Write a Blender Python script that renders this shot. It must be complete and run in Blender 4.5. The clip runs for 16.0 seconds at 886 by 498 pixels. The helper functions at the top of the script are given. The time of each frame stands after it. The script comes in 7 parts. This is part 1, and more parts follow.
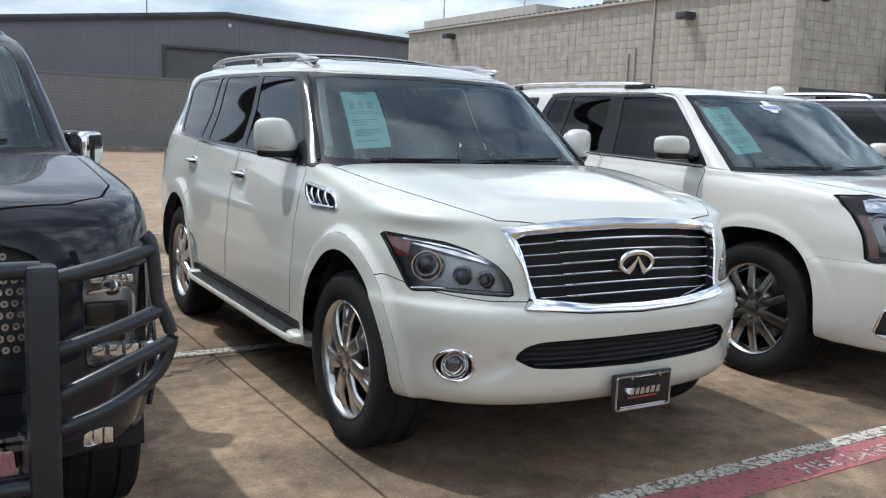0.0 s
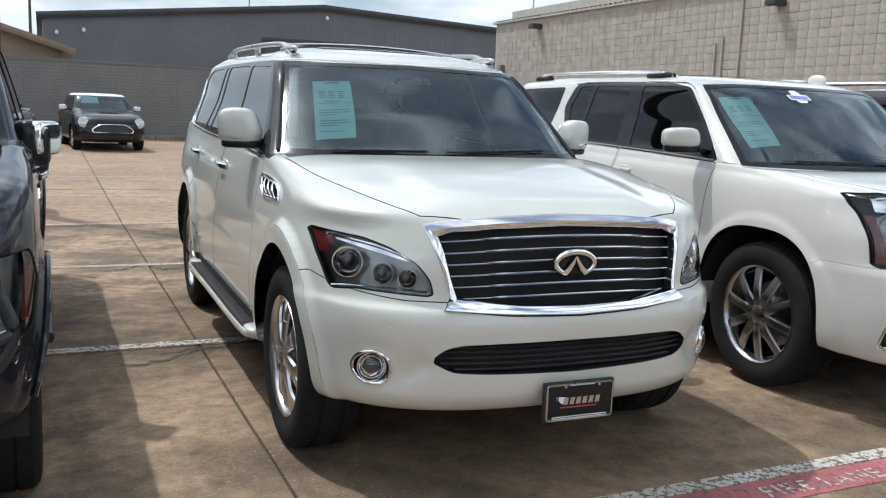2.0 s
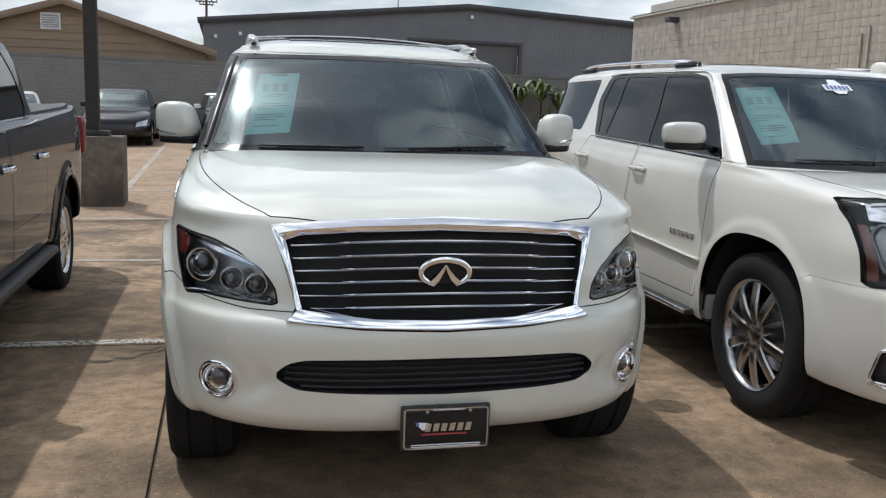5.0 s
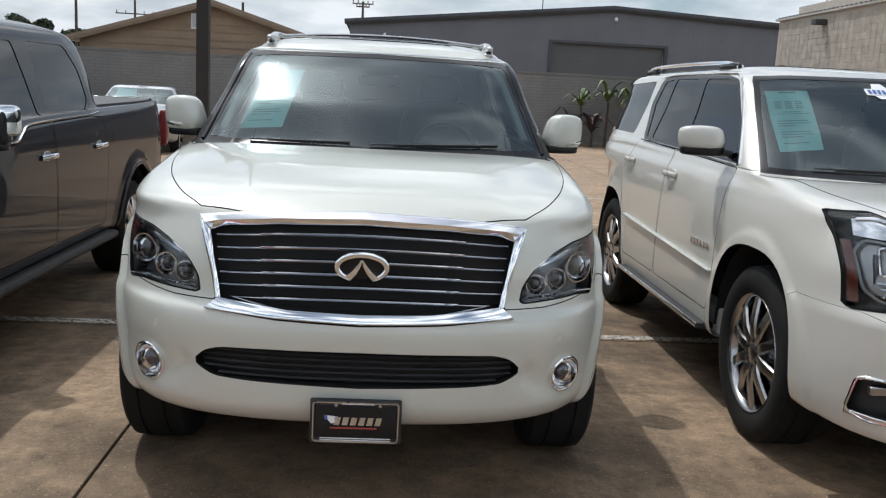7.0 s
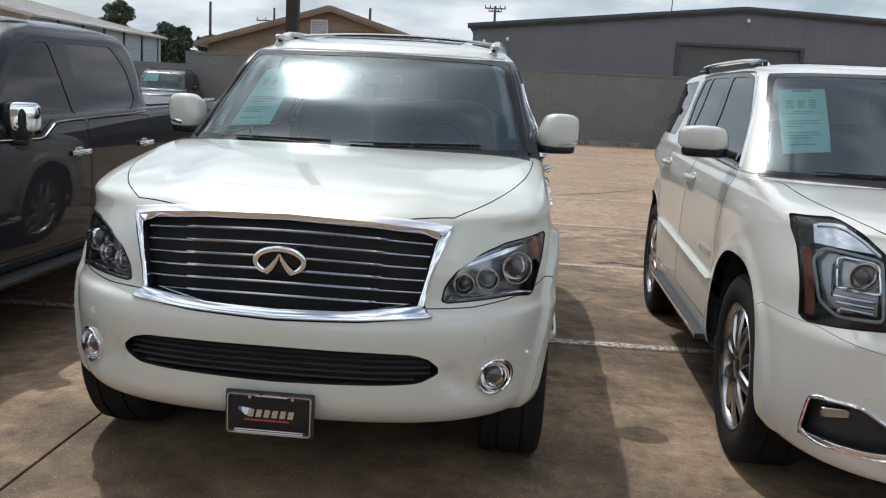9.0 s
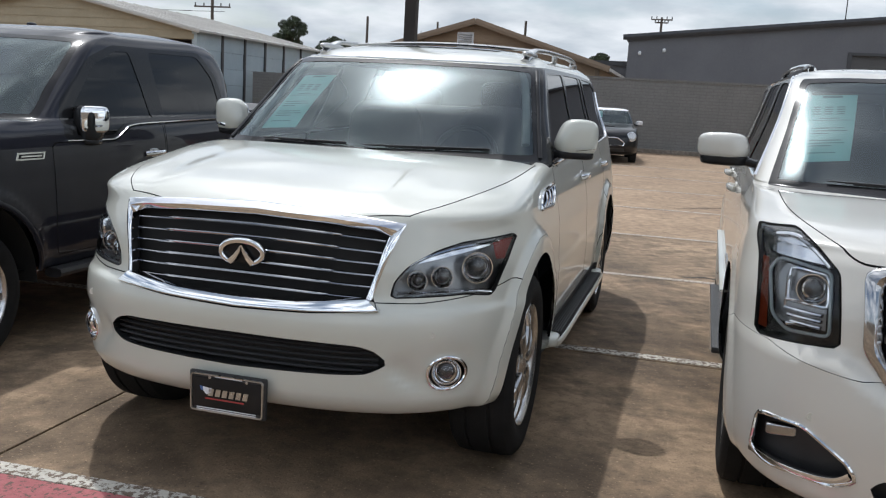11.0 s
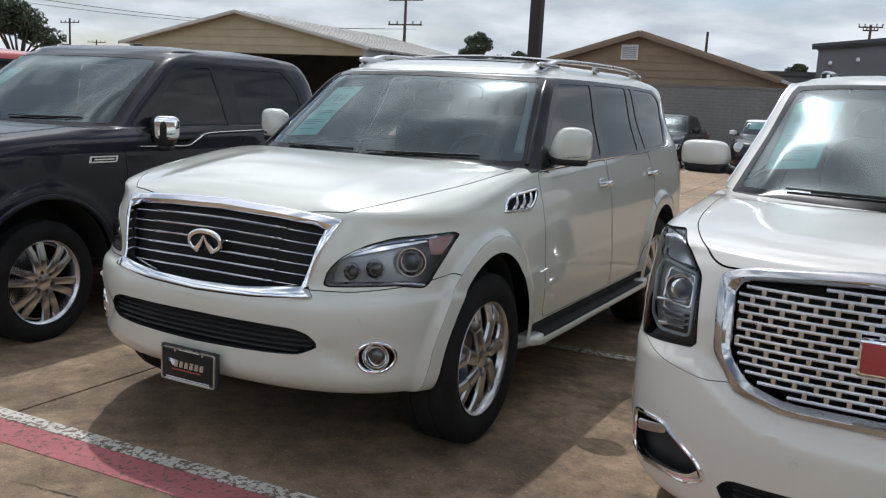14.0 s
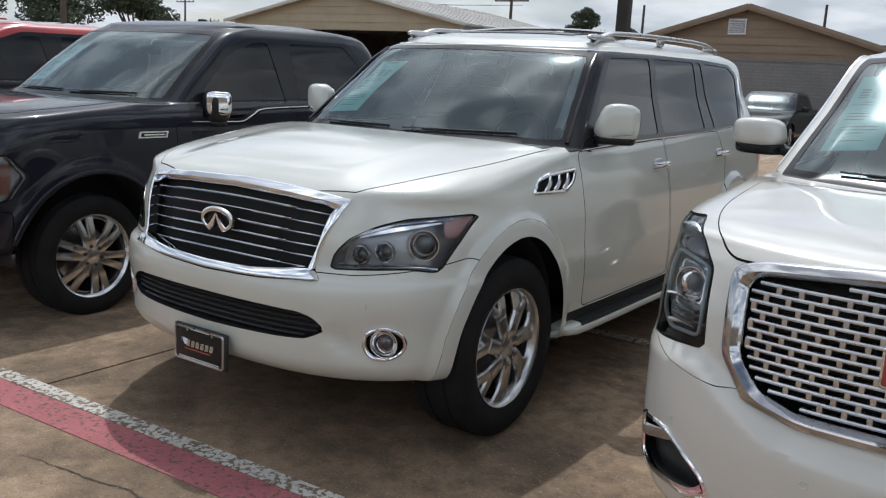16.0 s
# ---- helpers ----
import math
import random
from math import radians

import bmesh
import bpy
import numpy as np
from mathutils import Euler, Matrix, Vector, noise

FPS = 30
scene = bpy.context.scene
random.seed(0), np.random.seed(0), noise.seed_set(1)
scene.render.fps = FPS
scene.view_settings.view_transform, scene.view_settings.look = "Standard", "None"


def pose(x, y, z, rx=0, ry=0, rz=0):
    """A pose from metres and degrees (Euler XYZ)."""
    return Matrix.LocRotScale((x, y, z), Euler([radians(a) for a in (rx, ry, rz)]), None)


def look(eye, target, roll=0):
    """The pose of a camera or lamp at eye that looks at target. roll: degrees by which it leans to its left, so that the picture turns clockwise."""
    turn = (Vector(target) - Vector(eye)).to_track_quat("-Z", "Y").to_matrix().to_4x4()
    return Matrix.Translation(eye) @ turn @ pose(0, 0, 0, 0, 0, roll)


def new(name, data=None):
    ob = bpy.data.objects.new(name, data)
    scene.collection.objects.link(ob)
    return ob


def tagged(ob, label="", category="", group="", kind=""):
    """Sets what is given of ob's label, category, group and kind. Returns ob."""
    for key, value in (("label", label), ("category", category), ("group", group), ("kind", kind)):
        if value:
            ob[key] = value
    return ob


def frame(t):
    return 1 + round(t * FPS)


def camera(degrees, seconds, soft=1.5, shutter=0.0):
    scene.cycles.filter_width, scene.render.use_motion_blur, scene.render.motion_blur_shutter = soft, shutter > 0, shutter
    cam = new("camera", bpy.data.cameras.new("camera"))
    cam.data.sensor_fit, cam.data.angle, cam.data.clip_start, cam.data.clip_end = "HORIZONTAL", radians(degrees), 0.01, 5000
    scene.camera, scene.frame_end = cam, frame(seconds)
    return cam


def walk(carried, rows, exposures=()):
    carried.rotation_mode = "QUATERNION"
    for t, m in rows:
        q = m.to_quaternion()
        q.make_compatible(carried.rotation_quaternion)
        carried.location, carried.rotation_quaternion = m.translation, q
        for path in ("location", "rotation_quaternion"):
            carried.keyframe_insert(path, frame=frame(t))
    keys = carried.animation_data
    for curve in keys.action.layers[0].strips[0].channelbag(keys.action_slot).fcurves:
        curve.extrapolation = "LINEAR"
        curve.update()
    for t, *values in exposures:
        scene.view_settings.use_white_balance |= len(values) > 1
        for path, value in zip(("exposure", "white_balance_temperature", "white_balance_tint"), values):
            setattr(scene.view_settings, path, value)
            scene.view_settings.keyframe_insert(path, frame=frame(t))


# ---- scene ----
cam = camera(52.9, 16.0, soft=1.2)

PATH = [
    (0, (-2.679, -2.667, 1.509), (-1.657, -0.971, 1.23), 2.2),
    (0.5, (-2.523, -2.629, 1.498), (-1.54, -0.911, 1.21), 2.4),
    (1, (-2.371, -2.624, 1.509), (-1.431, -0.884, 1.216), 2.2),
    (1.5, (-2.207, -2.702, 1.511), (-1.34, -0.926, 1.204), 1.6),
    (2, (-1.95, -2.839, 1.529), (-1.134, -1.039, 1.223), 2.3),
    (2.5, (-1.77, -2.848, 1.513), (-0.973, -1.037, 1.226), 2.3),
    (3, (-1.566, -2.8, 1.527), (-0.813, -0.968, 1.249), 2.3),
    (3.5, (-1.371, -2.848, 1.523), (-0.683, -0.993, 1.232), 2.4),
    (4, (-1.131, -2.957, 1.543), (-0.52, -1.079, 1.227), 2.9),
    (4.5, (-0.959, -2.938, 1.527), (-0.419, -1.039, 1.208), 2.3),
    (5, (-0.782, -2.866, 1.538), (-0.302, -0.951, 1.217), 2.0),
    (5.2, (-0.628, -2.848, 1.513), (-0.227, -0.915, 1.198), 1.7),
    (7.3, (0.122, -3.013, 1.554), (0.237, -1.045, 1.222), 2.6),
    (7.5, (0.214, -3.039, 1.552), (0.29, -1.067, 1.226), 2.2),
    (8, (0.471, -3.099, 1.571), (0.462, -1.125, 1.248), 2.5),
    (8.5, (0.628, -3.034, 1.548), (0.562, -1.062, 1.22), 2.8),
    (9, (0.776, -2.936, 1.559), (0.64, -0.969, 1.223), 3.1),
    (9.2, (0.85, -2.904, 1.551), (0.661, -0.942, 1.213), 3.1),
    (11.3, (1.682, -2.899, 1.569), (1.131, -1.004, 1.246), 3.6),
    (11.5, (1.77, -2.876, 1.583), (1.171, -0.994, 1.265), 3.8),
    (12, (1.969, -2.897, 1.589), (1.255, -1.053, 1.288), 3.6),
    (12.5, (2.147, -2.995, 1.598), (1.375, -1.175, 1.291), 3.2),
    (13, (2.315, -2.987, 1.593), (1.475, -1.201, 1.266), 3.2),
    (13.5, (2.534, -2.918, 1.602), (1.651, -1.155, 1.266), 3.3),
    (14, (2.607, -2.801, 1.592), (1.724, -1.036, 1.271), 3.1),
    (14.5, (2.615, -2.621, 1.593), (1.729, -0.858, 1.264), 3.2),
    (15, (2.671, -2.533, 1.594), (1.729, -0.803, 1.246), 3.2),
    (15.5, (2.781, -2.465, 1.603), (1.758, -0.783, 1.248), 3.4),
    (16, (2.823, -2.438, 1.598), (1.746, -0.797, 1.216), 3.1),
]
walk(cam, [(t, look(eye, target, roll)) for t, eye, target, roll in PATH], exposures=[(0.0, 0.32, 5980, 8), (3.8, 0.22, 6300, 9), (5.0, 0.10, 6330, 9), (8.5, 0.06, 6300, 9), (12.5, 0.0, 6250, 10), (16.0, -0.06, 6220, 10)])

# ---- world, sun ----
SUN_AZ, SUN_EL = radians(37), radians(60.5)      # from +y towards -x, above the ground
SUN_WAY = Vector((-math.sin(SUN_AZ) * math.cos(SUN_EL), math.cos(SUN_AZ) * math.cos(SUN_EL), math.sin(SUN_EL)))
world = bpy.data.worlds.new("world")
scene.world = world
world.use_nodes = True
wn, wl = world.node_tree.nodes, world.node_tree.links
wn.clear()
sky = wn.new("ShaderNodeTexSky")
sky.sky_type, sky.sun_disc = "NISHITA", False
sky.sun_elevation, sky.sun_rotation = SUN_EL, -SUN_AZ
sky.air_density, sky.dust_density = 1.0, 1.5
coord = wn.new("ShaderNodeTexCoord")
# clouds: the view direction laid on a flat layer high above
sep = wn.new("ShaderNodeSeparateXYZ")
wl.new(coord.outputs["Generated"], sep.inputs[0])
lift = wn.new("ShaderNodeMath")
lift.operation, lift.inputs[1].default_value = "MAXIMUM", 0.0
wl.new(sep.outputs[2], lift.inputs[0])
raise_ = wn.new("ShaderNodeMath")
raise_.operation, raise_.inputs[1].default_value = "ADD", 0.22
wl.new(lift.outputs[0], raise_.inputs[0])
flat = wn.new("ShaderNodeVectorMath")
flat.operation = "DIVIDE"
comb = wn.new("ShaderNodeCombineXYZ")
for k in range(3):
    wl.new(raise_.outputs[0], comb.inputs[k])
wl.new(coord.outputs["Generated"], flat.inputs[0])
wl.new(comb.outputs[0], flat.inputs[1])
puffs = wn.new("ShaderNodeTexNoise")
puffs.inputs["Scale"].default_value, puffs.inputs["Detail"].default_value = 1.9, 9.0
puffs.inputs["Roughness"].default_value = 0.55
wl.new(flat.outputs[0], puffs.inputs["Vector"])
cover = wn.new("ShaderNodeValToRGB")
cover.color_ramp.elements[0].position, cover.color_ramp.elements[1].position = 0.34, 0.55
wl.new(puffs.outputs["Fac"], cover.inputs[0])
shade = wn.new("ShaderNodeTexNoise")
shade.inputs["Scale"].default_value, shade.inputs["Detail"].default_value = 3.1, 7.0
wl.new(flat.outputs[0], shade.inputs["Vector"])
tone = wn.new("ShaderNodeValToRGB")
tone.color_ramp.elements[0].position, tone.color_ramp.elements[1].position = 0.42, 0.60
tone.color_ramp.elements[0].color, tone.color_ramp.elements[1].color = (2.8, 3.3, 4.0, 1), (13.0, 13.4, 13.8, 1)
wl.new(shade.outputs["Fac"], tone.inputs[0])
hazy = wn.new("ShaderNodeValToRGB")
hazy.color_ramp.elements[0].position, hazy.color_ramp.elements[1].position = 0.36, 0.64
hazy.color_ramp.elements[0].color, hazy.color_ramp.elements[1].color = (5.0, 5.5, 6.0, 1), (7.6, 7.9, 8.2, 1)
wl.new(shade.outputs["Fac"], hazy.inputs[0])
climb = wn.new("ShaderNodeMapRange")
climb.inputs["From Min"].default_value, climb.inputs["From Max"].default_value = 0.14, 0.50
wl.new(sep.outputs[2], climb.inputs["Value"])
layers = wn.new("ShaderNodeMix")
layers.data_type = "RGBA"
wl.new(climb.outputs[0], layers.inputs[0])
wl.new(hazy.outputs[0], layers.inputs[6])
wl.new(tone.outputs[0], layers.inputs[7])
blend = wn.new("ShaderNodeMix")
blend.data_type = "RGBA"
wl.new(cover.outputs[0], blend.inputs[0])
wl.new(sky.outputs[0], blend.inputs[6])
# clouds away from the sun are lit from the front and look brighter
toward = wn.new("ShaderNodeVectorMath")
toward.operation, toward.inputs[1].default_value = "DOT_PRODUCT", SUN_WAY
wl.new(coord.outputs["Generated"], toward.inputs[0])
front_lit = wn.new("ShaderNodeMapRange")
front_lit.inputs["From Min"].default_value, front_lit.inputs["From Max"].default_value = -0.5, 0.6
front_lit.inputs["To Min"].default_value, front_lit.inputs["To Max"].default_value = 2.1, 1.0
wl.new(toward.outputs["Value"], front_lit.inputs["Value"])
lit = wn.new("ShaderNodeVectorMath")
lit.operation = "SCALE"
wl.new(layers.outputs[2], lit.inputs[0])
wl.new(front_lit.outputs[0], lit.inputs["Scale"])
wl.new(lit.outputs[0], blend.inputs[7])
# bright haze round the sun
glow = None
for power, gain in ((420.0, 190.0), (60.0, 20.0), (12.0, 6.0), (3.0, 4.5)):
    up_ = wn.new("ShaderNodeMath")
    up_.operation, up_.inputs[1].default_value = "MAXIMUM", 0.0
    wl.new(toward.outputs["Value"], up_.inputs[0])
    pw_ = wn.new("ShaderNodeMath")
    pw_.operation, pw_.inputs[1].default_value = "POWER", power
    wl.new(up_.outputs[0], pw_.inputs[0])
    ml_ = wn.new("ShaderNodeMath")
    ml_.operation, ml_.inputs[1].default_value = "MULTIPLY_ADD", gain
    ml_.inputs[2].default_value = 0.0
    wl.new(pw_.outputs[0], ml_.inputs[0])
    if glow is not None:
        wl.new(glow.outputs[0], ml_.inputs[2])
    glow = ml_
patchy = wn.new("ShaderNodeMath")
patchy.operation = "MULTIPLY"
wl.new(glow.outputs[0], patchy.inputs[0])
gaps = wn.new("ShaderNodeMapRange")
gaps.inputs["From Min"].default_value, gaps.inputs["From Max"].default_value = 0.40, 0.60
gaps.inputs["To Min"].default_value, gaps.inputs["To Max"].default_value = 0.55, 1.0
wl.new(shade.outputs["Fac"], gaps.inputs["Value"])
wl.new(gaps.outputs[0], patchy.inputs[1])
halo = wn.new("ShaderNodeMix")
halo.data_type, halo.blend_type = "RGBA", "ADD"
halo.inputs[0].default_value = 1.0
wl.new(blend.outputs[2], halo.inputs[6])
wl.new(patchy.outputs[0], halo.inputs[7])
back = wn.new("ShaderNodeBackground")
back.inputs["Strength"].default_value = 0.094
wl.new(halo.outputs[2], back.inputs["Color"])
wl.new(back.outputs[0], wn.new("ShaderNodeOutputWorld").inputs[0])

sun = new("sun", bpy.data.lights.new("sun", "SUN"))
sun.data.energy, sun.data.angle, sun.data.color = 2.0, radians(0.8), (1.0, 0.98, 0.95)
sun.matrix_world = look(SUN_WAY * 60, (0, 0, 0))


# ---- materials ----
def surface(name, c1, c2=None, scale=6.0, rough=0.5, metal=0.0, bump=0.0, bump_scale=60.0, coat=0.0, coat_rough=0.03,
            rough_spread=0.1, fine=0.0, piece=0.0, spec=0.5):
    """A procedural surface: two colours blended by noise at two scales, uneven roughness, fine relief."""
    m = bpy.data.materials.new(name)
    m.use_nodes = True
    n, l = m.node_tree.nodes, m.node_tree.links
    b = n["Principled BSDF"]
    b.inputs["Metallic"].default_value, b.inputs["Coat Weight"].default_value = metal, coat
    b.inputs["Coat Roughness"].default_value = coat_rough
    b.inputs["Specular IOR Level"].default_value = spec
    tc = n.new("ShaderNodeTexCoord")
    big = n.new("ShaderNodeTexNoise")
    big.inputs["Scale"].default_value, big.inputs["Detail"].default_value = scale, 6.0
    l.new(tc.outputs["Object"], big.inputs["Vector"])
    ramp = n.new("ShaderNodeValToRGB")
    ramp.color_ramp.elements[0].position, ramp.color_ramp.elements[1].position = 0.35, 0.65
    ramp.color_ramp.elements[0].color = (*c1, 1)
    ramp.color_ramp.elements[1].color = (*(c2 or c1), 1)
    l.new(big.outputs["Fac"], ramp.inputs[0])
    out = ramp.outputs[0]
    if fine:
        grain = n.new("ShaderNodeTexNoise")
        grain.inputs["Scale"].default_value, grain.inputs["Detail"].default_value = scale * 17, 4.0
        l.new(tc.outputs["Object"], grain.inputs["Vector"])
        mul = n.new("ShaderNodeMix")
        mul.data_type, mul.blend_type = "RGBA", "OVERLAY"
        mul.inputs[0].default_value = fine
        l.new(out, mul.inputs[6])
        l.new(grain.outputs["Fac"], mul.inputs[7])
        out = mul.outputs[2]
    if piece:
        info = n.new("ShaderNodeObjectInfo")
        hsv = n.new("ShaderNodeHueSaturation")
        rng = n.new("ShaderNodeMapRange")
        rng.inputs["To Min"].default_value, rng.inputs["To Max"].default_value = 1 - piece, 1 + piece
        l.new(info.outputs["Random"], rng.inputs["Value"])
        l.new(rng.outputs[0], hsv.inputs["Value"])
        l.new(out, hsv.inputs["Color"])
        out = hsv.outputs[0]
    l.new(out, b.inputs["Base Color"])
    rr = n.new("ShaderNodeMapRange")
    rr.inputs["To Min"].default_value, rr.inputs["To Max"].default_value = max(rough - rough_spread * rough, 0.01), min(rough + rough_spread * rough, 1)
    l.new(big.outputs["Fac"], rr.inputs["Value"])
    l.new(rr.outputs[0], b.inputs["Roughness"])
    if bump:
        bn = n.new("ShaderNodeTexNoise")
        bn.inputs["Scale"].default_value, bn.inputs["Detail"].default_value = bump_scale, 5.0
        l.new(tc.outputs["Object"], bn.inputs["Vector"])
        bp = n.new("ShaderNodeBump")
        bp.inputs["Strength"].default_value, bp.inputs["Distance"].default_value = bump, 0.01
        l.new(bn.outputs["Fac"], bp.inputs["Height"])
        l.new(bp.outputs[0], b.inputs["Normal"])
    return m


def glazing(name, tint, gloss=0.02, ior=1.75, sheen=(1.0, 1.0, 1.0)):
    """Thin tinted glass: a mirror by Fresnel over a tinted clear layer."""
    m = bpy.data.materials.new(name)
    m.use_nodes = True
    n, l = m.node_tree.nodes, m.node_tree.links
    n.clear()
    clear, mirror, mix = n.new("ShaderNodeBsdfTransparent"), n.new("ShaderNodeBsdfGlossy"), n.new("ShaderNodeMixShader")
    clear.inputs[0].default_value = (*tint, 1)
    mirror.inputs["Roughness"].default_value = gloss
    mirror.inputs["Color"].default_value = (*sheen, 1)
    fres = n.new("ShaderNodeFresnel")
    fres.inputs["IOR"].default_value = ior
    l.new(fres.outputs[0], mix.inputs[0])
    l.new(clear.outputs[0], mix.inputs[1])
    l.new(mirror.outputs[0], mix.inputs[2])
    l.new(mix.outputs[0], n.new("ShaderNodeOutputMaterial").inputs[0])
    return m


PEARL = surface("pearl_white_paint", (0.570, 0.575, 0.512), (0.590, 0.595, 0.532), 3, 0.32, 0.0, coat=1.0)
PEARL_W = surface("warm_white_paint", (0.60, 0.582, 0.53), (0.62, 0.602, 0.55), 3, 0.32, 0.0, coat=1.0)
BLACK_PAINT = surface("black_paint", (0.012, 0.0125, 0.019), (0.016, 0.0165, 0.024), 3, 0.4, 0.0, coat=0.72, spec=0.05)
DARK_PAINT = surface("dark_grey_paint", (0.008, 0.0085, 0.010), (0.012, 0.0125, 0.014), 3, 0.4, 0.0, coat=0.7, spec=0.1)
SILVER_PAINT = surface("silver_paint", (0.35, 0.36, 0.37), (0.4, 0.41, 0.42), 3, 0.3, 0.6, coat=1.0)
RED_PAINT = surface("red_paint", (0.35, 0.02, 0.015), (0.4, 0.025, 0.02), 3, 0.3, 0.1, coat=1.0)
DARK_CHROME = surface("dark_chrome", (0.36, 0.36, 0.37), (0.42, 0.42, 0.43), 8, 0.12, 1.0)
CHROME = surface("chrome", (0.85, 0.86, 0.88), (0.8, 0.81, 0.83), 8, 0.06, 1.0)
# plain chrome for a grille frame, dark reflections put into its base colour
DARK_REFLECTION_CHROME = surface("dark_reflection_chrome", (0.42, 0.42, 0.43), (0.48, 0.48, 0.49), 8, 0.08, 1.0)
WHEEL_CHROME = surface("wheel_chrome", (0.60, 0.60, 0.61), (0.68, 0.68, 0.69), 12, 0.24, 1.0)
SATIN = surface("satin_aluminium", (0.55, 0.55, 0.55), (0.62, 0.62, 0.62), 10, 0.28, 1.0)
ALLOY = surface("alloy_silver", (0.50, 0.50, 0.50), (0.58, 0.58, 0.58), 12, 0.26, 0.95)
ALLOY_DARK = surface("alloy_grey", (0.36, 0.36, 0.365), (0.44, 0.44, 0.445), 12, 0.22, 1.0)
PLASTIC = surface("black_plastic", (0.018, 0.018, 0.019), (0.027, 0.027, 0.028), 14, 0.5, bump=0.15, bump_scale=400)
GLOSS_BLACK = surface("gloss_black_trim", (0.013, 0.013, 0.014), (0.018, 0.018, 0.019), 5, 0.16, spec=0.25)
RUBBER = surface("tyre_rubber", (0.011, 0.011, 0.011), (0.018, 0.0175, 0.017), 9, 0.85, bump=0.2, bump_scale=150, spec=0.2)
UNDER = surface("underbody", (0.013, 0.013, 0.013), (0.020, 0.019, 0.018), 6, 0.9)
CABIN = surface("cabin_trim", (0.016, 0.016, 0.018), (0.03, 0.029, 0.03), 5, 0.7)
BEIGE = surface("cabin_leather", (0.07, 0.065, 0.06), (0.09, 0.085, 0.08), 5, 0.6)
GUARD = surface("black_powder_coat", (0.014, 0.017, 0.021), (0.020, 0.024, 0.029), 8, 0.34, bump=0.05, bump_scale=300)
LINING = surface("pale_pillar_lining", (0.42, 0.43, 0.41), (0.48, 0.49, 0.47), 6, 0.7)
GLASS = glazing("windscreen_glass", (0.76, 0.85, 0.84), gloss=0.008, ior=1.92, sheen=(0.86, 0.98, 1.0))
TINT = glazing("tinted_glass", (0.05, 0.055, 0.06), ior=1.40)
LENS = glazing("lamp_lens", (0.93, 0.94, 0.95), ior=1.42)
REFLECTOR = surface("lamp_reflector", (0.74, 0.75, 0.77), (0.82, 0.83, 0.85), 20, 0.15, 1.0)
HOUSING = surface("lamp_housing", (0.28, 0.285, 0.29), (0.46, 0.465, 0.47), 9, 0.24, 0.6)
RED_LENS = surface("red_lens", (0.24, 0.035, 0.032), (0.30, 0.045, 0.042), 30, 0.12, coat=1.0)
AMBER = surface("amber_lens", (0.16, 0.028, 0.012), (0.20, 0.04, 0.015), 30, 0.15, coat=1.0)
PAPER = surface("cyan_paper", (0.52, 0.85, 0.80), (0.56, 0.88, 0.84), 12, 0.7)
INK = surface("printed_ink", (0.25, 0.42, 0.41), (0.30, 0.47, 0.46), 30, 0.7)
WHITE_INK = surface("white_decal", (0.75, 0.76, 0.78), (0.8, 0.8, 0.82), 20, 0.6)
BLUE_INK = surface("blue_decal", (0.06, 0.12, 0.32), (0.08, 0.15, 0.36), 20, 0.6)
RED_INK = surface("red_badge", (0.30, 0.028, 0.032), (0.34, 0.035, 0.04), 20, 0.25, coat=1.0)


# ---- mesh helpers ----
def part(name, shape, mat, parent=None, label="", smooth=True, normals=None):
    """One mesh object from (verts, faces), under a thing or a part."""
    verts, faces = shape
    me = bpy.data.meshes.new(name)
    me.from_pydata([tuple(float(c) for c in v) for v in verts], [], [tuple(int(i) for i in f) for f in faces])
    me.materials.append(mat)
    me.polygons.foreach_set("use_smooth", [smooth] * len(me.polygons))
    if normals is not None:
        me.normals_split_custom_set_from_vertices([tuple(float(c) for c in v) for v in normals])
    elif smooth:
        me.set_sharp_from_angle(angle=radians(38))
    me.update()
    ob = new(name, me)
    if parent is not None:
        ob.parent = parent
    if label:
        ob["label"] = label
    return ob


def thing(name, m, label, category, group=""):
    ob = new(name)
    ob.matrix_world = m
    ob.empty_display_size = 0.2
    return tagged(ob, label, category, group)


def join(*shapes):
    verts, faces = [], []
    for v, f in shapes:
        k = len(verts)
        verts += [tuple(p) for p in v]
        faces += [tuple(i + k for i in q) for q in f]
    return verts, faces


def moved(shape, m):
    return [tuple(m @ Vector(v)) for v in shape[0]], shape[1]


def flipped(shape):
    """Mirrored in x."""
    return [(-v[0], v[1], v[2]) for v in shape[0]], [tuple(reversed(f)) for f in shape[1]]


def box(x0, x1, y0, y1, z0, z1, r=0.0):
    """A block, its edges bevelled by r."""
    bm = bmesh.new()
    bmesh.ops.create_cube(bm, size=1.0)
    for v in bm.verts:
        v.co = Vector(((x0 + x1) / 2 + v.co.x * (x1 - x0), (y0 + y1) / 2 + v.co.y * (y1 - y0), (z0 + z1) / 2 + v.co.z * (z1 - z0)))
    if r:
        bmesh.ops.bevel(bm, geom=bm.edges[:], offset=r, segments=2, affect="EDGES", profile=0.6)
    bm.verts.index_update()
    out = [tuple(v.co) for v in bm.verts], [tuple(v.index for v in f.verts) for f in bm.faces]
    bm.free()
    return out


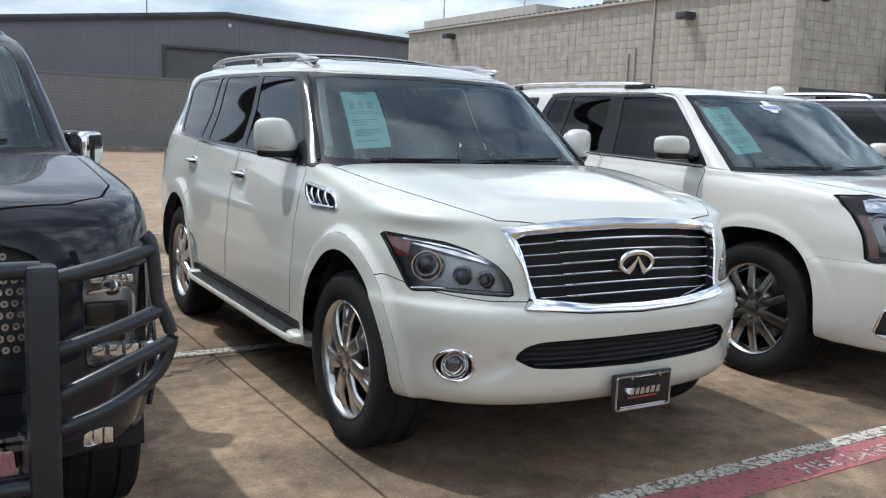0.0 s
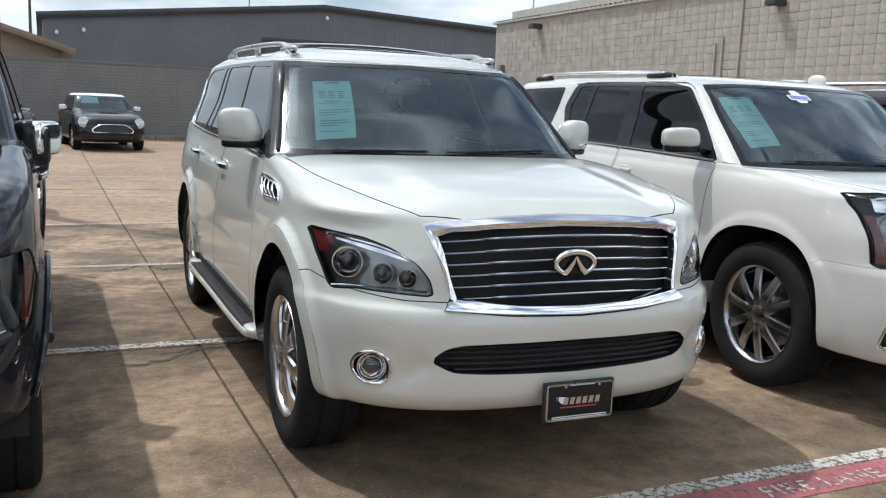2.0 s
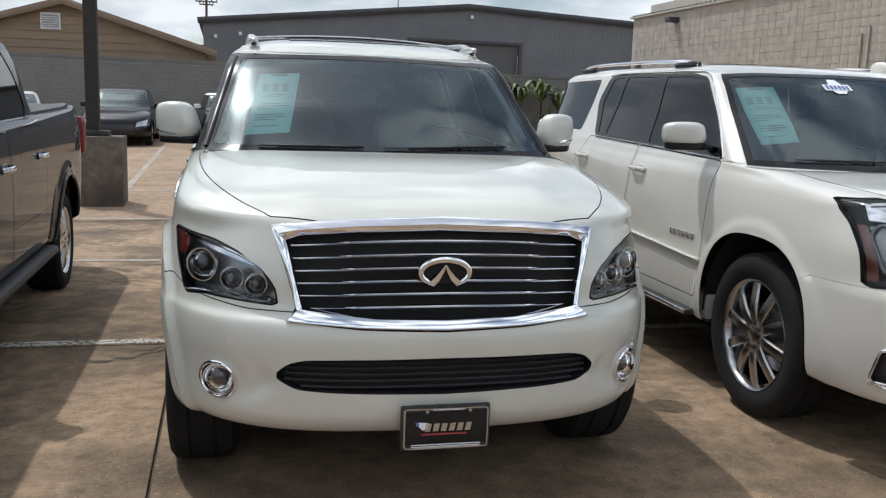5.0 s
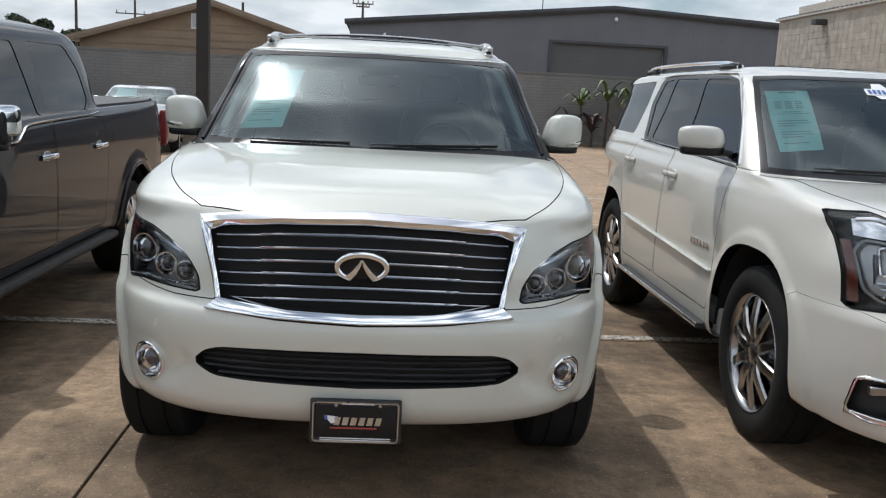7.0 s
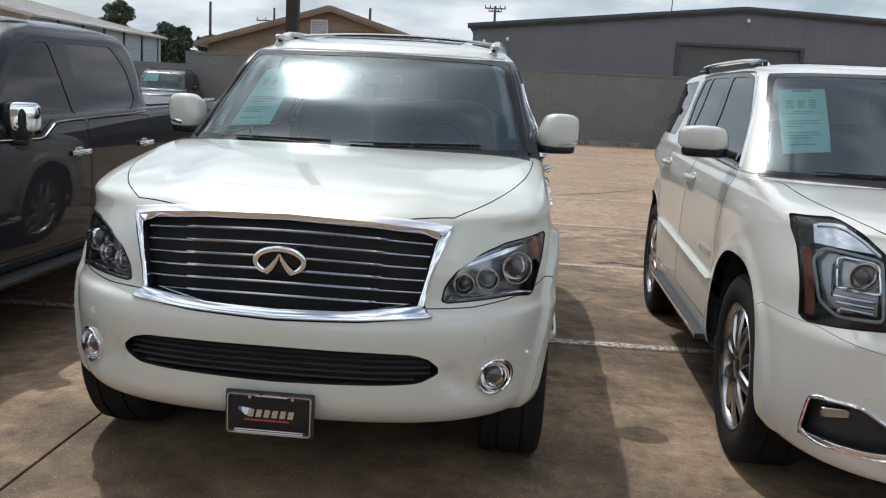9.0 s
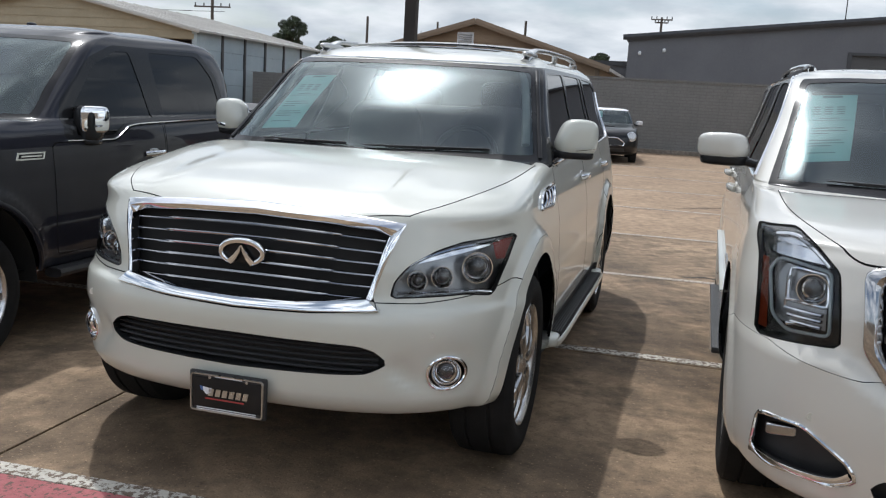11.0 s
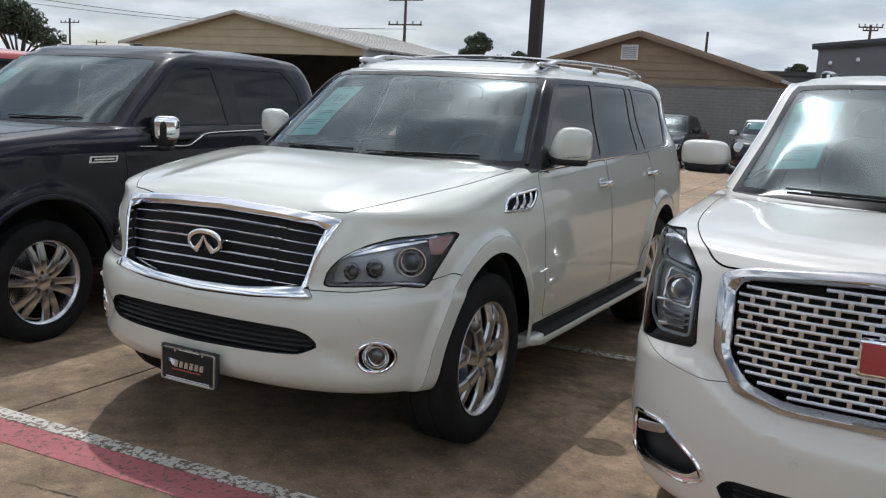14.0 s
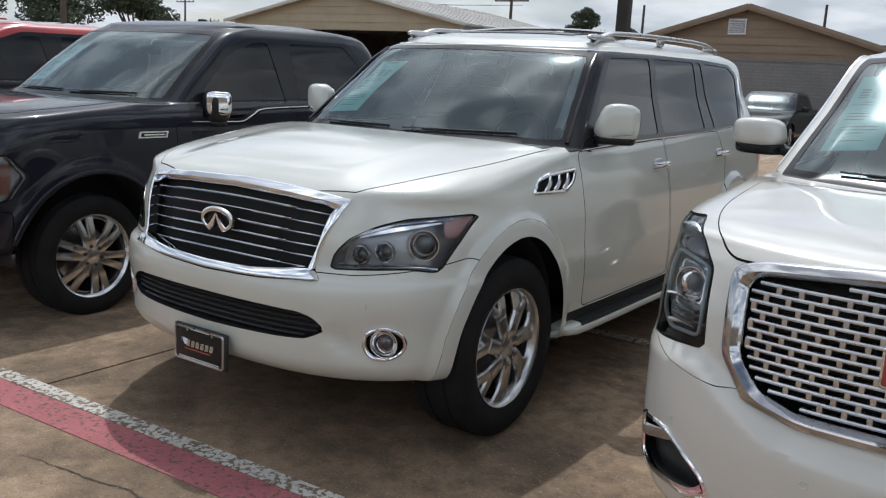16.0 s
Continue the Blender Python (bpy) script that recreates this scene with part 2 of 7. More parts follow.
def pillow(cx, cy, cz, a, b, c, n=4.0, nu=28, nv=16, e=None):
    """A rounded block: a superellipsoid with half sizes a, b, c."""
    e = e or n
    pw = lambda v, k: math.copysign(abs(v) ** (2 / k), v)  # noqa: E731
    verts, faces = [], []
    for j in range(nv + 1):
        p = -math.pi / 2 + math.pi * j / nv
        for i in range(nu):
            t = 2 * math.pi * i / nu
            verts.append((cx + a * pw(math.cos(p), e) * pw(math.cos(t), n), cy + b * pw(math.cos(p), e) * pw(math.sin(t), n), cz + c * pw(math.sin(p), e)))
    for j in range(nv):
        for i in range(nu):
            faces.append((j * nu + i, j * nu + (i + 1) % nu, (j + 1) * nu + (i + 1) % nu, (j + 1) * nu + i))
    return verts, faces


def lathe(profile, n=48, axis="x"):
    """A profile of (along, radius) turned round the axis."""
    verts, faces = [], []
    for a, r in profile:
        for i in range(n):
            t = 2 * math.pi * i / n
            u, v = r * math.cos(t), r * math.sin(t)
            verts.append((a, u, v) if axis == "x" else (u, a, v) if axis == "y" else (u, v, a))
    for j in range(len(profile) - 1):
        for i in range(n):
            q = (j * n + i, j * n + (i + 1) % n, (j + 1) * n + (i + 1) % n, (j + 1) * n + i)
            faces.append(q if axis != "y" else q[::-1])
    return verts, faces


def sweep(points, a, b=None, n=10, up=(0, 0, 1), power=2.0, closed=False):
    """A bar along points; its section is a superellipse, a across and b along up. a may be a list, one for each point."""
    pts = [Vector(p) for p in points]
    verts, faces = [], []
    for k, p in enumerate(pts):
        q0, q1 = (pts[k - 1], pts[(k + 1) % len(pts)]) if closed else (pts[max(k - 1, 0)], pts[min(k + 1, len(pts) - 1)])
        t = (q1 - q0).normalized()
        s = t.cross(Vector(up))
        s = s.normalized() if s.length > 1e-4 else t.orthogonal().normalized()
        u = s.cross(t).normalized()
        ra = a[k] if isinstance(a, (list, tuple)) else a
        rb = ra if b is None else b[k] if isinstance(b, (list, tuple)) else b
        for i in range(n):
            c, d = math.cos(2 * math.pi * i / n), math.sin(2 * math.pi * i / n)
            verts.append(tuple(p + s * ra * math.copysign(abs(c) ** (2 / power), c) + u * rb * math.copysign(abs(d) ** (2 / power), d)))
    m = len(pts)
    for k in range(m if closed else m - 1):
        for i in range(n):
            k2 = (k + 1) % m
            faces.append((k * n + i, k * n + (i + 1) % n, k2 * n + (i + 1) % n, k2 * n + i))
    if not closed:
        faces += [tuple(range(n))[::-1], tuple((m - 1) * n + i for i in range(n))]
    return verts, faces


def prism(poly, d0, d1, axis="y"):
    """A flat outline of (u, v) given depth along an axis: y takes (x, z), x takes (y, z), z takes (x, y)."""
    at = {"y": lambda u, v, d: (u, d, v), "x": lambda u, v, d: (d, u, v), "z": lambda u, v, d: (u, v, d)}[axis]
    n = len(poly)
    verts = [at(u, v, d0) for u, v in poly] + [at(u, v, d1) for u, v in poly]
    faces = [tuple(range(n)), tuple(range(2 * n - 1, n - 1, -1))] + [((i + 1) % n, i, n + i, n + (i + 1) % n) for i in range(n)]
    return verts, faces


def smooth_line(pts, n=8):
    """More points on a smooth curve through pts."""
    pts = np.array(pts, float)
    out = []
    for i in range(len(pts) - 1):
        p0, p1, p2, p3 = pts[max(i - 1, 0)], pts[i], pts[i + 1], pts[min(i + 2, len(pts) - 1)]
        for t in np.linspace(0, 1, n, endpoint=False):
            out.append(tuple(0.5 * (2 * p1 + (p2 - p0) * t + (2 * p0 - 5 * p1 + 4 * p2 - p3) * t * t + (3 * p1 - p0 - 3 * p2 + p3) * t ** 3)))
    return out + [tuple(pts[-1])]


# ---- car body shells: contours at rising heights, wrapped from nose to tail, then cut into panels ----
def contour(row, nf, ns, nr):
    zf, yf, w, y1, ef, z1, z2, zr, y2, yr, er = row
    th = np.linspace(0, np.pi / 2, 400)

    def even(x, y, k):
        s = np.r_[0, np.cumsum(np.hypot(np.diff(x), np.diff(y)))]
        at = np.linspace(0, s[-1], k)
        return np.interp(at, s, x), np.interp(at, s, y)

    xa, ya = even(w * np.sin(th) ** (2 / ef), y1 - (y1 - yf) * np.cos(th) ** (2 / ef), nf)
    za = zf + (z1 - zf) * (ya - yf) / max(y1 - yf, 1e-6)
    yb = np.linspace(y1, y2, ns + 2)[1:-1]
    xb, zb = np.full(ns, w), z1 + (z2 - z1) * (yb - y1) / max(y2 - y1, 1e-6)
    xc, yc = even(w * np.cos(th) ** (2 / er), y2 + (yr - y2) * np.sin(th) ** (2 / er), nr)
    zc = z2 + (zr - z2) * (yc - y2) / max(yr - y2, 1e-6)
    return np.stack([np.r_[xa, xb, xc], np.r_[ya, yb, yc], np.r_[za, zb, zc]], 1)


def monotone(s, p, at):
    """Monotone cubic through p at s, row by row."""
    h = np.diff(s)[:, None, None]
    d = np.diff(p, axis=0) / h
    m = np.zeros_like(p)
    m[0], m[-1] = d[0], d[-1]
    a, b = d[:-1], d[1:]
    same = a * b > 0
    m[1:-1] = np.where(same, 2 * a * b / np.where(same, a + b, 1), 0)
    k = np.clip(np.searchsorted(s, at, side="right") - 1, 0, len(s) - 2)
    t = ((at - s[k]) / np.diff(s)[k])[:, None, None]
    hk = h[k]
    return (p[k] * (1 + 2 * t) * (1 - t) ** 2 + m[k] * hk * t * (1 - t) ** 2 + p[k + 1] * t * t * (3 - 2 * t) + m[k + 1] * hk * t * t * (t - 1))


def sd_poly(p, poly):
    """Signed distance from points to an outline, negative inside."""
    poly = np.array(poly, float)
    d = np.full(len(p), 1e9)
    inside = np.zeros(len(p), bool)
    for i in range(len(poly)):
        a, b = poly[i], poly[i - 1]
        e, w = b - a, p - a
        t = np.clip((w @ e) / max(e @ e, 1e-12), 0, 1)
        d = np.minimum(d, np.hypot(*(w - t[:, None] * e).T))
        cross = ((a[1] > p[:, 1]) != (b[1] > p[:, 1]))
        den = np.where(abs(b[1] - a[1]) < 1e-12, 1e-12, b[1] - a[1])
        inside ^= cross & (p[:, 0] < (b[0] - a[0]) * (p[:, 1] - a[1]) / den + a[0])
    return np.where(inside, -d, d)


def rounded(poly, r, n=5):
    """An outline with its corners rounded by r."""
    out = []
    m = len(poly)
    for i in range(m):
        p0, p, p1 = (Vector(poly[k % m]) for k in (i - 1, i, i + 1))
        a, b = p0 - p, p1 - p
        k = min(r, a.length * 0.45, b.length * 0.45)
        s, e = p + a.normalized() * k, p + b.normalized() * k
        out += [tuple(s * (1 - t) ** 2 + p * 2 * t * (1 - t) + e * t * t) for t in np.linspace(0, 1, n)]
    return out


class Shell:
    """The right half (x > 0) of a body, cut into named groups of faces."""

    def __init__(self, rows, step=0.035, nf=56, ns=90, nr=26, wheels=(), arch=0.5, flare=0.0, width=0.09, squeeze=1.0, bend=None, lift=None):
        grid = np.array([contour(r, nf, ns, nr) for r in rows])
        gap = np.linalg.norm(np.diff(grid, axis=0), axis=2)
        s = np.r_[0, np.cumsum(np.maximum(gap.mean(1), 1e-3))]
        at = np.concatenate([np.linspace(s[i], s[i + 1], max(2, int(np.ceil(gap[i].max() / step))), endpoint=False) for i in range(len(rows) - 1)] + [[s[-1]]])
        g = monotone(s, grid, at)
        for wy, wz in wheels:
            r = np.hypot((g[..., 1] - wy) * squeeze, g[..., 2] - wz)
            k = np.clip((r - arch + 0.1) / 0.05, 0, 1) * np.clip((arch + width + 0.03 - r) / 0.035, 0, 1)
            k = k * k * (3 - 2 * k) * (g[..., 0] > 0.5) * np.clip((1.2 - g[..., 2]) / 0.1, 0, 1)
            g[..., 0] += flare * k
        if bend is not None:
            g[..., 1] += bend(g[..., 0], g[..., 2]) * (g[..., 1] < .8)
        if lift is not None:
            g[..., 2] += lift(g[..., 0], g[..., 1], g[..., 2])
        g[:, 0, 0] = g[:, -1, 0] = 0.0
        self.nv, self.nc = g.shape[:2]
        du, dv = np.gradient(g, axis=1), np.gradient(g, axis=0)
        nrm = np.cross(du, dv)
        nrm /= np.maximum(np.linalg.norm(nrm, axis=2, keepdims=True), 1e-9)
        self.V, self.N = g.reshape(-1, 3), nrm.reshape(-1, 3)
        c = self.nc
        quads = [(j * c + i, j * c + i + 1, (j + 1) * c + i + 1, (j + 1) * c + i) for j in range(self.nv - 1) for i in range(c - 1)]
        self.groups = {"body": quads}
        from mathutils.bvhtree import BVHTree
        self.tree = BVHTree.FromPolygons([tuple(v) for v in self.V], quads)
        self.floor_row = g[0]

    def front(self, x, z):
        hit = self.tree.ray_cast(Vector((abs(x), -3, z)), Vector((0, 1, 0)))
        return hit[0].y if hit[0] else 0.3

    def side(self, y, z):
        hit = self.tree.ray_cast(Vector((4, y, z)), Vector((-1, 0, 0)))
        return hit[0].x if hit[0] else 0.9

    def top(self, x, y):
        hit = self.tree.ray_cast(Vector((abs(x), y, 6)), Vector((0, 0, -1)))
        return hit[0].z if hit[0] else 1.2

    def carve(self, src, name, f):
        """Faces of src where f(places) < 0 go to the group name; faces on the edge are split there."""
        val = f(self.V)
        into = (val < 0).tolist()
        val = val.tolist()
        keep, take, cache, extra_v, extra_n = [], [], {}, [], []
        base = len(self.V)

        def between(a, b):
            key = (a, b) if a < b else (b, a)
            if key not in cache:
                t = val[a] / (val[a] - val[b])
                extra_v.append(self.V[a] * (1 - t) + self.V[b] * t)
                extra_n.append(self.N[a] * (1 - t) + self.N[b] * t)
                cache[key] = base + len(extra_v) - 1
            return cache[key]

        for q in self.groups.get(src, ()):
            k = sum(into[i] for i in q)
            if k == 0:
                keep.append(q)
            elif k == len(q):
                take.append(q)
            else:
                a, b = [], []
                for i in range(len(q)):
                    p, r = q[i], q[(i + 1) % len(q)]
                    (a if into[p] else b).append(p)
                    if into[p] != into[r]:
                        m = between(p, r)
                        a.append(m)
                        b.append(m)
                take.append(tuple(a)) if len(a) > 2 else None
                keep.append(tuple(b)) if len(b) > 2 else None
        if extra_v:
            self.V, self.N = np.vstack([self.V, extra_v]), np.vstack([self.N, extra_n])
        self.groups[src] = keep
        self.groups.setdefault(name, []).extend(take)

    def cut(self, src, name, poly, view, lim=None, seam=0.0, inset=0.0):
        """Cut by an outline in a view: side (y, z), front (x, z), top (x, y). seam: a gap of that half width round it, left in the group 'seam'."""
        ax = {"side": [1, 2], "front": [0, 2], "top": [0, 1]}[view]
        f = lambda d: (lambda V: np.maximum(sd_poly(V[:, ax], poly) + d, lim(V)) if lim else sd_poly(V[:, ax], poly) + d)  # noqa: E731
        if seam:
            self.carve(src, "_in", f(-seam))
            self.carve("_in", name, f(seam))
            self.groups.setdefault("seam", []).extend(self.groups.pop("_in"))
        else:
            self.carve(src, name, f(inset))

    def get(self, *names, push=0.0, back=None, way=None):
        """The half mesh of some groups: pushed out along the normals; back: given that depth inwards, with walls and a rear."""
        faces = [q for n in names for q in self.groups.get(n, ())]
        used = sorted({i for q in faces for i in q})
        new_i = {i: k for k, i in enumerate(used)}
        N = self.N[used] / np.maximum(np.linalg.norm(self.N[used], axis=1, keepdims=True), 1e-9)
        if way is not None:
            N = np.tile(np.array(way, float), (len(used), 1))
        N[abs(self.V[used][:, 0]) < 1e-6, 0] = 0
        V = self.V[used] + N * push
        F = [tuple(new_i[i] for i in q) for q in faces]
        if back is None:
            return V.tolist(), F
        edges = {}
        for q in F:
            for i in range(len(q)):
                a, b = q[i], q[(i + 1) % len(q)]
                edges[(a, b)] = 1
        rim = [(a, b) for a, b in edges if (b, a) not in edges and not (abs(V[a][0]) < 1e-6 and abs(V[b][0]) < 1e-6)]
        k = len(V)
        W = V - N * back
        walls = [(b, a, a + k, b + k) for a, b in rim]
        return np.vstack([V, W]).tolist(), F, [tuple(i + k for i in q) for q in F], walls

    def normals(self, *names):
        """The normals that belong to the vertices of get()."""
        used = sorted({i for n in names for q in self.groups.get(n, ()) for i in q})
        N = self.N[used] / np.maximum(np.linalg.norm(self.N[used], axis=1, keepdims=True), 1e-9)
        N[abs(self.V[used][:, 0]) < 1e-6, 0] = 0
        return N

    def skin(self, name, group, mat, parent, push=0.0):
        """A panel on both sides of the car, shaded by the body's own normals."""
        half = self.get(group, push=push)
        N = self.normals(group)
        twin = [(-n[0], n[1], n[2]) for v, n in zip(half[0], N) if abs(v[0]) >= 1e-6]
        return part(name, both(half), mat, parent, normals=list(map(tuple, N)) + twin)

    def pane(self, group, mat, parent, side, push=-.004):
        v, f = self.get(group, push=push)
        N = self.normals(group)
        if side < 0:
            (v, f), N = flipped((v, f)), N * np.array([-1, 1, 1])
        return part("side_window", (v, f), mat, parent, normals=N)

    def solid(self, *names, push=0.0, back=0.02, way=None):
        v, f, r, w = self.get(*names, push=push, back=back, way=way)
        return v, f + [q[::-1] for q in r] + w

    def pit(self, *names, push=0.0, back=0.05, way=None):
        """A recess: the rear of the piece and the walls down to it."""
        v, f, r, w = self.get(*names, push=push, back=back, way=way)
        return v, r + [q[::-1] for q in w]


def both(shape):
    """A half mesh and its mirror image as one, welded on the middle line."""
    verts, faces = shape
    n, twin, more = len(verts), [], []
    for i, v in enumerate(verts):
        if abs(v[0]) < 1e-6:
            twin.append(i)
        else:
            twin.append(n + len(more))
            more.append((-v[0], v[1], v[2]))
    return list(verts) + more, list(faces) + [tuple(twin[i] for i in reversed(q)) for q in faces]


def pair(name, shape, mat, parent, label="", smooth=True):
    return part(name, shape, mat, parent, label, smooth), part(name, flipped(shape), mat, parent, label, smooth)


def decal(shell, corners, off, nu=10, nv=10, sign=1.0):
    """A sheet that follows the nose or windscreen: four (x, z) corners, lower left first, counter-clockwise; off: forwards of the surface."""
    (ax, az), (bx, bz), (cx, cz), (dx, dz) = corners
    verts, faces = [], []
    for j in range(nv + 1):
        v = j / nv
        for i in range(nu + 1):
            u = i / nu
            x = (1 - v) * ((1 - u) * ax + u * bx) + v * ((1 - u) * dx + u * cx)
            z = (1 - v) * ((1 - u) * az + u * bz) + v * ((1 - u) * dz + u * cz)
            verts.append((x, shell.front(x, z) - off, z))
    for j in range(nv):
        for i in range(nu):
            a = j * (nu + 1) + i
            faces.append((a, a + 1, a + nu + 2, a + nu + 1))
    return verts, faces


def circle(u, v, r, n=36, s=1.0):
    return [(u + r * math.cos(2 * math.pi * i / n), v + s * r * math.sin(2 * math.pi * i / n)) for i in range(n)]


def along(line, n):
    """n points evenly along a line of points."""
    p = np.array(line, float)
    s = np.r_[0, np.cumsum(np.linalg.norm(np.diff(p, axis=0), axis=1))]
    at = np.linspace(0, s[-1], n)
    return [(float(a), float(b)) for a, b in zip(np.interp(at, s, p[:, 0]), np.interp(at, s, p[:, 1]))]


def ribbon(shell, outer, inner, n, off, deep, swell=.006, closed=False, base=None, fold=0.0):
    """A bright frame laid on the nose between two lines of (x, z), swollen along its middle."""
    verts, faces = [], []
    base = base or shell.front
    for (x0, z0), (x1, z1) in zip(along(outer, n), along(inner, n)):
        for k, t in enumerate((0, .12, .5, .88, 1)):
            x, z = x0 + (x1 - x0) * t, z0 + (z1 - z0) * t
            verts.append((x, base(x, z) - off - (0, .6, 1, .6, 0)[k] * swell + (0, 0, 0, .76, 1)[k] * fold, z))
        verts += [(x1, base(x1, z1) + deep + fold, z1), (x0, base(x0, z0) + deep, z0)]
    for i in range(n if closed else n - 1):
        a, b = i * 7, ((i + 1) % n) * 7
        for k in range(7):
            k2 = (k + 1) % 7
            faces.append((a + k, b + k, b + k2, a + k2))
    if not closed:
        faces += [tuple(range(7)), tuple((n - 1) * 7 + k for k in range(7))[::-1]]
    return verts, faces


# ---- wheels ----
def tyre_shape(r, rim, w):
    h = w / 2
    prof = [(-h * .78, rim - .012), (-h * .92, rim + .012), (-h * 1.02, rim + (r - rim) * .45), (-h * .96, r - .03), (-h * .82, r - .006),
            (-h * .5, r), (-h * .42, r), (-h * .40, r - .008), (-h * .32, r - .008), (-h * .30, r), (h * .30, r), (h * .32, r - .008), (h * .40, r - .008), (h * .42, r), (h * .5, r), (h * .82, r - .006), (h * .96, r - .03), (h * 1.02, rim + (r - rim) * .45), (h * .92, rim + .012), (h * .78, rim - .012)]
    return lathe([(x, y) for x, y in prof], 64)


def spoke_shape(rim, kind, face):
    """One spoke of a rim, standing up from the hub along z, in the plane x = face."""
    if kind == "twist":        # two arms that part and bend sideways
        arm = [(face - .012, .0, .050), (face - .002, .003, rim * .30), (face - .003, .012, rim * .46), (face - .006, .022, rim * .60)]
        out = [sweep(smooth_line(arm, 5), [.029 + .010 * k / 15 for k in range(16)], [.018 - .002 * k / 15 for k in range(16)], 10, up=(1, 0, 0), power=3.0)]
        for a, b in ((.002, -.028), (.052, .088)):
            prong = [(face - .006, .020, rim * .54), (face - .010, a, rim * .74), (face - .028, b, rim * .985)]
            out.append(sweep(smooth_line(prong, 5), [.027 - .0003 * k for k in range(11)], [.014] * 11, 8, up=(1, 0, 0), power=3.0))
        return join(*out)
    if kind == "vee":
        out = []
        for s in (1, -1):
            pts = [(face - .01, s * .016, .05), (face - .002, s * .028, rim * .55), (face - .02, s * .044, rim * .985)]
            out.append(sweep(smooth_line(pts, 5), .026, .014, 8, up=(1, 0, 0), power=3.5))
        return join(*out)
    pts = [(face - .01, 0, .06), (face, 0, rim * .5), (face - .02, 0, rim * .985)]
    return sweep(smooth_line(pts, 5), [.032 - .0006 * k for k in range(11)], [.014] * 11, 8, up=(1, 0, 0), power=3.0)


def add_wheel(parent, x, y, z, r, rim, w, kind, spokes, metal, turn=0.0, low=False):
    """A wheel whose outer face looks to +x (x > 0) or -x."""
    hub = new("wheel")
    hub.parent = parent
    hub.matrix_basis = pose(x, y, z, turn, 0, 0) if x > 0 else pose(x, y, z, 0, 0, 180) @ pose(0, 0, 0, turn, 0, 0)
    part("tyre", tyre_shape(r, rim, w), RUBBER, hub)
    face = w * .41
    part("rim", lathe([(w * .28, rim - .026), (w * .38, rim - .016), (w * .44, rim - .007), (w * .46, rim + .002), (w * .42, rim + .007), (w * .28, rim + .004)], 64), ALLOY_DARK if kind == "straight" else metal, hub)
    part("barrel", lathe([(-w * .4, rim - .045), (w * .30, rim - .030), (w * .30, rim + .004), (-w * .4, rim + .004)], 48), ALLOY_DARK, hub)
    for k in range(spokes):
        ob = part("spoke", spoke_shape(rim - .004, kind, face), metal, hub) if k == 0 else None
        if ob is None:
            ob = new("spoke", first.data)
            ob.parent = hub
        else:
            first = ob
        ob.matrix_basis = Matrix.Rotation(2 * math.pi * k / spokes, 4, "X")
    part("hub_cap", lathe([(face - .04, .085), (face - .012, .082), (face, .062), (face + .006, .04), (face + .008, 0.001)], 32), metal, hub)
    if not low:
        nut = lathe([(face - .02, .013), (face + .008, .012), (face + .010, .001)], 6)
        for k in range(6):
            t = 2 * math.pi * (k + .5) / 6
            n = part("lug_nut", nut, PLASTIC if k else PLASTIC, hub) if k == 0 else new("lug_nut", n.data)
            n.parent = hub
            n.matrix_basis = Matrix.Translation((0, .062 * math.cos(t), .062 * math.sin(t)))
    part("brake_disc", lathe([(-.02, .001), (-.02, rim * .68), (-.045, rim * .68), (-.045, .001)], 32), ALLOY_DARK, hub)
    part("wheel_back", lathe([(-w * .32, .001), (-w * .32, rim - .03)], 32), UNDER, hub)
    return hub


def wheel_well(parent, x, y, z, r, depth=0.34, squeeze=1.0):
    """The dark liner inside a wheel arch, open outwards."""
    prof = [(-.02, r + .004), (-depth, r + .004), (-depth, .02)]
    s = lathe(prof, 40)
    faces = [f for f in s[1] if not any(s[0][i][2] < -r * .10 for i in f)]
    used = sorted({i for f in faces for i in f})
    order = {i: k for k, i in enumerate(used)}
    s = ([(s[0][i][0], s[0][i][1] / squeeze, s[0][i][2]) for i in used], [tuple(order[i] for i in f) for f in faces])
    ob = part("wheel_well", s if x > 0 else flipped(s), UNDER, parent)
    ob.matrix_basis = pose(x, y, z)
    return ob


# ---- body rows: (nose z, nose y, half width, where the side starts, nose squareness, side z at its start and end, tail z, where the side ends, tail y, tail squareness)
def estate_roof(z, y0, w, yr, crown=0.05):
    """The rows that close a roof, from the header inwards."""
    return [(z + crown * .75, y0 + .10, w - .05, y0 + .50, 3.0, z + crown * .6, z + crown * .9, z + crown * .5, yr - .75, yr - .05, 5),
            (z + crown * 1.5, y0 + .42, w - .22, y0 + .75, 3.2, z + crown * 1.35, z + crown * 1.65, z + crown * 1.3, yr - .85, yr - .25, 5),
            (z + crown * 1.9, y0 + .9, w * .33, y0 + 1.1, 4, z + crown * 1.85, z + crown * 2.0, z + crown * 1.8, yr - 1.0, yr - .6, 4),
            (z + crown * 1.95, y0 + 1.2, .002, y0 + 1.21, 3, z + crown * 1.95, z + crown * 2.0, z + crown * 1.9, yr - 1.1, yr - 1.0, 3)]


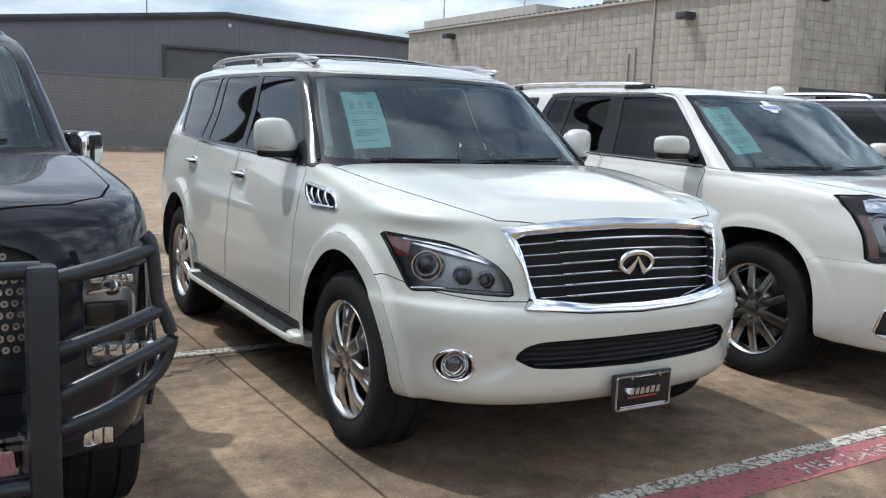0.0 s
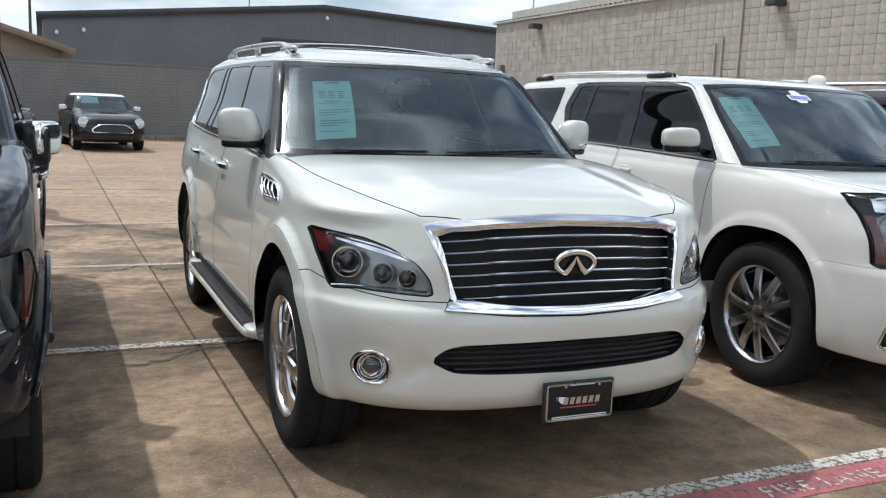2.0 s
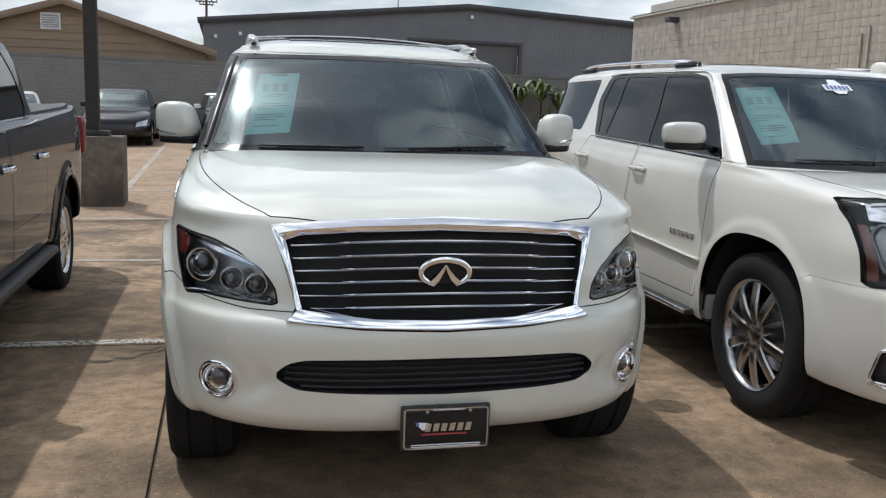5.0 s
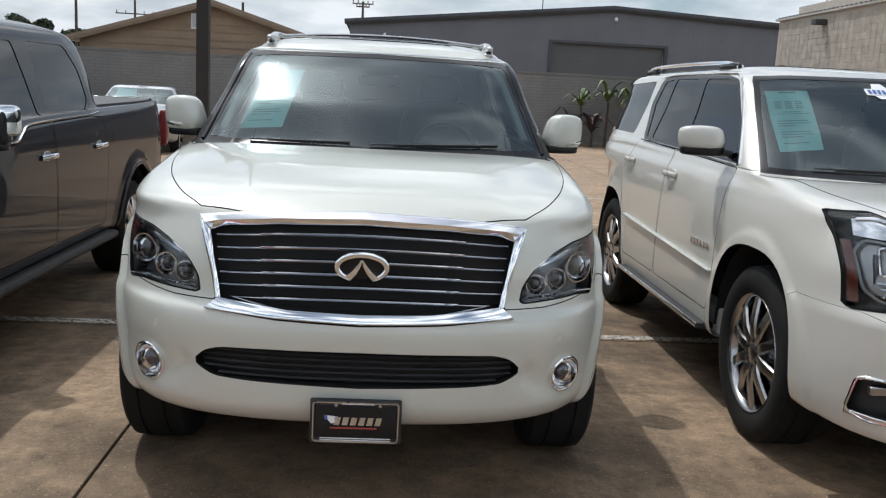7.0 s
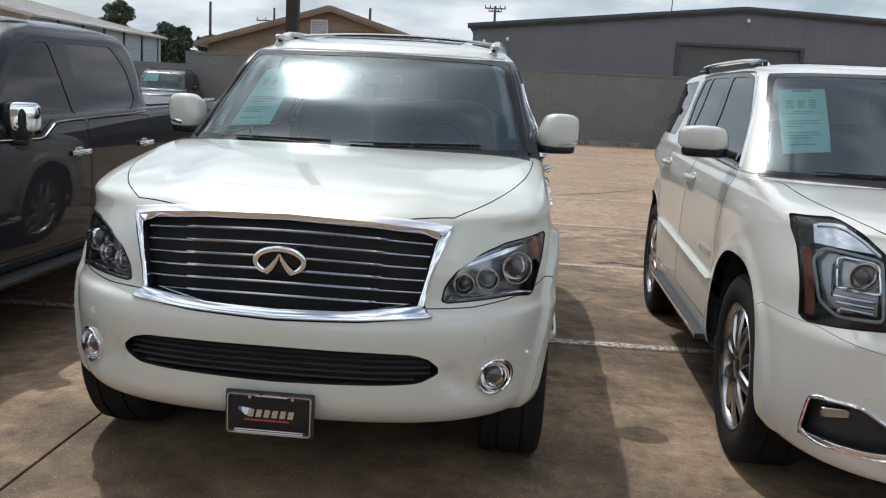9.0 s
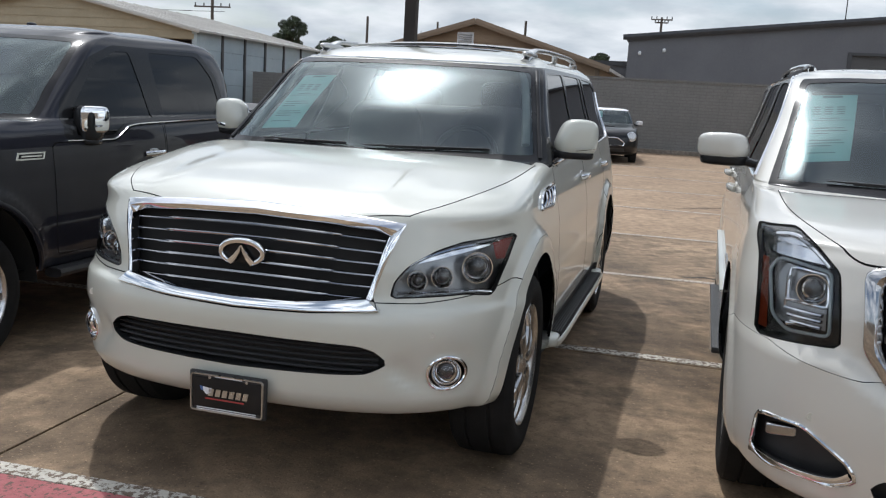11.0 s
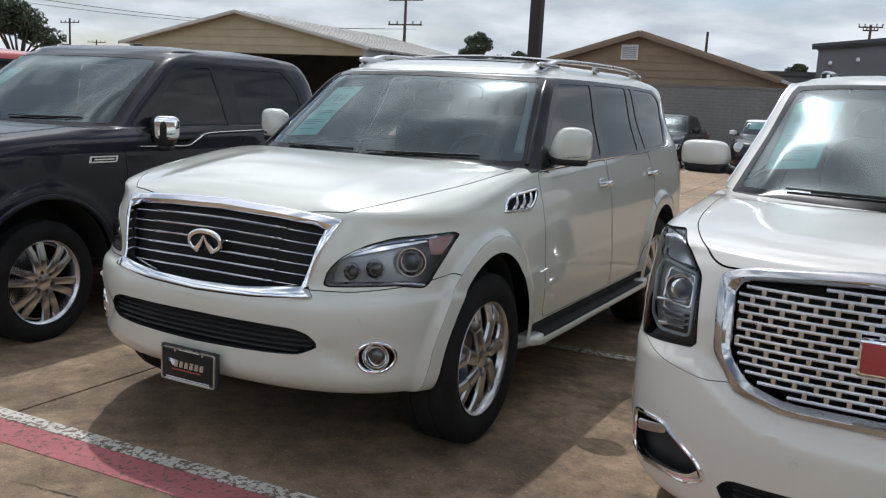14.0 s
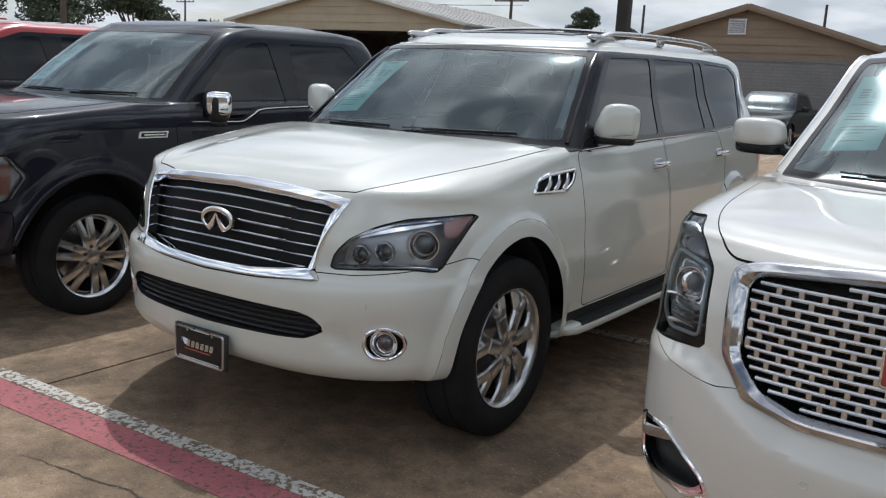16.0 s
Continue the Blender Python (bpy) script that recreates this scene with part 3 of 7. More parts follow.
QX_ROWS = [
    (.348, .30, .86, 1.05, 2.8, .33, .34, .45, 4.26, 5.22, 3.35),
    (.362, .16, .955, 1.0, 2.8, .355, .355, .46, 4.26, 5.27, 3.35),
    (.45, .085, .985, 1.0, 2.8, .42, .42, .52, 4.15, 5.32, 3.35),
    (.60, .08, 1.0, 1.0, 2.8, .56, .56, .62, 4.15, 5.33, 3.35),
    (.70, .07, 1.005, 1.0, 2.8, .68, .68, .72, 4.15, 5.33, 3.35),
    (.765, .085, 1.005, 1.0, 2.8, .75, .75, .80, 4.15, 5.30, 3.35),
    (.80, .125, 1.0, 1.02, 2.8, .80, .80, .85, 4.26, 5.29, 3.35),
    (.95, .15, .995, 1.07, 2.8, .95, .95, 1.0, 4.26, 5.28, 3.35),
    (1.08, .215, .98, 1.13, 2.95, 1.06, 1.07, 1.1, 4.26, 5.26, 3.35),
    (1.12, .27, .970, 1.13, 3.45, 1.115, 1.14, 1.15, 4.26, 5.25, 3.35),
    (1.17, .41, .959, 1.20, 3.6, 1.165, 1.19, 1.2, 4.26, 5.24, 3.35)]
QX_ROWS += [
    (1.235, .73, .948, 1.42, 3.5, 1.21, 1.24, 1.25, 4.26, 5.23, 3.35),
    (1.285, 1.08, .939, 1.68, 3.6, 1.245, 1.29, 1.29, 4.26, 5.22, 3.35),
    (1.30, 1.34, .932, 1.82, 3.6, 1.262, 1.325, 1.32, 4.26, 5.21, 3.35),
    (1.27, 1.362, .926, 1.69, 2.1, 1.275, 1.345, 1.34, 4.26, 5.2, 3.35),
    (1.52, 1.695, .835, 1.96, 2.1, 1.52, 1.54, 1.54, 4.26, 5.12, 3.35),
    (1.775, 2.085, .75, 2.265, 2.1, 1.765, 1.79, 1.77, 4.30, 5.0, 3.8)] + estate_roof(1.775, 2.10, .75, 4.98, .072)
GM_ROWS = [
    (.30, .25, .90, 1.05, 3.4, .36, .36, .5, 3.6, 5.08, 3.0),
    (.33, .08, .99, 1.0, 3.4, .38, .38, .5, 3.6, 5.13, 3.0),
    (.45, .035, 1.02, 1.0, 3.4, .48, .48, .56, 3.6, 5.17, 3.0),
    (.62, .018, 1.027, 1.0, 3.4, .62, .62, .66, 3.6, 5.18, 3.0),
    (.80, .045, 1.027, 1.0, 3.5, .80, .80, .82, 3.6, 5.17, 3.0),
    (.95, .06, 1.024, 1.0, 3.5, .95, .95, .96, 3.6, 5.16, 3.0),
    (1.10, .10, 1.014, 1.05, 3.4, 1.09, 1.10, 1.1, 3.6, 5.15, 3.0),
    (1.165, .15, 1.002, .98, 3.4, 1.155, 1.18, 1.17, 3.9, 5.14, 4.0),
    (1.20, .28, .988, 1.08, 3.8, 1.20, 1.23, 1.22, 3.9, 5.13, 4.5)]
GM_ROWS += [
    (1.245, .7, .97, 1.32, 4.0, 1.235, 1.28, 1.27, 3.9, 5.12, 4.5),
    (1.27, 1.05, .962, 1.5, 4.2, 1.26, 1.31, 1.3, 3.9, 5.11, 4.5),
    (1.255, 1.26, .955, 1.7, 4.0, 1.28, 1.33, 1.32, 3.9, 5.1, 4.5),
    (1.26, 1.252, .95, 1.60, 2.1, 1.29, 1.34, 1.33, 3.9, 5.1, 4.5),
    (1.53, 1.605, .87, 1.88, 2.1, 1.52, 1.56, 1.55, 3.9, 5.05, 4.5),
    (1.79, 2.010, .79, 2.20, 2.1, 1.78, 1.81, 1.79, 3.9, 4.98, 4.5)] + estate_roof(1.79, 2.03, .79, 4.92, .045)
FT_ROWS = [
    (.42, .30, .88, .95, 4.4, .42, .42, .55, 4.8, 5.75, 5),
    (.45, .12, .97, .95, 4.4, .45, .45, .56, 4.8, 5.80, 6),
    (.58, .06, 1.0, .95, 4.4, .56, .56, .62, 4.8, 5.82, 6),
    (.78, .05, 1.012, .95, 4.6, .78, .78, .80, 4.8, 5.83, 6),
    (1.0, .06, 1.015, .95, 4.6, 1.0, 1.0, 1.0, 4.8, 5.83, 6),
    (1.15, .09, 1.01, 1.0, 4.6, 1.15, 1.16, 1.16, 4.8, 5.83, 6),
    (1.225, .15, .998, 1.1, 4.4, 1.22, 1.26, 1.28, 4.8, 5.82, 6),
    (1.26, .32, .985, 1.25, 4.0, 1.26, 1.33, 1.37, 4.8, 5.81, 6),
    (1.30, .75, .97, 1.45, 4.2, 1.285, 1.37, 1.41, 4.8, 5.8, 6)]
FT_ROWS += [
    (1.33, 1.15, .958, 1.55, 4.4, 1.30, 1.385, 1.42, 4.8, 5.77, 7),
    (1.31, 1.36, .948, 1.65, 4.4, 1.315, 1.38, 1.40, 4.6, 5.7, 7),
    (1.31, 1.37, .935, 1.70, 2.8, 1.325, 1.36, 1.365, 3.7, 3.98, 7),
    (1.58, 1.73, .87, 2.0, 2.8, 1.58, 1.59, 1.59, 3.6, 4.0, 6),
    (1.83, 2.12, .79, 2.32, 2.9, 1.82, 1.84, 1.82, 3.5, 3.90, 6),
    (1.88, 2.26, .74, 2.6, 6, 1.87, 1.885, 1.87, 3.4, 3.83, 6),
    (1.915, 2.5, .5, 2.8, 5, 1.91, 1.925, 1.91, 3.2, 3.55, 5),
    (1.925, 2.8, .2, 2.9, 4, 1.925, 1.935, 1.925, 3.1, 3.3, 4),
    (1.93, 2.95, .002, 2.96, 3, 1.93, 1.935, 1.93, 3.0, 3.05, 3)]


# ---- parts that cars share ----
PROJECTOR = surface("projector_glass", (0.03, 0.03, 0.032), (0.05, 0.048, 0.05), 20, 0.08, coat=1.0)
GUIDE = surface("light_guide", (0.36, 0.42, 0.43), (0.43, 0.49, 0.50), 20, 0.25)

def underbody(car, shell, z=None):
    row = shell.floor_row
    n = len(row)
    z = row[:, 2].min() + .02 if z is None else z
    verts = [(x, y, z) for x, y, _ in row] + [(-x, y, z) for x, y, _ in row[::-1]]
    part("underbody", (verts, [tuple(range(len(verts)))[::-1]]), UNDER, car, smooth=False)


def cabin(car, y0, w, belt, rear, wheel_side=1, beige=CABIN):
    """Dashboard, steering wheel, two front seats, a bench behind and a dark floor."""
    part("dashboard", pillow(0, y0 + .30, belt - .13, w - .06, .30, .12, 5), CABIN, car)
    part("cabin_floor", box(-w + .06, w - .06, y0 + .1, rear, belt - .75, belt - .72), CABIN, car, smooth=False)
    for s in (-1, 1):
        part("front_seat", join(pillow(s * .38, y0 + 1.15, belt - .45, .25, .28, .10, 4), pillow(s * .38, y0 + 1.42, belt - .10, .25, .09, .38, 4),
                                pillow(s * .38, y0 + 1.46, belt + .34, .13, .06, .09, 3.5)), beige, car)
    part("rear_seat", join(pillow(0, y0 + 2.0, belt - .42, w - .18, .26, .1, 5), pillow(0, y0 + 2.3, belt - .1, w - .16, .1, .36, 5),
                           pillow(-.4, y0 + 2.33, belt + .3, .13, .06, .08), pillow(.4, y0 + 2.33, belt + .3, .13, .06, .08)), beige, car)
    ring = [(wheel_side * .38 + .18 * math.cos(t), y0 + .62 + .06 * math.sin(t), belt - .02 + .17 * math.sin(t)) for t in np.linspace(0, 2 * math.pi, 28, endpoint=False)]
    part("steering_wheel", sweep(ring, .016, n=8, closed=True), CABIN, car)
    part("rear_view_mirror", pillow(0, y0 + .80, belt + .37, .12, .02, .035, 4), PLASTIC, car)


def wipers(car, shell, lines, z_off=0.018):
    """Wiper arms and blades on the windscreen, from (x, z) to (x, z)."""
    for (x0, z0), (x1, z1) in lines:
        pts = []
        for t in np.linspace(0, 1, 12):
            x, z = x0 + (x1 - x0) * t, z0 + (z1 - z0) * t
            pts.append((x, shell.front(x, z) - z_off, z))
        part("wiper", join(sweep(pts, [.007 - .0003 * k for k in range(12)], .004, 8), sweep([(p[0], p[1] + .010, p[2] - .004) for p in pts[2:]], .003, .006, 6)), PLASTIC, car)


def price_sheet(car, shell, corners, off=-0.012):
    """A printed sheet behind the windscreen, with bars for its lines of print."""
    (ax, az), (bx, bz), (cx, cz), (dx, dz) = corners
    sheet = part("price_sheet", decal(shell, corners, off, 8, 10), PAPER, car, "pale cyan printed price sheet behind the windscreen")

    def at(u, v):
        return ((1 - v) * ((1 - u) * ax + u * bx) + v * ((1 - u) * dx + u * cx), (1 - v) * ((1 - u) * az + u * bz) + v * ((1 - u) * dz + u * cz))

    bars = [(.30, .955, .70, .985)] + [(x, .80 - r * .035, x + .16, .815 - r * .035) for x in (.14, .38, .62) for r in range(4)]
    bars += [(.08, .60, .92, .607), (.30, .63, .7, .64)] + [(.12, y, e, y + .012) for y, e in ((.48, .8), (.44, .86), (.40, .5), (.30, .78), (.26, .84), (.22, .6), (.12, .7))]
    for u0, v0, u1, v1 in bars:
        part("print_bar", decal(shell, [at(u0, v0), at(u1, v0), at(u1, v1), at(u0, v1)], off + .003, 2, 1), INK, sheet)


def door_handle(car, shell, y, z, mat, s, length=.20):
    x = shell.side(y, z)
    bar = sweep(smooth_line([(x + .004, y - length / 2, z), (x + .032, y - length / 4, z + .006), (x + .036, y + length / 4, z + .008), (x + .004, y + length / 2, z + .006)], 5), .011, .017, 10, power=2.6)
    bowl = pillow(x - .006, y - .01, z + .004, .008, length * .3, .035, 3)
    h = part("door_handle", bar if s > 0 else flipped(bar), mat, car)
    part("handle_bowl", bowl if s > 0 else flipped(bowl), mat if mat is not CHROME else SATIN, h)


def lamp_unit(parent, x, y, z, r, deep=.06, way=(0, -1, 0)):
    """A round lamp: bright bowl, ring and a glass dome."""
    m = Matrix.Translation((x, y, z)) @ Vector((0, -1, 0)).rotation_difference(Vector(way)).to_matrix().to_4x4()
    part("lamp_bowl", moved(lathe([(-.0, r), (.3 * deep, r * .9), (.8 * deep, r * .5), (deep, r * .1)], 28, "y"), m), REFLECTOR, parent)
    part("projector", moved(lathe([(.006, r * .66), (-.004, r * .52), (-.010, r * .28), (-.012, .001)], 24, "y"), m), PROJECTOR, parent)
    part("lamp_ring", moved(lathe([(.004, r * 1.0), (-.010, r * 1.02), (-.010, r * .965), (.004, r * .95)], 28, "y"), m), CHROME, parent)
    part("lamp_lens", moved(lathe([(.0, r * .8), (-.014, r * .62), (-.022, r * .3), (-.024, .001)], 28, "y"), m), LENS, parent)


def mirror_arm(car, s, at, half, paint, base_x, belt, base=.20, yaw=10, slope=.18):
    """A door mirror turned outwards by yaw, its inner side leaning out towards the top."""
    cx, cy, cz = at
    a, b, c = half
    flip = (lambda q: q) if s > 0 else flipped
    m = Matrix.Translation(at) @ Matrix.Rotation(radians(yaw), 4, "Z")

    def shaped(q):
        return moved(([(x + (slope * (a - x) * max(z / c, -.3) * .5), y + .10 * max(-z / c, 0) * b + .5 * b * (x / a) ** 4 * (1 if y < 0 else 0), z - .10 * c * max(x / a, 0) * (1 if z > 0 else 0)) for x, y, z in q[0]], q[1]), m)

    mi = part("side_mirror", flip(shaped(pillow(0, 0, 0, a, b, c, 3.6, 40, 26, 3.8))), paint, car)
    foot = shaped(pillow(-.01, .005, -c * (.86 + base / 2), a * .94, b * .92, c * base, 4))
    arm = sweep([(base_x, cy - .01, belt + .03), (cx - a * .5, cy, cz - c * .95)], .035, .022, 10, power=3)
    part("mirror_base", flip(join(foot, arm)), GLOSS_BLACK, mi)
    part("mirror_glass", flip(shaped(pillow(0, b * .97, 0, a * .84, .006, c * .78, 4))), CHROME, mi)
    return mi


# ---- the white luxury SUV in the middle of the shot ----
def build_white_suv():
    car = thing("white_suv", pose(-.02, 0, 0, 0, 0, -.95), "pearl white full-size SUV with a wide chrome-barred grille, parked on concrete", "car")
    hubs = [(.98, .41), (4.055, .41)]

    def folds(x, z):
        """The hollow round the fog lamp and the fold that runs down from the intake's corner."""
        u = ((x - .595) * .75 + (.575 - z) * .66) / .19
        d = (x - .595) * .66 - (.575 - z) * .75
        fold = .026 * np.exp(-(d / np.where(d > 0, .06, .026)) ** 2) * np.clip(u * 5 + .4, 0, 1) * np.clip((1 - u) * 2, 0, 1)
        r = np.hypot(x - .797, z - .545)
        return fold + .012 * np.clip((.115 - r) / .04, 0, 1)

    def dome(x, y, z):
        """The broad raised middle of the bonnet, dying out towards the screen."""
        k = np.clip((.60 - x) / .16, 0, 1)
        return .014 * k * k * (3 - 2 * k) * np.clip((z - 1.12) / .05, 0, 1) * np.clip((1.25 - y) / .5, 0, 1) * (y < 1.36)

    sh = Shell(QX_ROWS, .026, 84, 110, 26, hubs, .515, .028, .080, 1.2, folds, dome)
    nose_terms = lambda x, z: np.stack([x ** i * (z - .95) ** j for i in (0, 2, 4, 6) for j in range(4)], -1)  # noqa: E731
    gx, gz = (a.ravel() for a in np.meshgrid(np.linspace(0, .62, 26), np.linspace(.745, 1.13, 26)))
    fit = np.linalg.lstsq(nose_terms(gx, gz), np.array([sh.front(a, b) for a, b in zip(gx, gz)]), rcond=None)[0]
    face = lambda x, z: float(nose_terms(np.array(abs(x)), np.array(z)) @ fit)  # noqa: E731
    nose = lambda V: V[:, 1] - .95  # noqa: E731
    outer = [(-.1, 1.127), (0, 1.127), (.3, 1.118), (.45, 1.108), (.598, 1.092), (.550, .95), (.519, .825), (.543, .779), (.30, .757), (0, .747), (-.1, .747)]
    inner = [(-.1, 1.088), (0, 1.088), (.3, 1.080), (.50, 1.066), (.545, 1.048), (.497, .812), (.25, .791), (0, .785), (-.1, .785)]
    lamp = rounded([(.580, .824), (.590, .885), (.635, .945), (.72, 1.0), (.80, 1.030), (.948, 1.046), (.938, .95), (.908, .820), (.83, .836)], .012, 3)
    lower = rounded([(-.1, .655), (.33, .653), (.49, .648), (.552, .630), (.602, .580), (.52, .537), (.40, .530), (0, .520), (-.1, .520)], .02, 3)
    arches = lambda V: np.where(V[:, 0] > .5, np.minimum.reduce([np.hypot((V[:, 1] - y) * 1.2, V[:, 2] - z) - .515 for y, z in hubs]), 1.0)  # noqa: E731
    sh.carve("body", "arch", arches)
    for n, (hy, hz) in enumerate(hubs):
        sh.cut("body", "flare_%d" % n, [(hy + .593 / 1.2 * math.cos(a), hz + .593 * math.sin(a)) for a in np.linspace(0, 2 * math.pi, 48, endpoint=False)], "side", lambda V: .6 - V[:, 0], seam=.0006)
    sh.cut("body", "rocker", [(1.44, .2), (1.44, .472), (3.60, .472), (3.60, .2)], "side", lambda V: .6 - V[:, 0])
    sh.cut("body", "surround", outer, "front", nose)
    sh.cut("surround", "grille", inner, "front", nose)
    sh.cut("body", "lower_grille", lower, "front", nose)
    sh.cut("body", "lamp", lamp, "front", nose, seam=.003)
    sh.cut("body", "fog_ring", circle(.787, .536, .066, 40, 1.06), "front", nose)
    sh.cut("fog_ring", "fog", circle(.787, .536, .053, 40, 1.06), "front", nose)
    # glass and its black surround
    screen = [(-.1, 1.26), (.872, 1.275), (.855, 1.33), (.790, 1.53), (.728, 1.735), (.705, 1.764), (.55, 1.774), (0, 1.782), (-.1, 1.782)]
    ahead = lambda V: np.maximum(V[:, 1] - 2.35, 1.36 - V[:, 1])  # noqa: E731
    sh.cut("body", "screen_edge", screen, "front", ahead)
    sh.cut("screen_edge", "screen", [(-.1, 1.30), (.835, 1.315), (.765, 1.53), (.700, 1.728), (.683, 1.742), (.55, 1.752), (0, 1.758), (-.1, 1.758)], "front", ahead)
    band = rounded([(1.50, 1.262), (2.12, 1.775), (2.9, 1.79), (3.8, 1.797), (4.38, 1.785), (4.52, 1.72), (4.46, 1.50), (4.32, 1.365), (3.6, 1.325), (2.7, 1.303), (2.0, 1.285)], .03, 4)
    away = lambda V: .55 - V[:, 0]  # noqa: E731
    sh.cut("body", "pillar", band, "side", away)
    sh.cut("pillar", "glass_f", rounded([(1.80, 1.318), (2.26, 1.742), (2.83, 1.762), (2.70, 1.328)], .02, 3), "side", away)
    sh.cut("pillar", "glass_r", rounded([(2.79, 1.328), (2.91, 1.764), (3.60, 1.772), (3.52, 1.342)], .02, 3), "side", away)
    sh.cut("pillar", "glass_v", [(3.565, 1.344), (3.645, 1.772), (3.74, 1.772), (3.72, 1.350)], "side", away)
    sh.cut("pillar", "glass_q", rounded([(3.78, 1.356), (3.81, 1.772), (4.34, 1.764), (4.47, 1.70), (4.42, 1.52), (4.29, 1.385)], .04, 3), "side", away)
    # panels
    bonnet = [(-.2, .19), (0, .19), (.3, .235)] + smooth_line([(.605, .325), (.70, .45), (.785, .65), (.845, .90), (.875, 1.15), (.885, 1.40)], 6) + [(.6, 1.395), (0, 1.365), (-.2, 1.365)]
    sh.cut("body", "bonnet", bonnet, "top", lambda V: 1.08 - V[:, 2], seam=.0021)
    sh.cut("body", "door_f", rounded([(1.66, .482), (1.60, 1.265), (2.74, 1.298), (2.83, .482)], .03, 3), "side", away, seam=.0025)
    sh.cut("body", "door_r", rounded([(2.85, .482), (2.76, 1.298), (3.74, 1.325), (3.86, 1.15), (3.80, .90), (3.56, .62), (3.51, .482)], .03, 3), "side", away, seam=.0025)
    sh.cut("body", "bumper", [(-.3, .2), (-.3, .80), (.25, .806), (.42, .832), (.62, .868), (.66, .868), (.66, .2)], "side", seam=.002)
    sh.cut("body", "side_vent", rounded([(1.11, 1.100), (1.16, 1.152), (1.25, 1.172), (1.545, 1.187), (1.50, 1.125), (1.42, 1.090)], .012, 3), "side", away)

    part("body", both(sh.get("body")), PEARL, car)
    part("front_bumper", both(sh.get("bumper")), PEARL, car)
    pair("rocker_panel", sh.get("rocker"), UNDER, car)
    sh.skin("bonnet", "bonnet", PEARL, car, .001)
    for n in range(2):
        pair("arch_flare", sh.get("flare_%d" % n), PEARL, car)
    for d in ("door_f", "door_r"):
        pair("door", sh.get(d), PEARL, car)
    pair("panel_gap", sh.pit("seam", back=.012), UNDER, car)
    top_o = [(-.603, 1.096), (-.45, 1.113), (-.3, 1.123), (0, 1.132), (.3, 1.123), (.45, 1.113), (.603, 1.096)]
    top_i = [(-.552, 1.046), (-.50, 1.064), (-.3, 1.078), (0, 1.086), (.3, 1.078), (.50, 1.064), (.552, 1.046)]
    low_o = [(-.556, .782), (-.30, .765), (0, .756), (.30, .765), (.556, .782)]
    low_i = [(-.508, .822), (-.25, .795), (0, .789), (.25, .795), (.508, .822)]
    sur = part("grille_surround", ribbon(sh, top_o, top_i, 49, .009, .04, .004, base=face, fold=.026), CHROME, car, "polished chrome grille surround")
    part("lower_bar", ribbon(sh, low_o, low_i, 49, .010, .04, .002, base=lambda x, z: sh.front(x, .748) + (z - .748) * .40), CHROME, sur)
    for s in (1, -1):
        side = ribbon(sh, [(.603, 1.094), (.577, 1.02), (.554, .95), (.535, .88), (.521, .818)], [(.552, 1.046), (.541, 1.0), (.527, .93), (.512, .87), (.499, .814)], 25, .009, .04, .004, base=face)
        part("side_bar", side if s > 0 else flipped(side), CHROME, sur)
    gr = part("grille", both(sh.pit("surround", "grille", back=.075, way=(0, -1, 0))), UNDER, car, "black grille with six stepped chrome bars")
    for k in range(6):
        v = (k + .68) / 6.45
        z0, half = .795 + v * .275, .494 + v * .042
        arch = lambda x: (.006 + .016 * v) * (1 - (x / half) ** 2)  # noqa: E731
        thin = [(x, face(x, z0 + arch(x)) + .030, z0 - .010 + arch(x)) for x in np.linspace(-half, half, 33)]
        proud = [(x, face(x, z0 + arch(x)) + .020, z0 - .005 + arch(x)) for x in np.linspace(-half * .70, half * .70, 27)]
        part("grille_bar", join(sweep(thin, .010, .005, 10, power=2.2), sweep(proud, [.004] + [.012] * 25 + [.004], [.003] + [.0062] * 25 + [.003], 10, power=2.4)), DARK_CHROME, gr)
    lg = part("lower_grille", both(sh.pit("lower_grille", back=.07, way=(0, -1, 0))), PLASTIC, car, "black lower intake")
    for z0 in (.545, .568, .591, .614, .635):
        half = .50 if z0 < .56 or z0 > .63 else .555
        pts = [(x, sh.front(x, z0) + .03, z0) for x in np.linspace(-half, half, 21)]
        part("intake_bar", sweep(pts, .012, .006, 6), PLASTIC, lg)
    # badge: an oval ring with a peak inside it
    yb = face(0, .95) - .012
    oval = [(.088 * math.cos(t), yb + .2 * (.088 * math.cos(t)) ** 2, .950 + .046 * math.sin(t)) for t in np.linspace(radians(-62), radians(242), 52)]
    badge = part("badge", sweep(oval, [.008 + .004 * math.sin(math.pi * k / 51) for k in range(52)], .010, 10, up=(0, 1, 0), power=2.6), CHROME, car)
    for e in (-1, 1):
        leg = [(e * .050, yb - .004, .909), (e * .028, yb - .004, .930), (e * .010, yb - .004, .957), (e * .001, yb - .004, .978)]
        part("badge_mark", sweep(leg, [.014, .012, .008, .003], .007, 8, up=(0, 1, 0), power=3), CHROME, badge)
    part("badge_back", prism(circle(0, .95, .088, 40, .5), yb + .012, yb + .02), GLOSS_BLACK, badge, smooth=False)
    # head lamps
    for s in (1, -1):
        fl = (lambda q: q) if s > 0 else flipped
        unit = part("head_lamp", fl(sh.pit("lamp", back=.105, way=(0.25, -.97, 0))), HOUSING, car, "clear headlamp with projector and red side marker")
        part("lens", fl(sh.get("lamp")), LENS, unit)
        for lx, ly, lz, lr, lean in ((.842, .474, .925, .061, .52), (.735, .362, .895, .042, .2), (.652, .312, .880, .039, .15)):
            lamp_unit(unit, s * lx, ly, lz, lr, lr * .95, (s * lean, -.96, 0))
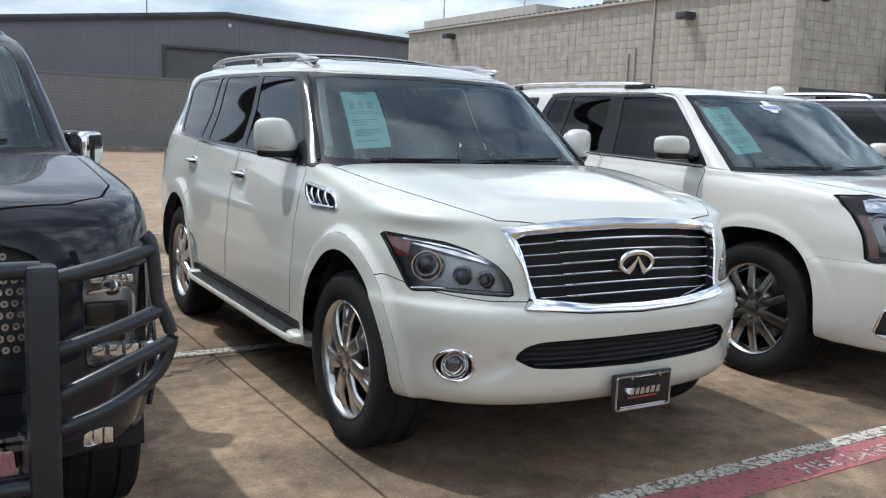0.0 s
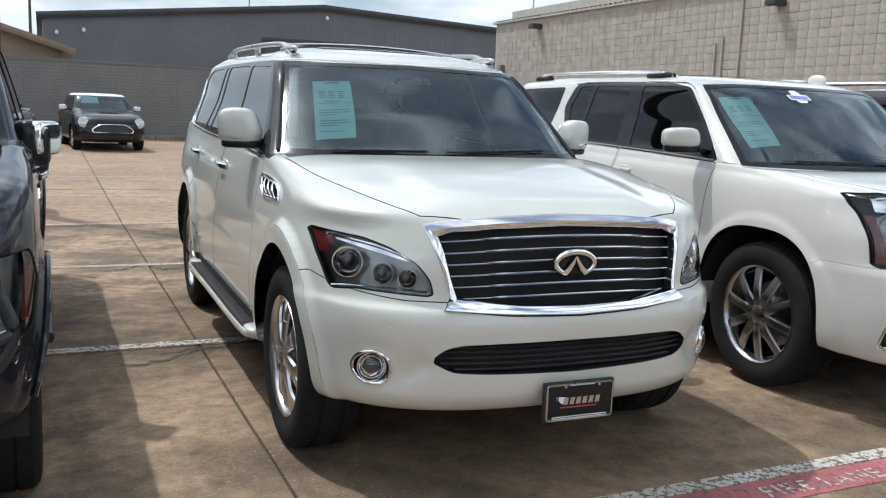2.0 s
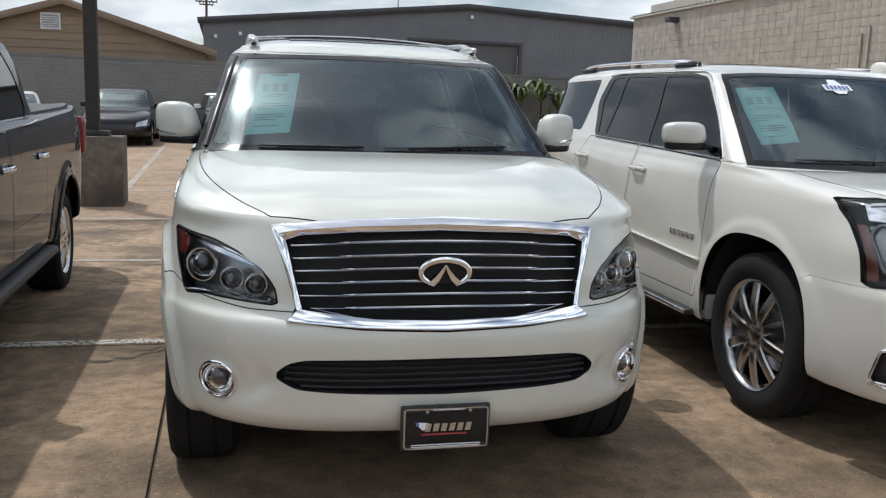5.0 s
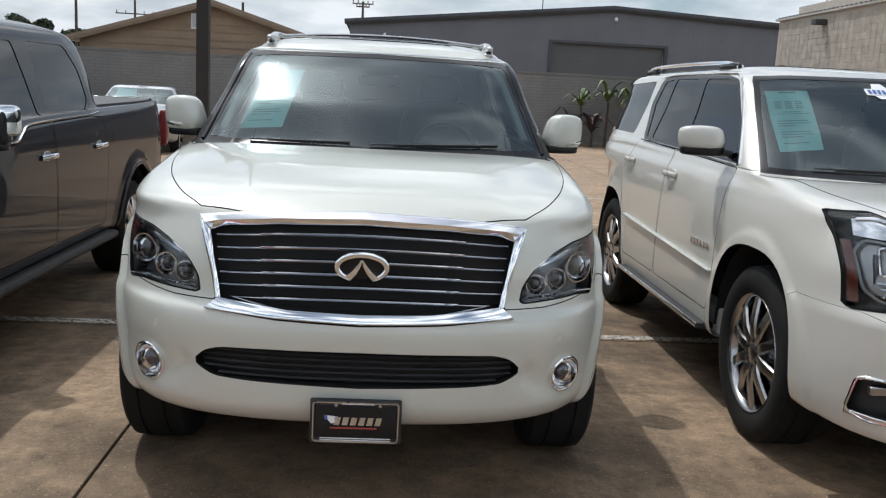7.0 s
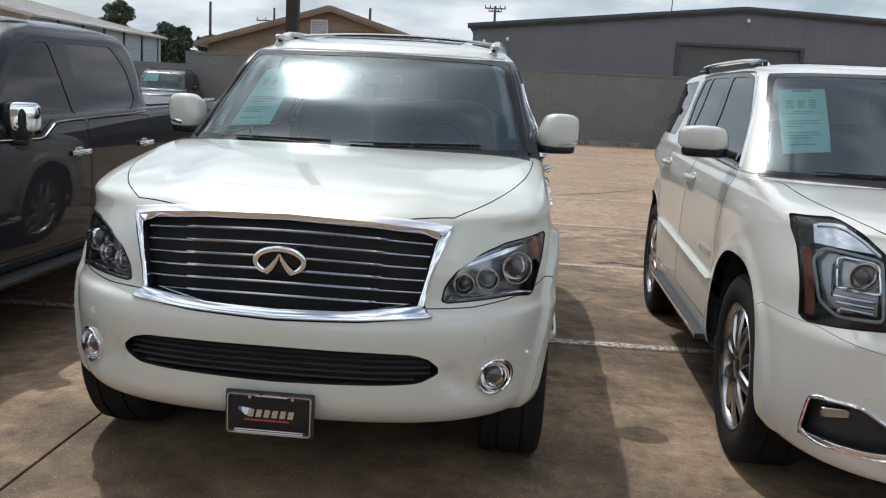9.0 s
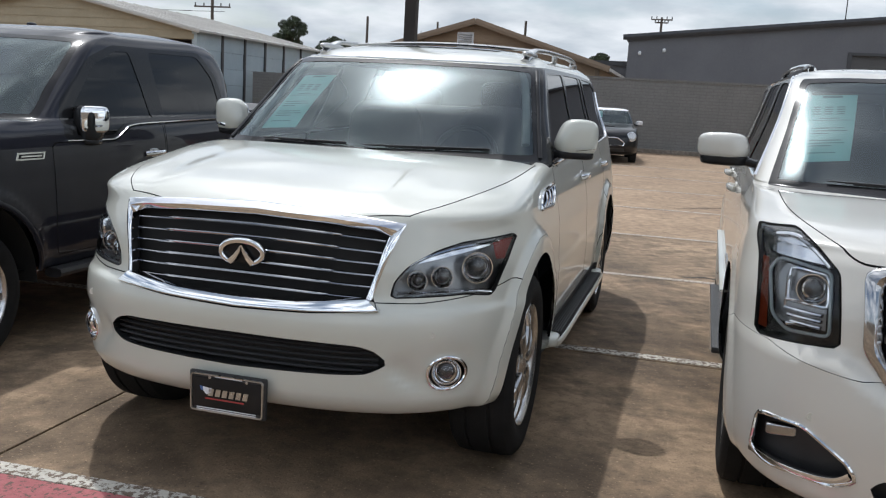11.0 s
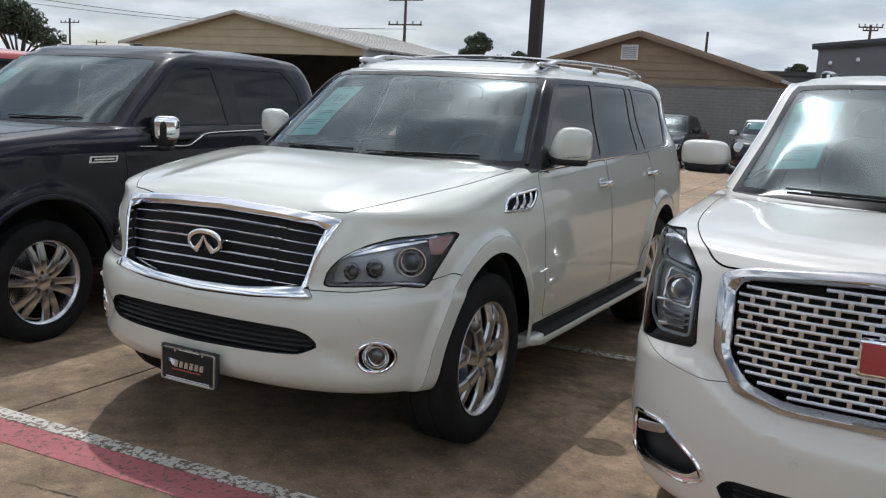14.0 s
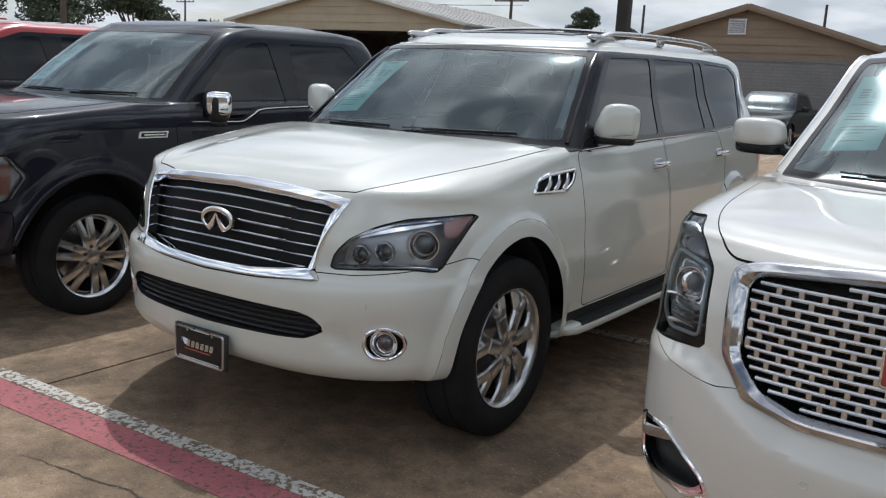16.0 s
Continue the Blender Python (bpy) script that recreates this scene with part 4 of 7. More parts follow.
        edge = [(x, sh.front(x, z) + .012, z) for x, z in [(.605, .925), (.67, .968), (.76, 1.002), (.84, 1.018), (.90, 1.025)]]
        part("lamp_trim", fl(sweep(smooth_line(edge, 6), .006, .006, 6)), CHROME, unit)
        part("lamp_brow", fl(decal(sh, [(.655, .948), (.895, 1.014), (.898, 1.031), (.70, .987)], -.026, 8, 3)), REFLECTOR, unit)
        low = [(x, sh.front(x, z) + .010, z) for x, z in [(.60, .838), (.70, .842), (.80, .846), (.86, .842), (.90, .832)]]
        part("lamp_trim", fl(sweep(smooth_line(low, 6), .007, .006, 6)), CHROME, unit)
        mark = [(.885, 1.022), (.938, 1.034), (.928, .955), (.905, .955)]
        sheet = decal(sh, [mark[3], mark[2], mark[1], mark[0]], -.008, 6, 6)
        part("side_marker", fl(sheet), RED_LENS, unit, "red side marker")
        # fog lamp
        fog = part("fog_lamp", fl(sh.pit("fog_ring", "fog", back=.05, way=(.3, -.95, 0))), PLASTIC, car, "round fog lamp in a chrome ring")
        part("fog_ring", fl(sweep([(x, sh.front(x, z) - .003, z) for x, z in circle(.787, .536, .061, 44, 1.06)], .0085, .010, 10, up=(0, 1, 0), closed=True)), CHROME, fog)
        yf = sh.front(.787, .536)
        lamp_unit(fog, s * .785, yf + .010, .536, .056, .04, (s * .35, -.93, 0))
        # parking sensor, side vent, mirror, handles, board, rail
        ys = sh.front(.742, .694)
        part("parking_sensor", fl(moved(lathe([(-.001, .0135), (-.0025, .0125), (-.0025, .010), (-.001, .009), (-.001, .001)], 18, "y"), Matrix.Translation((.742, ys, .694)))), PEARL_W, car)
        vent = part("side_vent", fl(sh.pit("side_vent", back=.03, way=(1, 0, 0))), UNDER, car, "chrome-framed three-slot fender vent")
        rim = [(sh.side(y, z) + .004, y, z) for y, z in rounded([(1.11, 1.100), (1.16, 1.152), (1.25, 1.172), (1.545, 1.187), (1.50, 1.125), (1.42, 1.090)], .03, 5)]
        part("vent_frame", fl(sweep(rim, .010, .010, 8, up=(1, 0, 0), closed=True)), CHROME, vent)
        for yv in (1.235, 1.325, 1.41):
            fin = [(sh.side(yv + .03 * t, 1.10 + .07 * t) - .004 + .012 * math.sin(3.1 * t), yv + .055 * t, 1.098 + .078 * t) for t in np.linspace(0, 1, 7)]
            part("vent_fin", fl(sweep(fin, .015, .007, 8, up=(1, 0, 0), power=3)), CHROME, vent)
        mi = mirror_arm(car, s, (1.018, 1.87, 1.412), (.112, .064, .094), PEARL, .90, 1.30, .26, 24, .30)
        strip = [(1.018 + dx * math.cos(radians(24)), 1.87 + dx * math.sin(radians(24)) - .062 + .03 * (dx / .11) ** 4, 1.352 + .012 * (dx / .11)) for dx in (.0, .04, .075, .10)]
        part("turn_signal", fl(sweep(smooth_line(strip, 4), .006, .011, 8)), LENS, mi)
        for yh, zh in ((2.64, 1.150), (3.76, 1.172)):
            door_handle(car, sh, yh, zh, CHROME, s)
        board = part("running_board", fl(join(box(.90, 1.055, 1.58, 3.50, .385, .412, .012))), UNDER, car, "black ribbed running board with a pearl white edge")
        part("board_edge", fl(join(sweep(smooth_line([(.95, 1.42, .37), (1.02, 1.49, .388), (1.058, 1.60, .392), (1.062, 2.5, .392), (1.062, 3.42, .392), (1.03, 3.54, .388), (.95, 3.60, .37)], 6), .010, .017, 10, power=3))), PEARL, board)
        for e in (1.53, 3.56):
            part("board_end", fl(pillow(.975, e, .395, .075, .085, .030, 3.5)), PEARL, board)
        for k in range(9):
            part("board_rib", fl(box(.93 + .013 * k, .936 + .013 * k, 1.63, 3.45, .411, .416)), PLASTIC, board, smooth=False)
        part("sill", fl(box(.84, .945, 1.45, 3.56, .35, .46, .02)), UNDER, car)
        zr = [sh.top(.63, y) for y in (2.28, 2.50, 2.75, 3.4, 4.15, 4.45)]
        path = [(.625, 2.28, zr[0] + .004), (.632, 2.48, zr[1] + .030), (.638, 2.75, zr[2] + .050), (.640, 3.4, zr[3] + .056), (.632, 4.15, zr[4] + .046), (.615, 4.45, zr[5] + .0)]
        rail = part("roof_rail", fl(sweep(smooth_line(path, 7), [.026] * 8 + [.021] * 28, [.012] * 8 + [.014] * 28, 10, power=2.6)), SATIN, car, "satin silver roof rail")
        for ft in ((.628, 2.42, zr[1] + .006, .026, .17, .020), (.635, 3.3, zr[3] + .026, .017, .05, .03), (.622, 4.32, zr[4] + .008, .022, .14, .026)):
            part("rail_foot", fl(pillow(*ft, 3)), SATIN, rail)
        line = [(sh.side(y, z) + .004, y, z) for y, z in [(1.64, 1.272), (2.2, 1.292), (2.7, 1.303), (3.2, 1.313), (3.6, 1.325), (4.0, 1.345), (4.31, 1.363), (4.42, 1.42), (4.48, 1.55), (4.52, 1.70)]]
        part("belt_trim", fl(sweep(smooth_line(line, 5), .005, .009, 6, up=(1, 0, 0))), CHROME, car)
        for g in ("glass_f", "glass_r", "glass_v", "glass_q"):
            sh.pane(g, TINT, car, s)
        a = [(x, sh.front(x, z) - .008, z) for x, z in [(.868, 1.30), (.83, 1.42), (.79, 1.55), (.75, 1.68), (.722, 1.755)]]
        part("pillar_trim", fl(sweep(smooth_line(a, 5), .012, .006, 8)), GLOSS_BLACK, car)
        lining = [(x, sh.front(x, z) + .055, z) for x, z in [(.775, 1.36), (.745, 1.47), (.71, 1.58), (.672, 1.69), (.64, 1.735)]]
        part("pillar_lining", fl(sweep(smooth_line(lining, 4), .022, .012, 8)), LINING, car, "pale inner lining of the windscreen pillar")
        part("tail_lamp", fl(pillow(sh.side(5.02, 1.07) - .02, 5.03, 1.07, .05, .10, .15, 3.2)), RED_LENS, car)
        for n, (wy, wz) in enumerate(hubs):
            wheel_well(car, s * .975, wy, wz, .512, squeeze=1.2)
            add_wheel(car, s * .855, wy, wz, .412, .272, .275, "twist", 7, ALLOY, turn=20 + 37 * n + 11 * s)
    pair("window_surround", sh.get("pillar"), GLOSS_BLACK, car)
    part("screen_border", both(sh.get("screen_edge")), GLOSS_BLACK, car)
    sh.skin("windscreen", "screen", GLASS, car, -.002)
    for yb_ in (2.86,):
        zc = sh.top(.63, yb_) + .050
        part("cross_bar", sweep([(x, yb_ + .02 * (1 - (x / .62) ** 2), zc + .030 * (1 - (x / .62) ** 2)) for x in np.linspace(-.62, .62, 25)], .028, .010, 8, power=2.6), SATIN, car, "satin silver roof cross bar")
    rz = [(x, sh.front(x, 1.786) + .002, 1.787) for x in np.linspace(-.69, .69, 25)]
    part("header_trim", sweep(rz, .008, .005, 6), CHROME, car)
    part("sun_roof", both(([(x, y, sh.top(x, y) + .004) for y in np.linspace(2.45, 3.2, 8) for x in np.linspace(0, .42, 6)], [(j * 6 + i, j * 6 + i + 1, j * 6 + i + 7, j * 6 + i + 6) for j in range(7) for i in range(5)])), GLOSS_BLACK, car)
    underbody(car, sh)
    cabin(car, 1.36, .86, 1.27, 4.8, beige=BEIGE)
    price_sheet(car, sh, [(-.68, 1.357), (-.468, 1.375), (-.395, 1.673), (-.602, 1.661)])
    wipers(car, sh, [((-.62, 1.315), (-.12, 1.322)), ((-.02, 1.318), (.62, 1.335))])
    # dealer plate on the bumper: bars stand for its lettering
    plate = part("plate_holder", box(-.162, .162, .045, .065, .328, .492, .008), PLASTIC, car, "black dealer plate in a black and silver holder")
    part("plate", box(-.145, .145, .040, .0455, .352, .470, .003), GLOSS_BLACK, plate)
    rim = rounded([(-.150, .338), (.150, .338), (.150, .482), (-.150, .482)], .012, 4)
    part("plate_rim", sweep([(x, .042, z) for x, z in rim], .004, .006, 6, up=(0, 1, 0), closed=True), SATIN, plate)
    for z in (.336, .343, .350):
        part("print_bar", box(-.125, .125, .0385, .041, z - .001, z + .002), WHITE_INK, plate, smooth=False)
    letters = [(-.078 + .029 * k, .400) for k in range(6)]
    for x, z in letters:
        part("print_bar", prism([(x, z), (x + .020, z), (x + .026, z + .028), (x + .006, z + .028)], .0385, .0405), SATIN, plate, smooth=False)
    part("print_bar", box(-.09, .075, .0385, .0405, .386, .392), RED_INK, plate, smooth=False)
    part("print_mark", prism([(-.10, .434), (-.062, .430), (-.066, .412), (-.085, .404), (-.098, .418)], .0385, .0405), WHITE_INK, plate, smooth=False)
    part("print_mark", prism([(-.112, .435), (-.10, .434), (-.098, .418), (-.108, .420)], .0383, .0405), BLUE_INK, plate, smooth=False)
    for x in (-.07, .085):
        part("plate_screw", moved(lathe([(-.003, .006), (-.004, .001)], 10, "y"), Matrix.Translation((x, .040, .473))), SATIN, plate)
    part("print_bar", box(-.05, .065, .0385, .041, .476, .482), WHITE_INK, plate, smooth=False)
    return car


white_suv = build_white_suv()


# ---- the other near cars ----
def build_grille_suv():
    car = thing("pearl_suv", pose(2.815, -.09, 0, 0, 0, -1.5), "warm pearl white full-size SUV with a tall chrome mesh grille", "car")
    hubs = [(1.13, .425), (4.07, .425)]
    
    def shelf(x, z):
        """The bumper stands forward of the lamps and of the grille's lower edge."""
        edge = np.interp(x, [0, .45, .72, 1.1], [.690, .705, .852, .838])
        k = np.clip((edge - z) / .045, 0, 1)
        return -.038 * k * k * (3 - 2 * k)

    sh = Shell(GM_ROWS, .026, 74, 96, 24, hubs, .50, .012, .07, 1.0, shelf)
    nose = lambda V: V[:, 1] - .98  # noqa: E731
    away = lambda V: .55 - V[:, 0]  # noqa: E731
    outer = rounded([(-.1, 1.168), (.25, 1.165), (.58, 1.135), (.665, 1.108), (.652, .87), (.57, .765), (.42, .730), (-.1, .720)], .03, 5)
    inner = rounded([(-.1, 1.130), (.25, 1.126), (.57, 1.100), (.615, 1.08), (.604, .872), (.535, .79), (.42, .760), (-.1, .750)], .03, 5)
    lamp = rounded([(.718, .862), (.735, 1.09), (.80, 1.16), (.855, 1.203), (.970, 1.190), (.975, 1.150), (.964, 1.09), (.962, .98), (.959, .833)], .012, 3)
    fog = rounded([(.925, .585), (.80, .598), (.665, .515), (.632, .462), (.70, .425), (.89, .415), (.935, .44)], .02, 3)
    sh.carve("body", "arch", lambda V: np.where(V[:, 0] > .5, np.minimum.reduce([(abs((V[:, 1] - y) / .490) ** 2.7 + abs((V[:, 2] - z) / .515) ** 2.7) ** (1 / 2.7) * .5 - .5 for y, z in hubs]), 1.0))
    sh.cut("body", "surround", outer, "front", nose)
    sh.cut("surround", "grille", inner, "front", nose)
    sh.cut("body", "lamp", lamp, "front", nose, seam=.003)
    sh.cut("body", "fog", fog, "front", nose)
    sh.cut("body", "intake", rounded([(-.1, .50), (.56, .49), (.60, .45), (.56, .40), (-.1, .385)], .02, 3), "front", nose)
    ahead = lambda V: np.maximum(V[:, 1] - 2.3, 1.25 - V[:, 1])  # noqa: E731
    sh.cut("body", "screen_edge", [(-.1, 1.25), (.90, 1.27), (.882, 1.33), (.82, 1.53), (.765, 1.745), (.745, 1.776), (.55, 1.788), (-.1, 1.795)], "front", ahead)
    sh.cut("screen_edge", "screen", [(-.1, 1.285), (.86, 1.30), (.795, 1.53), (.738, 1.735), (.72, 1.752), (.55, 1.766), (-.1, 1.772)], "front", ahead)
    band = rounded([(1.62, 1.285), (1.88, 1.53), (2.13, 1.755), (2.35, 1.785), (3.45, 1.80), (3.62, 1.785), (3.72, 1.60), (3.55, 1.345), (2.6, 1.318)], .05, 5)
    sh.cut("body", "pillar", band, "side", away)
    sh.cut("pillar", "glass_f", rounded([(1.70, 1.322), (1.90, 1.51), (2.15, 1.735), (2.32, 1.762), (2.68, 1.768), (2.62, 1.335)], .03, 3), "side", away)
    sh.cut("pillar", "glass_r", rounded([(2.80, 1.340), (2.83, 1.770), (3.30, 1.775), (3.36, 1.365)], .02, 3), "side", away)
    sh.cut("pillar", "glass_v", [(3.41, 1.365), (3.36, 1.775), (3.54, 1.765), (3.62, 1.60), (3.50, 1.37)], "side", away)
    sh.cut("body", "glass_q", rounded([(3.86, 1.375), (3.78, 1.77), (4.80, 1.755), (4.98, 1.39)], .03, 3), "side", away)
    bonnet = [(-.2, .11), (0, .11), (.3, .125)] + smooth_line([(.60, .165), (.69, .205), (.765, .31), (.83, .52), (.865, .78), (.875, 1.1), (.865, 1.27)], 6) + [(.4, 1.235), (-.2, 1.22)]
    sh.cut("body", "bonnet", bonnet, "top", lambda V: 1.11 - V[:, 2], seam=.002)
    sh.cut("body", "door_f", rounded([(1.68, .50), (1.63, 1.28), (2.71, 1.315), (2.74, .50)], .03, 3), "side", away, seam=.0025)
    sh.cut("body", "door_r", rounded([(2.76, .50), (2.73, 1.315), (3.62, 1.345), (3.80, 1.10), (3.70, .86), (3.52, .50)], .03, 3), "side", away, seam=.0025)
    sh.cut("body", "bumper", [(-.3, .1), (-.3, .70), (.3, .83), (.66, .828), (.72, .80), (.72, .1)], "side", seam=.0009)
    part("body", both(sh.get("body")), PEARL_W, car)
    part("front_bumper", both(sh.get("bumper")), PEARL_W, car)
    sh.skin("bonnet", "bonnet", PEARL_W, car, .001)
    for d in ("door_f", "door_r"):
        pair("door", sh.get(d), PEARL_W, car)
    pair("panel_gap", sh.pit("seam", back=.012), UNDER, car)
    def loop(half):
        right = [q for q in half if q[0] > .0]
        right = [(0, right[0][1])] + right + [(0, right[-1][1])]
        return right + [(-x, z) for x, z in right[-2:0:-1]] + [right[0]]

    big = [(x * 1.006 + .001, .945 + (z - .945) * 1.022) for x, z in outer]
    part("grille_surround", ribbon(sh, loop(big), loop([(x * .995, .945 + (z - .945) * .985) for x, z in inner]), 160, .010, .05, .008, fold=.024), DARK_REFLECTION_CHROME, car, "thick polished chrome grille frame")
    gr = part("grille", both(sh.pit("surround", "grille", back=.09, way=(0, -1, 0))), UNDER, car, "black-backed silver mesh grille")
    rows = 14
    inside = lambda x, z: sd_poly(np.array([[abs(x), z]]), inner)[0]  # noqa: E731
    for k in range(rows):
        z = .774 + .0256 * k
        xs = [x for x in np.linspace(-.61, .61, 123) if inside(x, z) < -.011]
        if len(xs) > 3:
            part("mesh_bar", sweep([(x, sh.front(x, z) + .022, z) for x in xs], .012, .0064, 8, power=3), SATIN, gr)
    web = []
    for k in range(rows - 1):
        z0, z1 = .774 + .0256 * k, .774 + .0256 * (k + 1)
        for i in range(-11, 12):
            x = (i + .5 * (k % 2)) * .062
            if inside(x, z0) < -.013 and inside(x, z1) < -.013:
                y = sh.front(x, (z0 + z1) / 2) + .022
                web.append(moved(box(-.0075, .0075, -.011, .011, -.014, .014, .002), Matrix.Translation((x, y, (z0 + z1) / 2))))
    tagged(part("mesh_web", join(*web), SATIN, gr), kind="stuff")
    # maker's mark: three plain red blocks with a chrome edge
    yb = sh.front(0, .95) - .004
    for x in (-.168, 0, .168):
        mk = part("badge_block", box(x - .076, x + .076, yb - .012, yb + .03, .885, .995, .014), CHROME, gr)
        part("badge_face", box(x - .066, x + .066, yb - .015, yb - .010, .895, .985, .004), RED_INK, mk)
    it = part("intake", both(sh.pit("intake", back=.06, way=(0, -1, 0))), PLASTIC, car)
    for z in (.41, .435, .46):
        part("intake_bar", sweep([(x, sh.front(x, z) + .02, z) for x in np.linspace(-.54, .54, 15)], .01, .004, 6), PLASTIC, it)
    part("chin", sweep([(x, sh.front(x, .36) + .01, .352) for x in np.linspace(-.62, .62, 21)], .02, .02, 8), PLASTIC, car)
    for s in (1, -1):
        fl = (lambda q: q) if s > 0 else flipped
        unit = part("head_lamp", fl(sh.pit("lamp", back=.08, way=(.3, -.95, 0))), GLOSS_BLACK, car, "clear headlamp with square-rimmed projector")
        part("lens", fl(sh.get("lamp")), LENS, unit)
        yl = sh.front(.80, 1.0)
        lamp_unit(unit, s * .805, yl + .028, 1.025, .050, .05, (s * .2, -.97, 0))
        square = [(x, sh.front(x, z) + .030, z) for x, z in rounded([(.757, .972), (.760, 1.072), (.868, 1.078), (.872, .972)], .016, 3)]
        part("projector_frame", fl(sweep(square, .007, .006, 8, up=(0, 1, 0), closed=True)), REFLECTOR, unit, "square bright frame round the projector")
        for z0, x1 in ((.905, .855), (.925, .865), (.945, .875)):
            blade = [(x, sh.front(x, z0) + .036, z0) for x in np.linspace(.770, x1, 6)]
            part("reflector_blade", fl(sweep(blade, .012, .0065, 8, power=3)), REFLECTOR, unit)
        yk = sh.front(.872, 1.0)
        part("reflector_block", fl(box(.866, .880, yk + .040, yk + .08, .935, 1.05, .005)), REFLECTOR, unit)
        part("lamp_step", fl(join(*[box(.755 + .01 * k, .875 + .012 * k, yl + .040, yl + .06, .893 + .085 * k, .905 + .080 * k, .004) for k in range(2)])), REFLECTOR, unit)
        loop = [(x, sh.front(x, z) + .02, z) for x, z in rounded([(.748, .885), (.755, 1.085), (.905, 1.10), (.930, 1.05), (.915, .915), (.87, .875)], .02, 4)]
        part("light_guide", fl(sweep(loop, .006, .008, 8, up=(0, 1, 0), closed=True)), GUIDE, unit)
        part("lamp_plate", fl(decal(sh, [(.755, .895), (.90, .895), (.915, 1.085), (.762, 1.075)], -.055, 6, 6)), HOUSING, unit)
        part("lamp_brow", fl(decal(sh, [(.765, 1.105), (.925, 1.11), (.925, 1.172), (.845, 1.178)], -.022, 6, 4)), REFLECTOR, unit)
        edge = [(x, sh.front(x, z) + .015, z) for x, z in [(.758, 1.10), (.81, 1.150), (.86, 1.178), (.915, 1.172)]]
        part("lamp_trim", fl(sweep(smooth_line(edge, 5), .010, .009, 8)), REFLECTOR, unit)
        part("side_marker", fl(decal(sh, [(.926, .86), (.950, .86), (.955, 1.09), (.936, 1.09)], -.004, 2, 6)), AMBER, unit, "amber side marker")
        fg = part("fog_recess", fl(sh.pit("fog", back=.06, way=(.25, -.96, 0))), PLASTIC, car)
        rim = [(x, sh.front(x, z) - .002, z) for x, z in fog]
        part("fog_frame", fl(sweep(rim, .008, .008, 8, up=(0, 1, 0), closed=True)), CHROME, fg)
        lowr = [(x, sh.front(x, z) + .006, z) for x, z in [(.93, .432), (.85, .428), (.76, .432), (.69, .445), (.65, .475)]]
        part("fog_blade", fl(sweep(smooth_line(lowr, 5), .012, .012, 8, power=3)), CHROME, fg)
        yl = sh.front(.84, .53)
        part("fog_lens", fl(join(pillow(.850, yl + .050, .545, .052, .018, .020, 5))), ALLOY_DARK, fg)
        for xs, zs in ((.78, .634), (.372, .60)):
            y = sh.front(xs, zs)
            part("parking_sensor", fl(moved(lathe([(-.001, .014), (-.003, .013), (-.003, .010), (-.001, .009), (-.001, .001)], 18, "y"), Matrix.Translation((xs, y, zs)))), PEARL, car)
        mirror_arm(car, s, (1.108, 1.80, 1.424), (.125, .066, .064), PEARL_W, .94, 1.31, .46, 16, .12)
        for yh, zh in ((2.59, 1.16), (3.61, 1.185)):
            door_handle(car, sh, yh, zh, PEARL_W, s)
            x = sh.side(yh, zh)
            part("handle_strip", fl(box(x + .036, x + .044, yh - .07, yh + .08, zh + .0, zh + .012, .003)), CHROME, car)
        line = [(sh.side(y, z) + .005, y, z) for y, z in [(1.66, 1.295), (2.1, 1.307), (2.6, 1.320), (3.1, 1.332), (3.52, 1.343)]]
        part("belt_trim", fl(sweep(smooth_line(line, 5), .006, .010, 6, up=(1, 0, 0))), CHROME, car)
        loop = [(sh.side(y, z) + .003, y, z) for y, z in [(1.63, 1.30), (1.88, 1.55), (2.12, 1.762), (2.35, 1.792), (2.9, 1.80), (3.45, 1.803), (3.62, 1.79)]]
        part("window_trim", fl(sweep(smooth_line(loop, 5), .004, .008, 6, up=(1, 0, 0))), CHROME, car)
        mold = [(sh.side(y, z) + .004, y, z) for y, z in [(1.66, .722), (2.4, .748), (3.1, .772), (3.55, .788)]]
        strip = part("door_moulding", fl(sweep(mold, .006, .022, 8, up=(1, 0, 0), power=4)), PEARL, car)
        part("bright_strip", fl(sweep([(p[0] + .006, p[1], p[2]) for p in mold], .003, .006, 8, up=(1, 0, 0), power=3)), CHROME, strip, "thin chrome strip")
        for k in range(6):
            y = 2.02 - .052 * k
            x = sh.side(y, .84)
            part("badge_letter", fl(box(x, x + .006, y - .02, y + .02, .822, .856, .003)), CHROME, car)
        part("running_board", fl(box(.90, 1.06, 1.72, 3.50, .385, .42, .014)), PLASTIC, car, "black running board with a bright edge")
        part("board_edge", fl(sweep([(1.062, 1.72, .405), (1.062, 3.5, .405)], .005, .014, 8)), CHROME, car)
        part("sill", fl(box(.86, .965, 1.66, 3.55, .37, .52, .02)), PEARL_W, car)
        zr = [sh.top(.68, y) for y in (2.55, 2.75, 3.5, 4.3, 4.5)]
        rail = part("roof_rail", fl(sweep(smooth_line([(.67, 2.5, zr[0] + .006), (.68, 2.75, zr[1] + .04), (.69, 3.5, zr[2] + .048), (.68, 4.3, zr[3] + .045), (.66, 4.55, zr[4] + .005)], 6), .022, .013, 8, power=3)), CHROME, car, "bright roof rail on black feet")
        for ft in ((.675, 2.66, zr[1] + .012, .026, .17, .028), (.67, 4.42, zr[3] + .012, .026, .15, .03)):
            part("rail_foot", fl(pillow(*ft, 3)), GLOSS_BLACK, rail)
        for g in ("glass_f", "glass_r", "glass_v", "glass_q"):
            sh.pane(g, TINT, car, s)
        part("tail_lamp", fl(pillow(.82, 4.86, 1.15, .05, .08, .25, 4)), RED_LENS, car)
